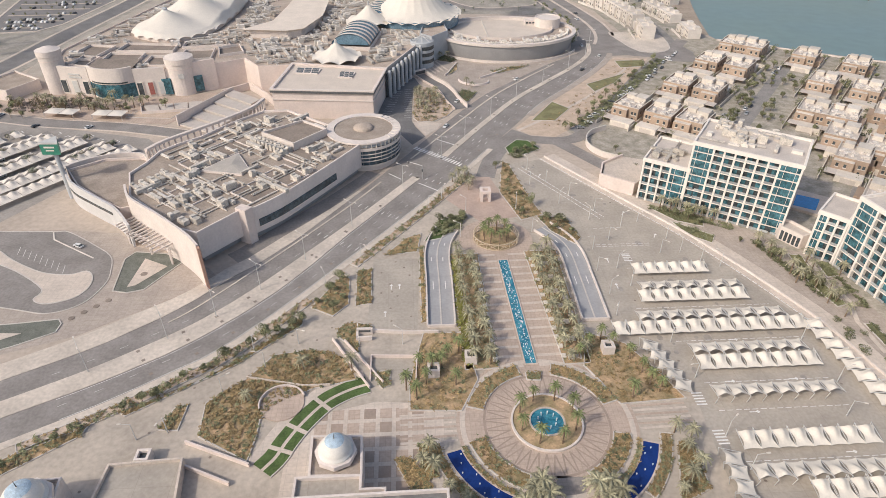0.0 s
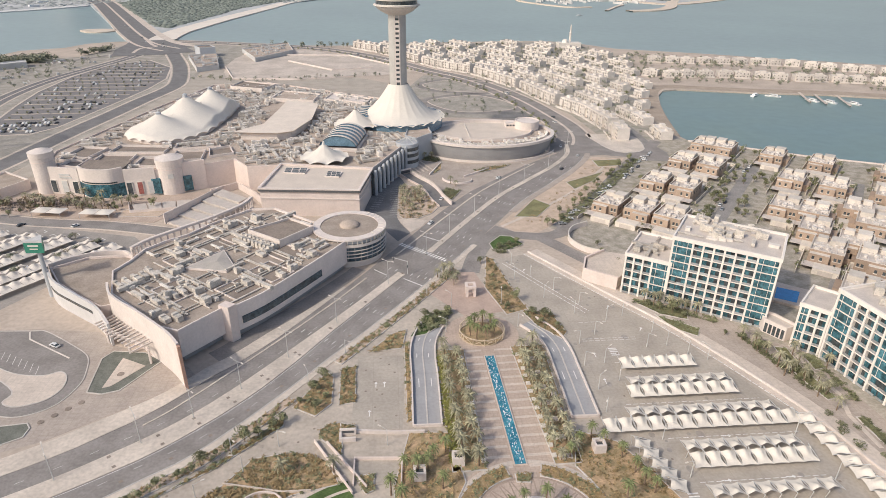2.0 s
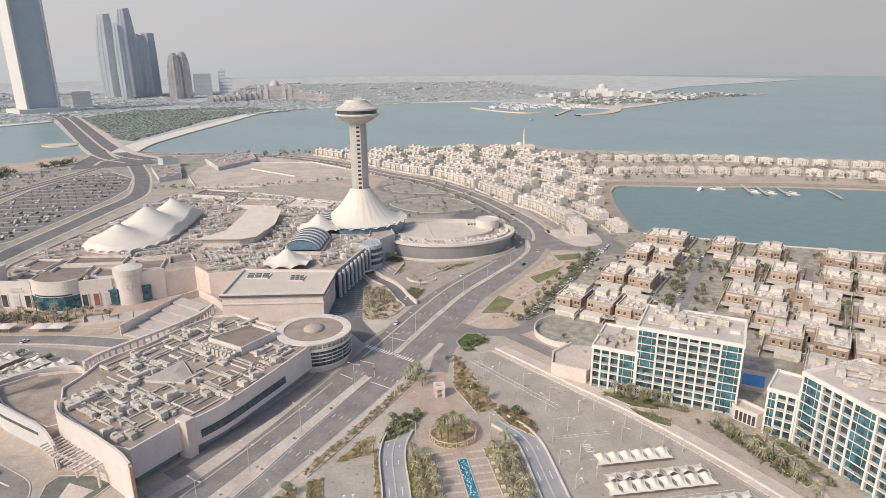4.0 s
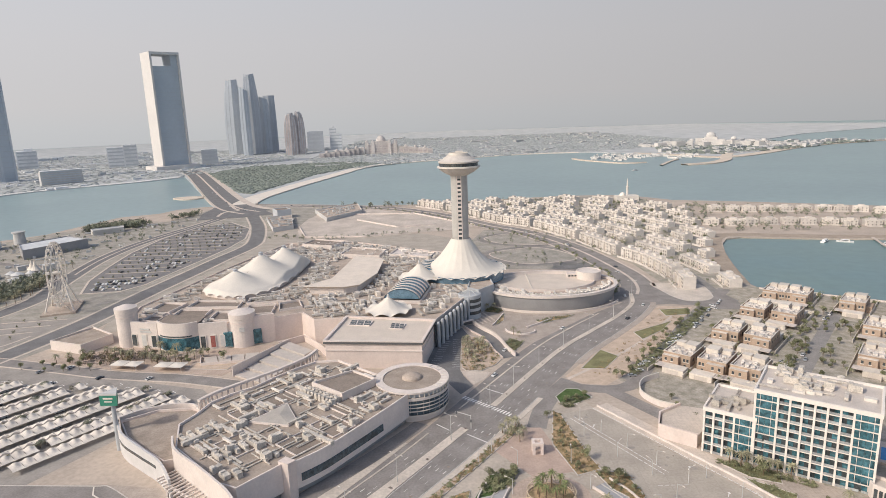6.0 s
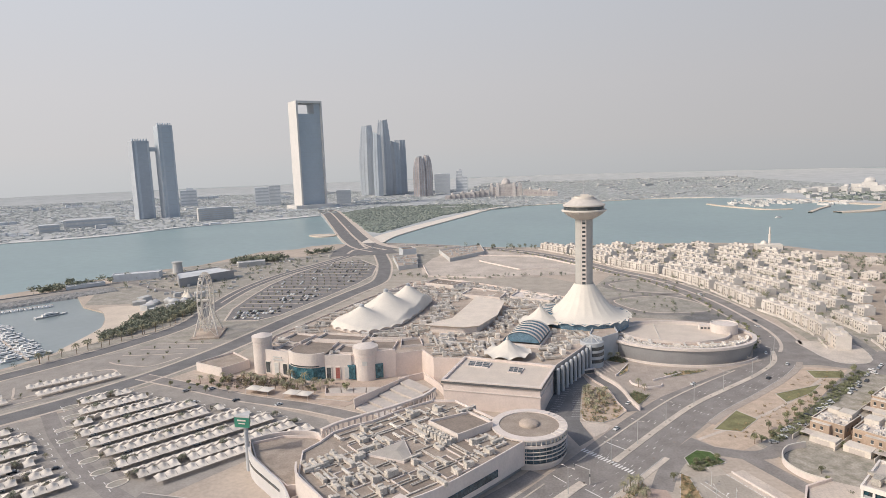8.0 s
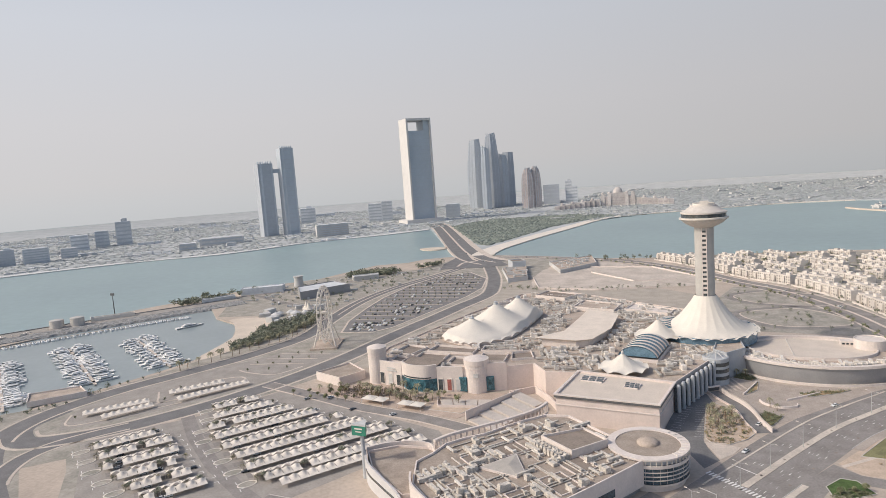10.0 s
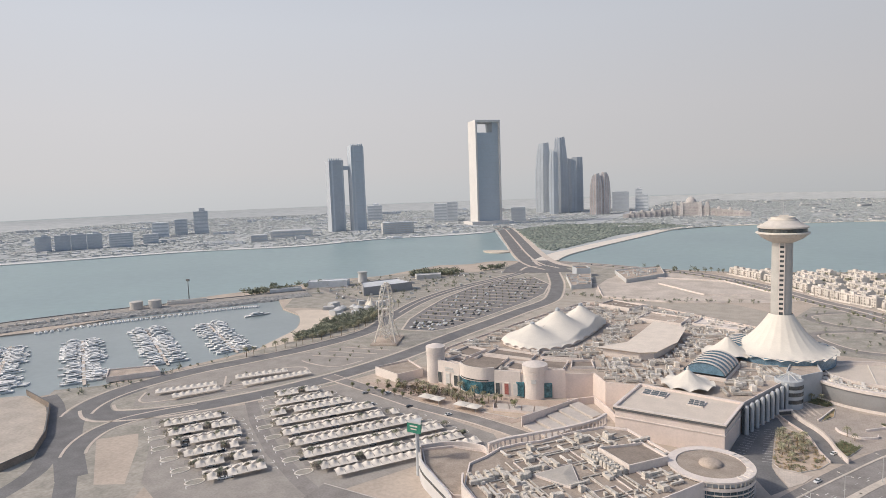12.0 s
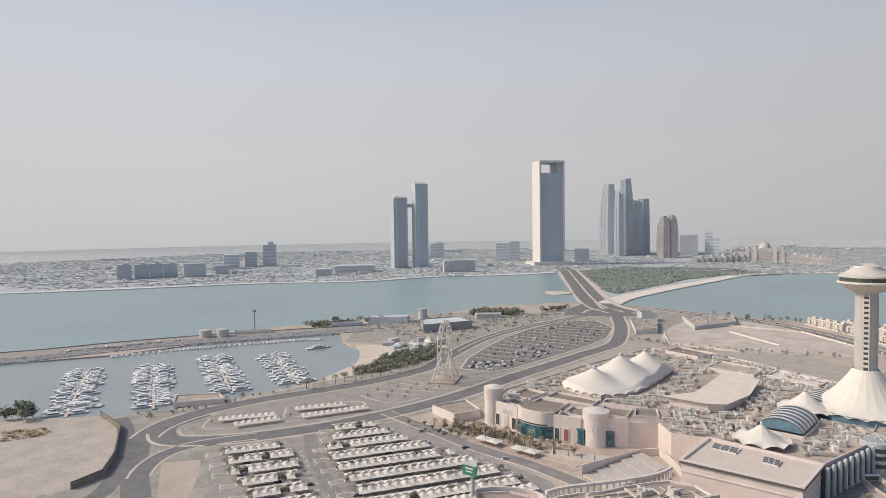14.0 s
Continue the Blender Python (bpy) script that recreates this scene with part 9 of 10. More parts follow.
clutter("hall_roof_plant", [(-256, 868), (-232, 880), (-212, 805), (-226, 792)], 26, 20, 5.0, [], "pale plant on the roadside hall", FARWHITE)
clutter("hall_roof_plant", [(-198, 928), (-152, 980), (-138, 920), (-172, 866)], 40, 20, 4.5, [], "pale plant on the long hall", FARWHITE)

# ---- entrance loop, beds and street planting near the mall ----
loop = thing("drop_off_loop", 0, 0, 0, "dark asphalt loop drive round a paved island", "road")
LOOP = smooth([(-190, 227), (-162.3, 225.5), (-147, 224.6), (-141, 223.8), (-126.8, 213.5), (-117.8, 205.5), (-114.2, 196), (-113.3, 187.5), (-117, 177), (-126.6, 172), (-139, 174.7), (-160, 180), (-190, 186)], 6)
part("drive", Shape().prism(LOOP, 0.0, 0.05), ASPH, loop)
part("kerb", Shape().wall(LOOP, 0, 0.22, 0.4), KERB, loop)
ISLE = smooth([(-164, 212), (-154.7, 205), (-140.4, 196.5), (-129, 194.2), (-123.4, 196.2), (-119.6, 192.4), (-118.5, 186), (-121, 180.6), (-126, 178), (-131, 177.4), (-135.4, 180), (-135.2, 186), (-149.8, 197.5), (-168, 208)], 4, True)
part("island", Shape().prism(ISLE, 0.05, 0.2), PALE, loop, "pale paved island")
part("island_kerb", Shape().wall(ccw(ISLE), 0.05, 0.26, 0.4, True), KERB, loop)
part("lane_kerb", Shape().wall([(-147.6, 224), (-145, 218.6), (-124, 204.6)], 0.05, 0.22, 0.5), WHITE, loop)
bay = Shape()
for k in range(9):
    p = Vector((-156, 214)).lerp(Vector((-133, 200.5)), k / 8)
    bay.wall([tuple(p), (p.x + 1.2, p.y - 5.2)], 0.05, 0.064, 0.14)
part("bay_lines", bay, LINE, loop)
BEDGREY = M("grey_gravel_bed", (0.17, 0.175, 0.15), 0.95, 0.15, 3, 0.5)
for outer, inner in (([(-108.9, 183.3), (-111.5, 203.2), (-108.8, 207.9), (-96.5, 206.1), (-88.5, 200.1), (-98, 183.5), (-103.5, 182)], [(-103.7, 203.1), (-93.6, 197.5), (-101.9, 186.2), (-104.6, 185.3)]), ([(-152, 166), (-135.6, 167.1), (-121.6, 168.6), (-119.7, 166.2), (-119.8, 162), (-130.5, 155.9), (-152, 147)], [(-146, 163), (-131, 162), (-146, 154)])):
    t = thing("gravel_bed", 0, 0, 0, "dark gravel bed with a pale paved triangle", "garden bed", "gravel beds")
    part("gravel", Shape().prism(outer, 0, 0.14), BEDGREY, t)
    part("kerb", Shape().wall(ccw(outer), 0, 0.3, 0.4, True), KERB, t)
    part("inset", Shape().prism(inner, 0.1, 0.24), PALE, t)
    c = (sum(p[0] for p in inner) / len(inner), sum(p[1] for p in inner) / len(inner))
    part("manhole", Shape().turned(c[0], c[1], [(1.3, 0.24), (1.2, 0.34), (0.05, 0.35)], 14), DARKROOF, t)
for i in range(4):
    p = Vector((-117.6, 169)).lerp(Vector((-108.5, 178.1)), i / 3)
    k = thing("tree_pit", p.x, p.y, 0, "round dark tree pit cover in the paving", "paving", "tree pits")
    part("grate", Shape().turned(0, 0, [(1.1, 0.0), (1.0, 0.2), (0.05, 0.21)], 12), DARKROOF, k)
GARDENSAND = M("warm_garden_sand", (0.53, 0.42, 0.33), 0.95, 0.10, 5, 0.8)
PINKPAVE = M("pale_pink_paving", (0.42, 0.36, 0.312), 0.9, 0.09, 8, 1.0, slab=2.5)
setting("forecourt_west", Shape().prism([(-190, 148), (-150, 146), (-112, 160), (-86, 178), (-73, 190), (-78, 196), (-90, 203), (-110, 212), (-120, 222), (-146, 226), (-190, 226)], 0, 0.02), PINKPAVE, "pinkish paved forecourt before the mall entrance", "paving")

# planting strips beside the boulevard
for b, n in (([(-86, 126), (-69, 135), (-54, 147.5), (-38, 166), (-38, 161), (-57, 143), (-84, 124.5)], 150), ([(-36, 170), (-26, 189), (-23.5, 186), (-23, 171), (-28, 165)], 90), ([(-21, 191), (-15.5, 191.5), (-15, 171), (-20.5, 170)], 90),
             ([(-130, 98), (-104, 117), (-93, 122), (-94, 118), (-110, 106), (-128, 92)], 140), ([(-73, 119), (-70.5, 127), (-67, 128), (-67.5, 118.5)], 40), ([(4.2, 160), (4.6, 205), (2.8, 205), (2.6, 160)], 60),
             ([(46, 278), (49, 275), (54, 240), (57, 227), (47, 223), (41, 247)], 160), ([(54, 226), (66, 224), (69, 208), (66, 204), (58, 214)], 110), ([(-11, 200), (2, 202), (4, 215), (-2, 212)], 60)):
    bed("planting_strip", b, DRY, "kerbed strip of dry shrubs beside the road", 0.2)
    scrub("strip_planting", b, n, DRYLEAF, "dry low shrubs in the strip", 0.6, 0.2)
    scrub("strip_greens", b, n // 2, LEAF, "green low shrubs in the strip", 0.7, 0.2)
for b, m in (([(5, 209), (12, 225), (22, 227), (19, 218), (12, 211)], GRASS), ([(50, 293), (57, 302), (63, 301), (68, 291), (59, 285), (51, 286)], GRASS), ([(70, 327), (87, 354), (95, 343), (83, 326)], DULLGRASS), ([(115, 382), (146, 401), (134, 384), (117, 369)], DULLGRASS), ([(146, 426), (166, 427), (164, 414), (146, 412)], DULLGRASS)):
    bed("lawn", b, m, "small kerbed lawn beside the street", 0.15)
scrub("lawn_shrubs", [(6, 210), (13, 226), (24, 228), (20, 217)], 120, LEAF, "dense green shrubs on the corner lawn", 1.1, 0.15)
scrub("lawn_shrubs", [(49, 284), (58, 292), (68, 292), (55, 280)], 70, LEAF, "dense green shrubs on the corner lawn", 1.0, 0.15)
setting("garden_strip", Shape().prism([(59, 317), (75, 340), (99, 371), (130, 411), (148, 434), (171, 430), (125, 359), (101, 326), (79, 305), (66, 308)], 0, 0.06), GARDENSAND, "sandy garden strip along the boulevard", "ground")
HEDGE = [(92, 319), (128, 364), (176, 428), (181, 424), (133, 358), (97, 314)]
scrub("hedge", HEDGE, 420, LEAF, "uneven green hedge along the villa road", 1.2, 0.0)
scrub("sand_shrubs", [(62, 312), (90, 344), (129, 400), (150, 425), (168, 424), (128, 364), (90, 318)], 80, DRYLEAF, "small dry shrubs on the sand", 0.8, 0.06)
setting("road_side", ribbon(smooth([(36, 262), (40, 276), (46, 290), (54, 300), (66, 302), (80, 300), (93, 306), (110, 333), (137, 372), (166, 412), (196, 450), (212, 472)], 6), -4.5, 4.5, 0.045), ASPH, "narrow asphalt villa access road", "road")
setting("road_mouth", Shape().sheet([(40, 292), (57, 316), (66, 307), (80, 303), (78, 296), (66, 298), (54, 297), (44, 284)], 0.05), ASPH, "asphalt mouth of the villa road", "road")
setting("road_hotel", ribbon(smooth([(78, 300), (88, 284), (98, 268), (112, 250)], 5), -4.2, 4.2, 0.055), ASPH, "short asphalt lane beside the hotel", "road")
vw = thing("garden_wall", 0, 0, 0, "curved cream garden wall at the corner of the villas", "wall")
part("wall", Shape().wall(smooth([(104, 276), (97, 281), (93, 290), (94, 299), (99, 307), (108, 312)], 5), 0, 2.6, 0.4), CREAM, vw)
part("railing", Shape().wall(smooth([(104, 276), (97, 281), (93, 290), (94, 299), (99, 307), (108, 312)], 5), 2.6, 3.1, 0.5), WHITE, vw)
path = setting("garden_path", ribbon(smooth([(60, 314), (91, 341), (117, 368), (140, 398), (158, 422)], 5), -1.0, 1.0, 0.1, 0.0), PALE, "pale garden path between the lawns", "paving")
setting("pavement_garden", strip(RIGHT[92:122], beside(RIGHT, 4.0)[92:122], 0.14, 0.0), PINKPAVE, "sandy footway along the far boulevard", "pavement")

# yard before the oval hall
setting("oval_yard", Shape().prism([(22, 350), (34, 354), (48, 368), (96, 420), (126, 446), (110, 448), (80, 424), (50, 424), (28, 446), (14, 420), (20, 395)], 0, 0.05), PINKPAVE, "pinkish paved yard before the oval hall", "paving")
under = thing("underpass_ramp", 0, 0, 0, "curved ramp with pale parapet walls beside the store", "ramp")
UND = smooth([(9, 405), (15, 393), (20.8, 383), (25, 371), (27.6, 358), (31.5, 346)], 5)
part("deck", ribbon(UND, -3.4, 3.4, 0.09), DARKASPH, under)
part("parapet", Shape().wall(beside(UND, -4), 0, 2.6, 0.6), PALEPINK, under, "tall pale pink outer wall")
part("parapet", Shape().wall(beside(UND, 4), 0, 1.2, 0.5), PINK, under)
part("coping", Shape().wall(beside(UND, -4), 2.6, 2.8, 0.9), PALE, under)
part("lintel", Shape().wall([(4.5, 403.5), (12.8, 408.6)], 2.4, 3.2, 1.2), PALEPINK, under)
# Dark sheet painted for the shade inside the tunnel.
part("tunnel_mouth", Shape().wall([(4.8, 404.2), (12.4, 409.0)], 0.1, 2.4, 0.6), DARKSTEEL, under, "dark sheet standing for the unlit tunnel mouth")
setting("store_court", Shape().prism([(-18, 334), (-11, 326), (-4, 312), (2, 299), (9, 309), (4, 322), (2.2, 331), (3, 357), (4, 380), (9, 384), (5, 400), (-2, 396), (-13.4, 366)], 0, 0.068), DARKASPH, "dark asphalt drop-off court beside the store", "road")
setting("court_corner", Shape().prism([(2.4, 328.6), (19.4, 325.7), (15.4, 316.9), (9.3, 309.9)], 0, 0.16), PALE, "pale paved corner between the court and the road", "paving")
setting("court_footbridge", Shape().wall([(-7, 381), (8.5, 413)], 0.07, 0.35, 3.4), PALE, "pale slab path over the court's end", "paving")
PALMBED = [(4.4, 377), (10.1, 384), (17, 375.5), (21, 366), (23.4, 356), (27, 344), (22.9, 336), (14.4, 328), (5.7, 328.8), (3.2, 333), (3.6, 357)]
bed("palm_bed", PALMBED, GARDENSAND, "sandy bed with a palm clump beside the store", 0.25)
scrub("bed_planting", PALMBED, 150, DRYLEAF, "dry shrubs under the palms", 0.7, 0.25)
scrub("bed_greens", PALMBED, 110, LEAF, "green shrubs under the palms", 0.8, 0.25)
for b, n in (([(31.2, 369), (34.7, 375.3), (42.9, 370), (36.6, 357), (33.0, 352)], 110), ([(21, 433), (27, 443), (36, 434), (32, 428)], 110), ([(56, 409), (70, 417), (84, 420), (78, 414), (60, 404)], 60), ([(27, 402), (33, 424), (36, 428), (34, 412)], 12)):
    bed("yard_bed", b, DRY, "small kerbed bed in the oval yard", 0.25)
    scrub("bed_greens", b, n, LEAF, "low shrubs in the yard bed", 0.9, 0.25)
yard = thing("yard_parapet", 0, 0, 0, "low pale curved parapets in the oval yard", "wall")
part("wall", Shape().wall(smooth([(33.5, 393), (36, 387), (44.4, 383), (51.5, 386), (52.5, 390)], 5), 0, 1.3, 0.6), PALEPINK, yard)
part("wall", Shape().wall([(47.7, 395.5), (58.5, 404), (67.3, 412)], 0, 1.2, 0.6), PALEPINK, yard)
part("wall", Shape().wall(smooth([(34.7, 425.5), (28.2, 408), (25.4, 402)], 4), 0, 1.2, 0.6), PALEPINK, yard)
for k in range(4):
    p, q = Vector((10.8, 427)).lerp(Vector((20.5, 432)), k / 3), Vector((19.5, 407)).lerp(Vector((28, 413)), k / 3)
    setting("yard_strip", Shape().wall([tuple(p), tuple(q)], 0.05, 0.2, 1.2), PALE, "pale paved strip across the oval yard", "paving")
ovalwall = thing("yard_wall", 0, 0, 0, "low pale garden wall round the oval hall", "wall")
OW = arc(1, 200, 338, 30, 0, 0)
part("wall", Shape().wall([(73 + 54 * x, 464.5 + 39.5 * y) for x, y in OW], 0, 1.6, 0.5), CREAM, ovalwall)

# long strip between the boulevard and the plaza
for i, j in ((22, 50), (56, 74)):
    a, b = beside(RIGHT, 2.8)[i:j], beside(RIGHT, lambda t: 6.5)[i:j]
    poly = a + b[::-1]
    bed("kerb_planting", poly, GARDENSAND, "long sandy kerbed planting strip beside the boulevard", 0.2)
    scrub("strip_planting", poly, 150, DRYLEAF, "dry shrubs in the long strip", 0.6, 0.2)
    scrub("strip_greens", poly, 120, LEAF, "green shrubs in the long strip", 0.7, 0.2)

# crossings, stop lines and arrows
for a, b, n in (((3, 296), (26, 275), 18), ((136, 438), (150, 456), 10)):
    z = tagged(new("crossing"), "white zebra crossing bars on the road", "marking", kind="structure")
    a, b = Vector(a), Vector(b)
    d = (b - a).normalized()
    m = Vector((-d.y, d.x))
    for k in range(n):
        p = a.lerp(b, (k + 0.5) / n)
        part("bar", Shape().wall([tuple(p - m * 1.6), tuple(p + m * 1.6)], 0.05, 0.065, (b - a).length / n * 0.5), LINE, z)
stops = Shape()
for a, b in (((4, 258), (13, 250)), ((14, 306), (25, 297)), ((-4, 262), (-10, 268))):
    stops.wall([a, b], 0.05, 0.062, 0.5)
setting("stop_lines", stops, LINE, "white stop lines at the junction", "marking")
ar = Shape()
for i in range(58, 116, 3):
    for off in (-4.4, -8.0, 4.4, 8.1, 11.9):
        p, q = beside(BOULEVARD, off)[i], beside(BOULEVARD, off)[i + 1]
        if (i // 3) % 2:
            v = Vector(q) - Vector(p)
            v = v.normalized() * 2.4
            ar.wall([p, (p[0] + v.x, p[1] + v.y)], 0.05, 0.062, 0.3)
setting("road_arrows", ar, LINE, "painted lane arrows before the junction", "marking")
lines = Shape()
dashes([(54, 271), (82, 223)], -1.2, 0.05, 1.9, 0.6, 0.35, lines)
dashes([(54, 271), (82, 223)], 1.2, 0.05, 1.9, 0.6, 0.35, lines)
for y, x0, x1 in ((186.8, 82, 112), (163.2, 78, 126), (161.5, 78, 126), (146.2, 86, 130), (127.8, 88, 128), (117, 88, 128), (99.5, 88, 130), (82.5, 96, 134), (203, 74, 96), (201.6, 74, 96), (215, 76, 88)):
    dashes([(x0, y), (x1, y)], 0, 0.05, 1.8, 0.7, 0.2, lines)
for x, y in ((84, 196), (84, 124), (84.6, 110), (126, 96)):
    for k in range(5):
        lines.wall([(x - 1.6, y - 1.1 * k), (x + 1.6, y - 1.1 * k)], 0.045, 0.06, 0.5)
for x, y, a in ((76, 192, 90), (75, 176, 90), (105, 146, 0), (96, 128, 0), (116, 128, 0), (98, 116, 0), (118, 101, 0), (104, 84, 0), (128, 84, 0), (86, 88, 90), (-8, 180, 90), (-5, 180, 90), (-10, 165, 90), (100, 208, 60), (92, 226, 60), (62, 262, 60)):
    lines.box(x, y, 0.05, 2.6, 0.3, 0.015, a)
    lines.box(x + 1.2 * math.cos(radians(a)), y + 1.2 * math.sin(radians(a)), 0.05, 0.9, 0.9, 0.017, a + 45)
setting("lot_markings", lines, LINE, "white bay dashes and arrows on the lot", "marking")
wl = Shape()
for n, a, b in WESTROWS:
    for q, e in ((a - 8.5, 1), (b + 3.0, -1)):
        wl.wall([lot(q, n - 6), lot(q, n - 3)], 0.045, 0.06, 0.35)
        wl.wall([lot(q, n - 3), lot(q + 2 * e, n - 3)], 0.045, 0.06, 0.35)
        wl.wall([lot(q, n + 6), lot(q, n + 3)], 0.045, 0.06, 0.35)
        wl.wall([lot(q, n + 3), lot(q + 2 * e, n + 3)], 0.045, 0.06, 0.35)
setting("lot_islands", wl, LINE, "white painted island edges in the lots", "marking")

# ---- cars ----
def car_proto(label, paint, length=4.5):
    s = Shape()
    pr = [(-length / 2, 0.35), (-length / 2, 0.85), (-length * 0.32, 0.95), (length * 0.2, 0.95), (length * 0.48, 0.75), (length / 2, 0.35)]
    m = len(pr)
    for sg in (-1, 1):
        s.v += [(x, sg * 0.88, z) for x, z in pr]
    s.f += [tuple(range(m - 1, -1, -1)), tuple(range(m, 2 * m))] + [(i, (i + 1) % m, m + (i + 1) % m, m + i) for i in range(m)]
    s.prism([(-length * 0.26, -0.62), (length * 0.06, -0.62), (length * 0.06, 0.62), (-length * 0.26, 0.62)], 1.38, 1.46)
    t = solid("car", s, paint, label, "car", "cars")
    g = Shape()
    lo, hi = [(-length * 0.42, -0.8), (length * 0.22, -0.8), (length * 0.22, 0.8), (-length * 0.42, 0.8)], [(-length * 0.27, -0.63), (length * 0.07, -0.63), (length * 0.07, 0.63), (-length * 0.27, 0.63)]
    g.add([(*p, 0.93) for p in lo] + [(*p, 1.4) for p in hi], [(0, 1, 5, 4), (1, 2, 6, 5), (2, 3, 7, 6), (3, 0, 4, 7)])
    part("cabin_glass", g, DARKGLASS, t)
    w = Shape()
    for x in (-length * 0.3, length * 0.3):
        w.tube((x, -0.9, 0.32), (x, 0.9, 0.32), 0.32, 0.32, 10)
    tagged(part("running_gear", w, TYRE, t), kind="stuff")
    return t


TYRE = M("black_tyre", (0.03, 0.03, 0.03), 0.8, 0.1, 1, 0.2, 0.0)
PAINTS = [("parked white car with dark windows", M("white_car_paint", (0.70, 0.70, 0.69), 0.3, 0.03, 2, 0.5, 0.0, spec=0.5)), ("parked silver car with dark windows", M("silver_car_paint", (0.40, 0.41, 0.42), 0.3, 0.03, 2, 0.5, 0.0, metal=0.4)),
          ("parked dark car with dark windows", M("dark_car_paint", (0.05, 0.055, 0.065), 0.3, 0.05, 2, 0.5, 0.0, spec=0.5))]
cars = []
far_cars = {0: Shape(), 1: Shape()}
for x, y in CARPARK_BAYS:
    g = far_cars[0 if rnd.random() < 0.62 else 1]
    x, a = x + rnd.uniform(-0.3, 0.3), 91.5 + rnd.uniform(-2, 2)
    g.box(x, y, 0.35, 4.5, 1.8, 0.55, a)
    g.prism([(x - 0.8, y - 1.2), (x + 0.8, y - 1.2), (x + 0.8, y + 1.5), (x - 0.8, y + 1.5)], 0.9, 1.5, -0.15)
    for q in (-1.4, 1.4):
        g.box(x, y + q, 0.07, 1.7, 0.6, 0.3)
stuff("parked_cars", far_cars[0], PAINTS[0][1], "pale cars parked in the open car park", "cars")
stuff("parked_cars", far_cars[1], PAINTS[2][1], "dark cars parked in the open car park", "cars")
for s, c, n in ((402, -118, 5), (440, -120, 5), (360, -120, 4), (380, -52, 3), (350, -60, 4), (460, -52, 3), (420, 18, 3), (400, 78, 3)):
    for k in range(n):
        p = villa_spot(s + 6.5 * k + rnd.uniform(-1, 1), c + rnd.uniform(-1.5, 1.5))
        cars.append(pose(*p, 0.06, 0, 0, 51.7 + rnd.choice((0, 90, 180))))
for x, y in ((104, 329), (101, 321.5), (95, 315), (115, 338), (122, 351), (108, 333), (131, 360), (140, 371), (160, 392)):
    cars.append(pose(x, y, 0.06, 0, 0, 8 + rnd.uniform(-5, 5)))
for u, off in ((0.66, -16.2), (0.87, 8.1), (0.93, 8.2), (0.97, -5.0), (0.80, -17.0)):
    i = int(u * (len(BOULEVARD) - 1))
    p, q = beside(BOULEVARD, off)[i], beside(BOULEVARD, off)[min(i + 1, len(BOULEVARD) - 1)]
    cars.append(pose(*p, 0.06, 0, 0, math.degrees(math.atan2(q[1] - p[1], q[0] - p[0])) + (180 if off < 0 else 0)))
for i in range(18):
    p = BEND[int(rnd.uniform(6, len(BEND) - 4))]
    cars.append(pose(p[0] + rnd.uniform(-5, 5), p[1] + rnd.uniform(-5, 5), 0.06, 0, 0, 120))
for i in range(16):
    p = CAUSEWAY[int(rnd.uniform(1, len(CAUSEWAY) - 3))]
    cars.append(pose(p[0] + rnd.uniform(-12, 12), p[1] + rnd.uniform(-3, 3), 0.36, 0, 0, 117))
for x, y, a in ((-133, 213, 150), (30, 357, 60), (-247, 344, 60), (-232, 350, 60), (-205, 333, 60), (-175, 330, 60), (-238, 398, 60), (-228, 420, 62), (-222, 436, 62)):
    cars.append(pose(x, y, 0.06, 0, 0, a))
for n, a, b in WESTROWS:
    for k in range(4):
        cars.append(pose(*lot(rnd.uniform(a, b), n + rnd.choice((-3.6, 3.6))), 0.05, 0, 0, ang + 90))
for k, (lab, m) in enumerate(PAINTS):
    mine = [c for i, c in enumerate(cars) if (0, 0, 1, 0, 2, 0)[i % 6] == k]
    in_rows(car_proto(lab, m), mine)

# ---- street lamps ----
def lamp_proto(label, tall, arms, group):
    t = thing("street_lamp", 0, 0, 0, label, "street lamp", group)
    part("pole", Shape().tube((0, 0, 0), (0, 0, tall), 0.17, 0.09, 7), STEEL, t)
    for sg in arms:
        part("arm", Shape().tube((0, 0, tall - 0.1), (sg * 2.4, 0, tall + 0.35), 0.07, 0.05, 5), STEEL, t)
        part("lamp_head", Shape().box(sg * 2.8, 0, tall + 0.28, 1.1, 0.4, 0.2), WHITE, t)
    return t


lamps = []
for i in range(26, len(BOULEVARD), 7):
    p, q = BOULEVARD[i], BOULEVARD[min(i + 1, len(BOULEVARD) - 1)]
    lamps.append(pose(*p, 0.2, 0, 0, math.degrees(math.atan2(q[1] - p[1], q[0] - p[0])) + 90))
in_rows(lamp_proto("tall twin-armed street lamp on the median", 12, (-1, 1), "median lamps"), lamps)
small = [(88, 216), (80, 229), (72, 243), (64, 256), (57, 268), (104, 206), (96, 219), (112, 190), (80, 206), (98, 196), (106, 196), (118, 186), (72, 200), (70, 186), (71, 172), (70, 160), (78, 187), (84, 146), (86, 130), (128, 145), (129, 126), (86, 108), (88, 97), (124, 113),
         (80, 176), (56, 254), (66, 236), (76, 222), (-58, 132), (-47, 142), (-38, 152), (-70, 118), (-78, 116), (-18, 150), (-4, 150), (20, 212), (50, 214), (46, 232), (24, 232), (14, 242), (-20, 200), (-32, 182), (-52, 150), (8, 235)]
in_rows(lamp_proto("slim single-arm lot lamp", 6.5, (1,), "lot lamps"), [pose(x, y, 0.05, 0, 0, rnd.uniform(0, 360)) for x, y in small])
signs = thing("sign_pylon", -152, 253, 0, "green three-sided sign on a grey pole", "sign")
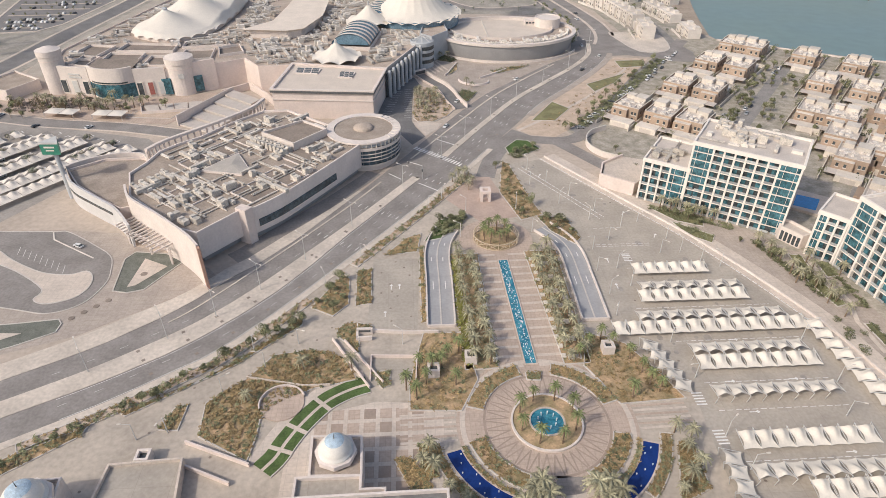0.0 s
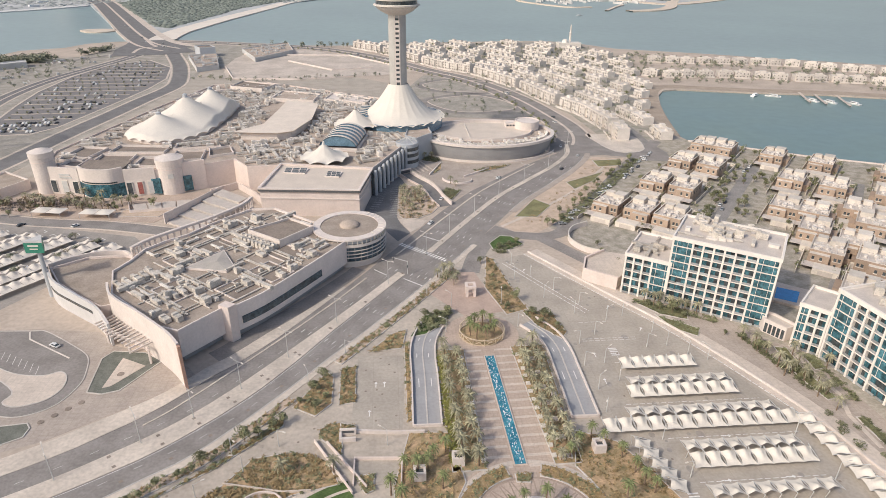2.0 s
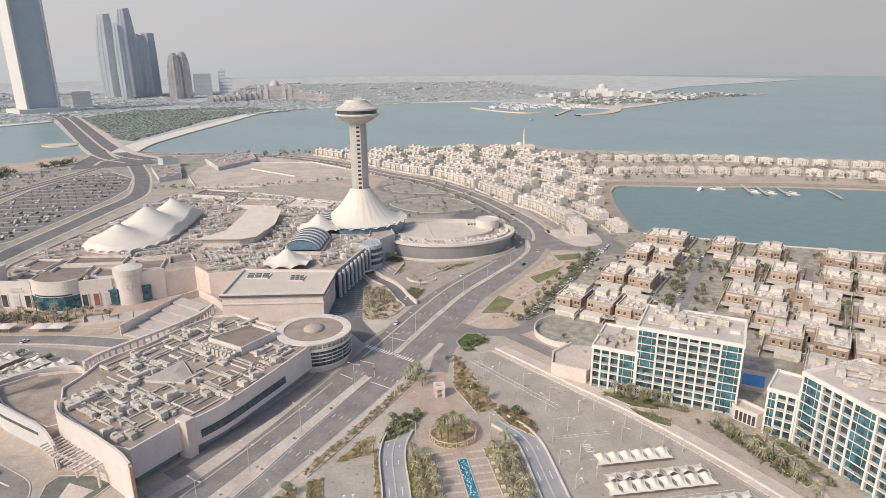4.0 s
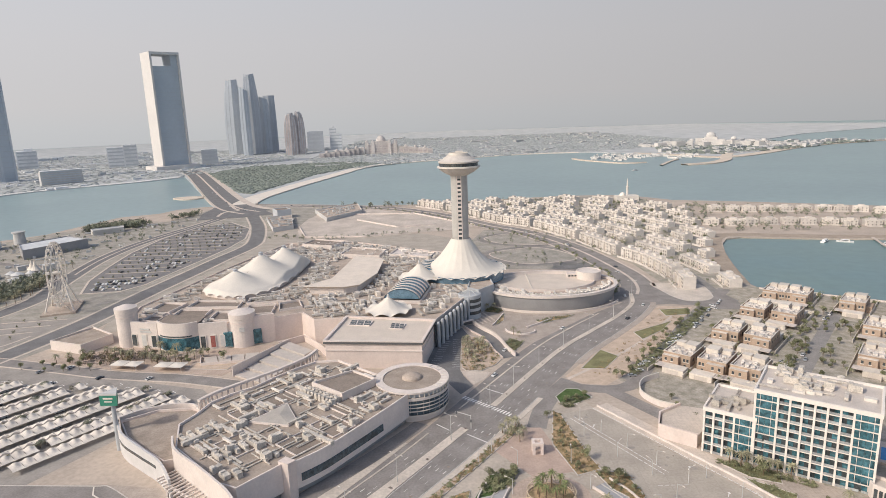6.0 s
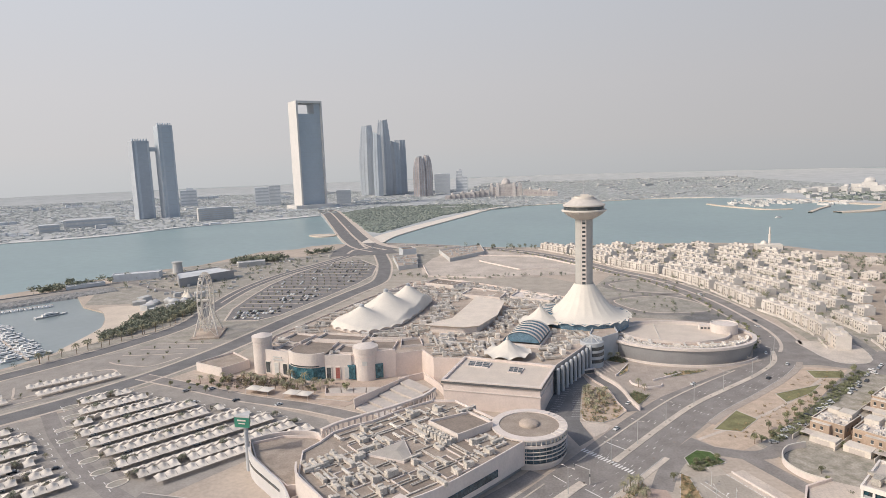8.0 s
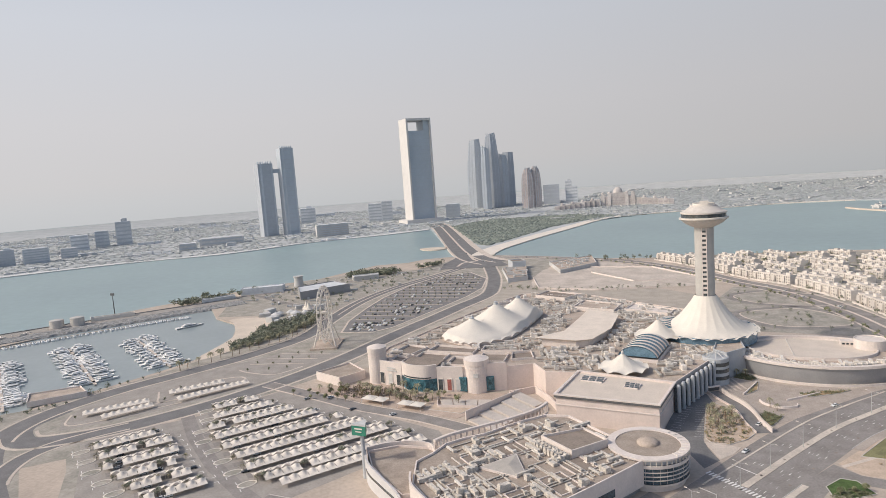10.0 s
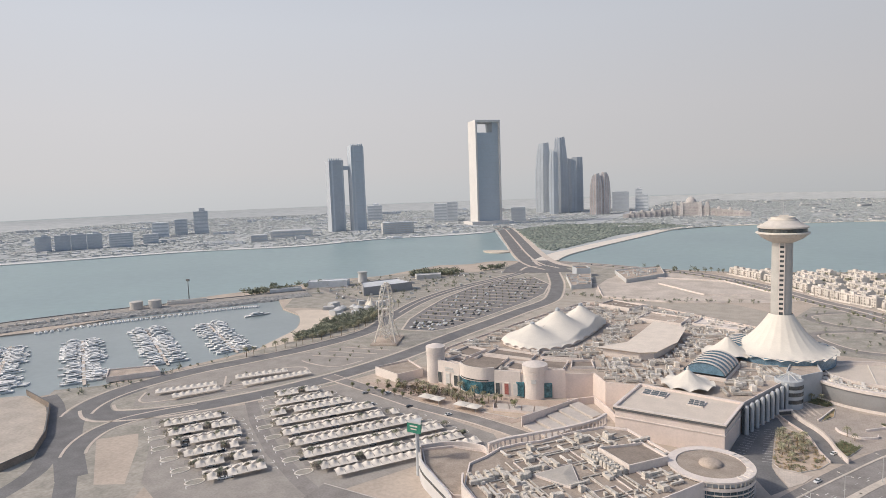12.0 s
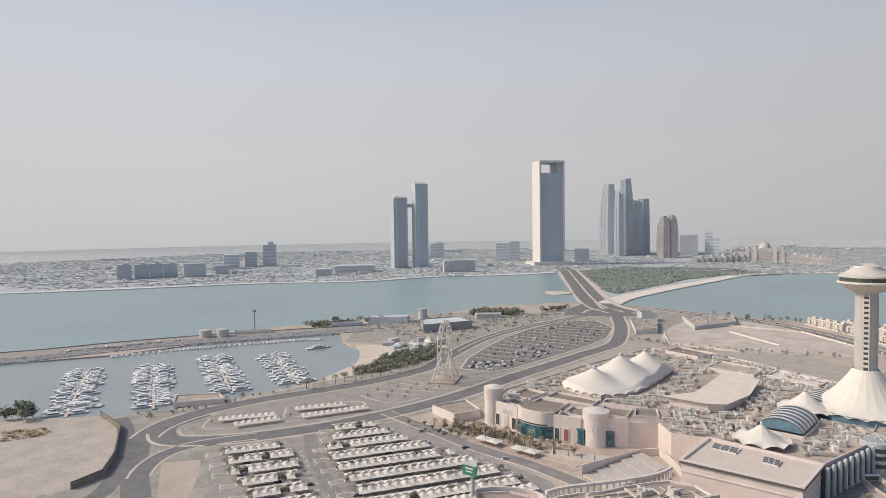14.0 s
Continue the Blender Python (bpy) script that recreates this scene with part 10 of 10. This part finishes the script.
part("pole", Shape().turned(0, 0, [(1.1, 0), (0.9, 24), (0.05, 24.2)], 14), GREYFIN, signs)
part("sign_box", Shape().prism([(-4.2, -2.2), (3.6, -2.6), (0.4, 4.2)], 22.5, 28), M("green_sign_face", (0.05, 0.23, 0.16), 0.5, 0.08, 2, 0.5, 0.0), signs, "green sign box")
part("top_band", Shape().prism([(-4.5, -2.4), (3.9, -2.8), (0.4, 4.5)], 27.4, 28.1), STEEL, signs)
part("letter_bar", Shape().box(-0.3, -2.55, 25.6, 4.4, 0.14, 0.7, -3), WHITE, signs)
part("letter_bar", Shape().box(-0.3, -2.55, 24.2, 3.4, 0.14, 0.5, -3), WHITE, signs)
gantry = thing("traffic_gantry", 6, 262, 0.2, "traffic signal mast with a long arm", "traffic signal")
part("mast", Shape().tube((0, 0, 0), (0, 0, 7), 0.2, 0.15), STEEL, gantry)
part("arm", Shape().tube((0, 0, 6.8), (-7, 4, 7.2), 0.14, 0.1), STEEL, gantry)
part("signal_head", Shape().box(-6.5, 3.7, 6.1, 0.5, 0.5, 1.3), DARKSTEEL, gantry)
part("signal_head", Shape().box(0, 0, 3.6, 0.5, 0.5, 1.3), DARKSTEEL, gantry)

# ---- street trees ----
TREES = [tree_proto(5.0, 1.9, "small dusty street tree with a ragged crown"), tree_proto(6.2, 2.5, "spreading dusty street tree with an open crown"), tree_proto(4.2, 1.5, "young thin street tree")]
ts = []
for i in range(14):
    p = Vector((-84, 126)).lerp(Vector((-38, 163)), i / 13)
    ts.append((p.x + rnd.uniform(-1, 1), p.y + rnd.uniform(-1, 1), 0.2))
ts += [(-34, 172, 0.2), (-30, 178, 0.2), (-27, 184, 0.2), (-25, 174, 0.2), (-28, 168, 0.2), (12, 222), (17, 224), (20, 222), (15, 218), (9, 216), (22, 225), (54, 286), (60, 290), (64, 292), (42, 270), (46, 256), (50, 244), (53, 234), (48, 228), (58, 222), (62, 218), (66, 212), (60, 215),
       (-120, 100), (-110, 108), (-100, 117), (-96, 119), (110, 226), (114, 223), (118, 219), (122, 216), (126, 222), (120, 225), (133, 202), (138, 198), (143, 190), (147, 182), (150, 172), (140, 190), (146, 176), (144, 192), (152, 164), (92, 258), (97, 262), (100, 258), (104, 262), (96, 254), (108, 262)]
for p in VILLA_SPOTS:
    for k in range(1):
        q = Vector(p) + ALONG * rnd.uniform(-12, 12) + ACROSS * rnd.choice((-13.5, 13.5))
        ts.append((q.x, q.y))
for k in range(22):
    p = Vector((85, 312)).lerp(Vector((170, 422)), k / 21)
    ts.append((p.x + rnd.uniform(-3, 3), p.y + rnd.uniform(-3, 3)))
ts += [(228, 376), (240, 386), (224, 382), (190, 329), (205, 345), (197, 345), (273, 425), (249, 421), (250, 370), (99, 271), (106, 279), (106, 286), (232, 372), (236, 380), (201, 338), (245, 392)]
for k in range(46):
    q = villa_spot(rnd.uniform(345, 480), -49 + rnd.uniform(5, 12) * rnd.choice((-1, -1, 1)))
    ts.append(q)
for k in range(9):
    ts.append((-262 + 12 * k + rnd.uniform(-3, 3), 352 + 2 * k + rnd.uniform(-3, 3)))
for k in range(22):
    ts.append((-250 + rnd.uniform(0, 110), 352 + rnd.uniform(-8, 16)))
spread_out(TREES, ts, (0.6, 1.05))
s = Shape()
for x, y, z in CARPARK_TREES + [(*p, 0.1) for p in MID_TREES]:
    leafy(s, x, y, z + 0.5, 1.15, 2.2, 24, 0.55)
    s.tube((x, y, z), (x, y, z + 1.6), 0.15, 0.1, 4)
stuff("car_park_trees", s, LEAF, "rows of small trees on the car park strips", "trees")
s = Shape()
for n, a, b in WESTROWS:
    q = a + 1.0
    while q < b:
        p = lot(q, n + rnd.uniform(-0.8, 0.8))
        k = rnd.uniform(0.6, 1.25)
        leafy(s, p[0], p[1], 1.0, 2.0 * k, 3.4 * k, 70, 0.45)
        s.tube((*p, 0), (*p, 2.2), 0.15, 0.1, 4)
        q += rnd.uniform(4, 14)
stuff("lot_row_trees", s, M("brown_green_tree_leaves", (0.27, 0.245, 0.17), 0.85, 0.25, 2, 0.5, 0.0), "small trees between the shaded rows", "trees")
thicket("villa_trees", VILLAZONE, 420, 2.0, 4.2, HAZELEAF, "garden trees among the white villas", 40)
thicket("villa_trees", [(300, 700), (470, 668), (640, 590), (680, 650), (560, 780), (340, 900), (300, 830)], 300, 3.0, 5.5, HAZELEAF, "garden trees between the waterfront villas", 40)
thicket("coast_palms", [(-172, 975), (-60, 968), (-60, 980), (-172, 988)], 16, 3.0, 8, HAZELEAF, "row of trees on the northern shore")
s = Shape()
for k in range(70):
    p = BEND[int(k / 70 * (len(BEND) - 12)) + 4]
    q = beside(BEND, -15.5)[int(k / 70 * (len(BEND) - 12)) + 4]
    x, y = q[0] + rnd.uniform(-3, 3), q[1] + rnd.uniform(-3, 3)
    leafy(s, x, y, 0.6, 1.8, 3.0, 30, 0.8)
stuff("verge_trees", s, LEAF, "small trees along the villa road", "trees")

# ramp and pocket lot beside the plaza
pr = thing("plaza_ramp", 0, 0, 0, "short ramp between two pinkish low walls", "ramp")
part("deck", Shape().prism([(-27, 153), (-23, 152), (-10, 133), (-14, 131)], 0.0, 0.09), LOTA, pr)
part("wall", Shape().wall([(-27, 153), (-14, 131)], 0, 1.3, 0.4), PINK, pr)
part("wall", Shape().wall([(-23, 152), (-10, 133)], 0, 1.3, 0.4), PINK, pr)
pk = thing("pocket_lot", 0, 0, 0, "small paved pocket lot with pinkish low walls", "parking lot")
part("paving", Shape().prism([(-13, 144), (0, 143), (-1, 134), (-12, 134.5)], 0.0, 0.1), LOTA, pk)
part("wall", Shape().wall([(-14, 134), (-14, 144.5), (0.5, 143.5), (0, 133.5)], 0, 1.2, 0.4), PINK, pk)
palm_line = []
for k in range(26):
    p = beside(COAST, -13)[30 + int(k * 0.9)]
    palm_line.append((p[0] + rnd.uniform(-2, 2), p[1] + rnd.uniform(-2, 2)))
spread_out([palm_proto(7.5, 3.4, "tall palm on the beach promenade")], palm_line, (0.8, 1.15))

g = Shape()
for p in VILLA_SPOTS:
    for _ in range(20):
        q = Vector(p) + ALONG * rnd.choice((-16, 13, 20, 23, rnd.uniform(-22, 24))) + ACROSS * rnd.choice((-11.2, -9.6, 9.8, 11.5))
        leafy(g, q.x, q.y, 0.3, rnd.uniform(0.9, 2.1), rnd.uniform(1.5, 4.2), 44, 0.42)
stuff("villa_garden_greens", g, LEAF, "garden shrubs along the villa walls", "planting")

FRONTROAD = smooth([(-296, 366), (-268, 358), (-235, 348), (-204, 338.5), (-178, 333.5), (-158, 330), (-137, 324), (-122, 319)], 6)
setting("road_front", ribbon(FRONTROAD, -5, 5, 0.052), ASPH, "asphalt road between the lots and the forecourt", "road")
setting("kerb_front", Shape().wall(beside(FRONTROAD, 5.4), 0.0, 0.2, 1.0), PALE, "pale kerb along the lot", "kerb")
setting("kerb_forecourt", Shape().wall(beside(FRONTROAD, -5.4), 0.0, 0.2, 0.6), PALE, "pale kerb along the forecourt", "kerb")
bed("forecourt_bed", [(-160, 343), (-134, 340), (-130, 350), (-156, 352)], GARDENSAND, "plain sandy bed behind the front road", 0.3)

bays = Shape()
for k in range(12):
    p = Vector((-15.2, 338)).lerp(Vector((-8, 376)), k / 11)
    bays.wall([tuple(p), (p.x + 5.0, p.y - 1.0)], 0.07, 0.085, 0.14)
for k in range(14):
    p = Vector((2.6, 335)).lerp(Vector((3.4, 379)), k / 13)
    bays.wall([tuple(p), (p.x - 4.8, p.y - 0.6)], 0.07, 0.085, 0.14)
setting("court_markings", bays, LINE, "white bay lines in the shaded court", "marking")
gw = thing("garden_retaining_wall", 0, 0, 0, "pinkish low retaining walls beside the large bed", "wall")
part("wall", Shape().wall([(-64, 114), (-45, 105.5)], 0, 1.4, 0.5), PINK, gw)
part("wall", Shape().wall([(-66, 108), (-49, 100)], 0, 1.4, 0.5), PINK, gw)
part("wall", Shape().wall([(-52, 137.5), (-34, 133), (-26, 133)], 0, 1.0, 0.4), PALE, gw)

spread_out([palm_proto(6.5, 3.0, "tall palm in the mall forecourt")], [(-244 + 6.5 * k + rnd.uniform(-2, 2), 362 + rnd.uniform(-6, 8), 0.15) for k in range(12)] + [(-190 + 5 * k, 356 + rnd.uniform(-5, 5), 0.15) for k in range(8)], (0.8, 1.1))
g = Shape()
for p in scattered([(-246, 360), (-216, 376), (-176, 364), (-160, 352), (-204, 350), (-236, 358)], 34):
    leafy(g, p[0], p[1], 1.0, 2.0, 3.2, 60, 0.5)
    g.tube((*p, 0.1), (*p, 2.2), 0.15, 0.1, 4)
stuff("forecourt_trees", g, M("brownish_tree_leaves", (0.22, 0.18, 0.11), 0.85, 0.25, 2, 0.5, 0.0), "brownish small trees in the mall forecourt", "trees")

mh = Shape()
for x, y in scattered([(-128, 100), (-90, 130), (-58, 152), (-20, 190), (-2, 160), (-14, 140), (-60, 104), (-120, 72)], 22, 4) + scattered(RLOT, 16, 6) + scattered([(-15, 196), (1, 196), (0, 159), (-15, 160)], 12, 3):
    mh.turned(x, y, [(0.42, 0.04), (0.38, 0.06), (0.02, 0.062)], 10)
for i in range(30, 122, 5):
    for line, off in ((MEDIAN_R, -1.6), (RIGHT, -3.5), (BOULEVARD, 0.0)):
        p = beside(line, off)[i]
        mh.box(p[0], p[1], 0.05 if line is RIGHT else 0.2, 1.1, 1.1, 0.02, 40)
stuff("manhole_covers", mh, DARKROOF, "small dark manhole covers in the paving", "manhole")
st = Shape()
for k in range(70):
    x, y = rnd.choice(scattered(RLOT, 1))
    st.turned(x, y, [(rnd.uniform(0.5, 1.6), 0.0445), (0.02, 0.045)], 9, sy=rnd.uniform(0.6, 1.6))
stuff("oil_stains", st, LOTW, "dark oil stains on the parking lot", "stain")
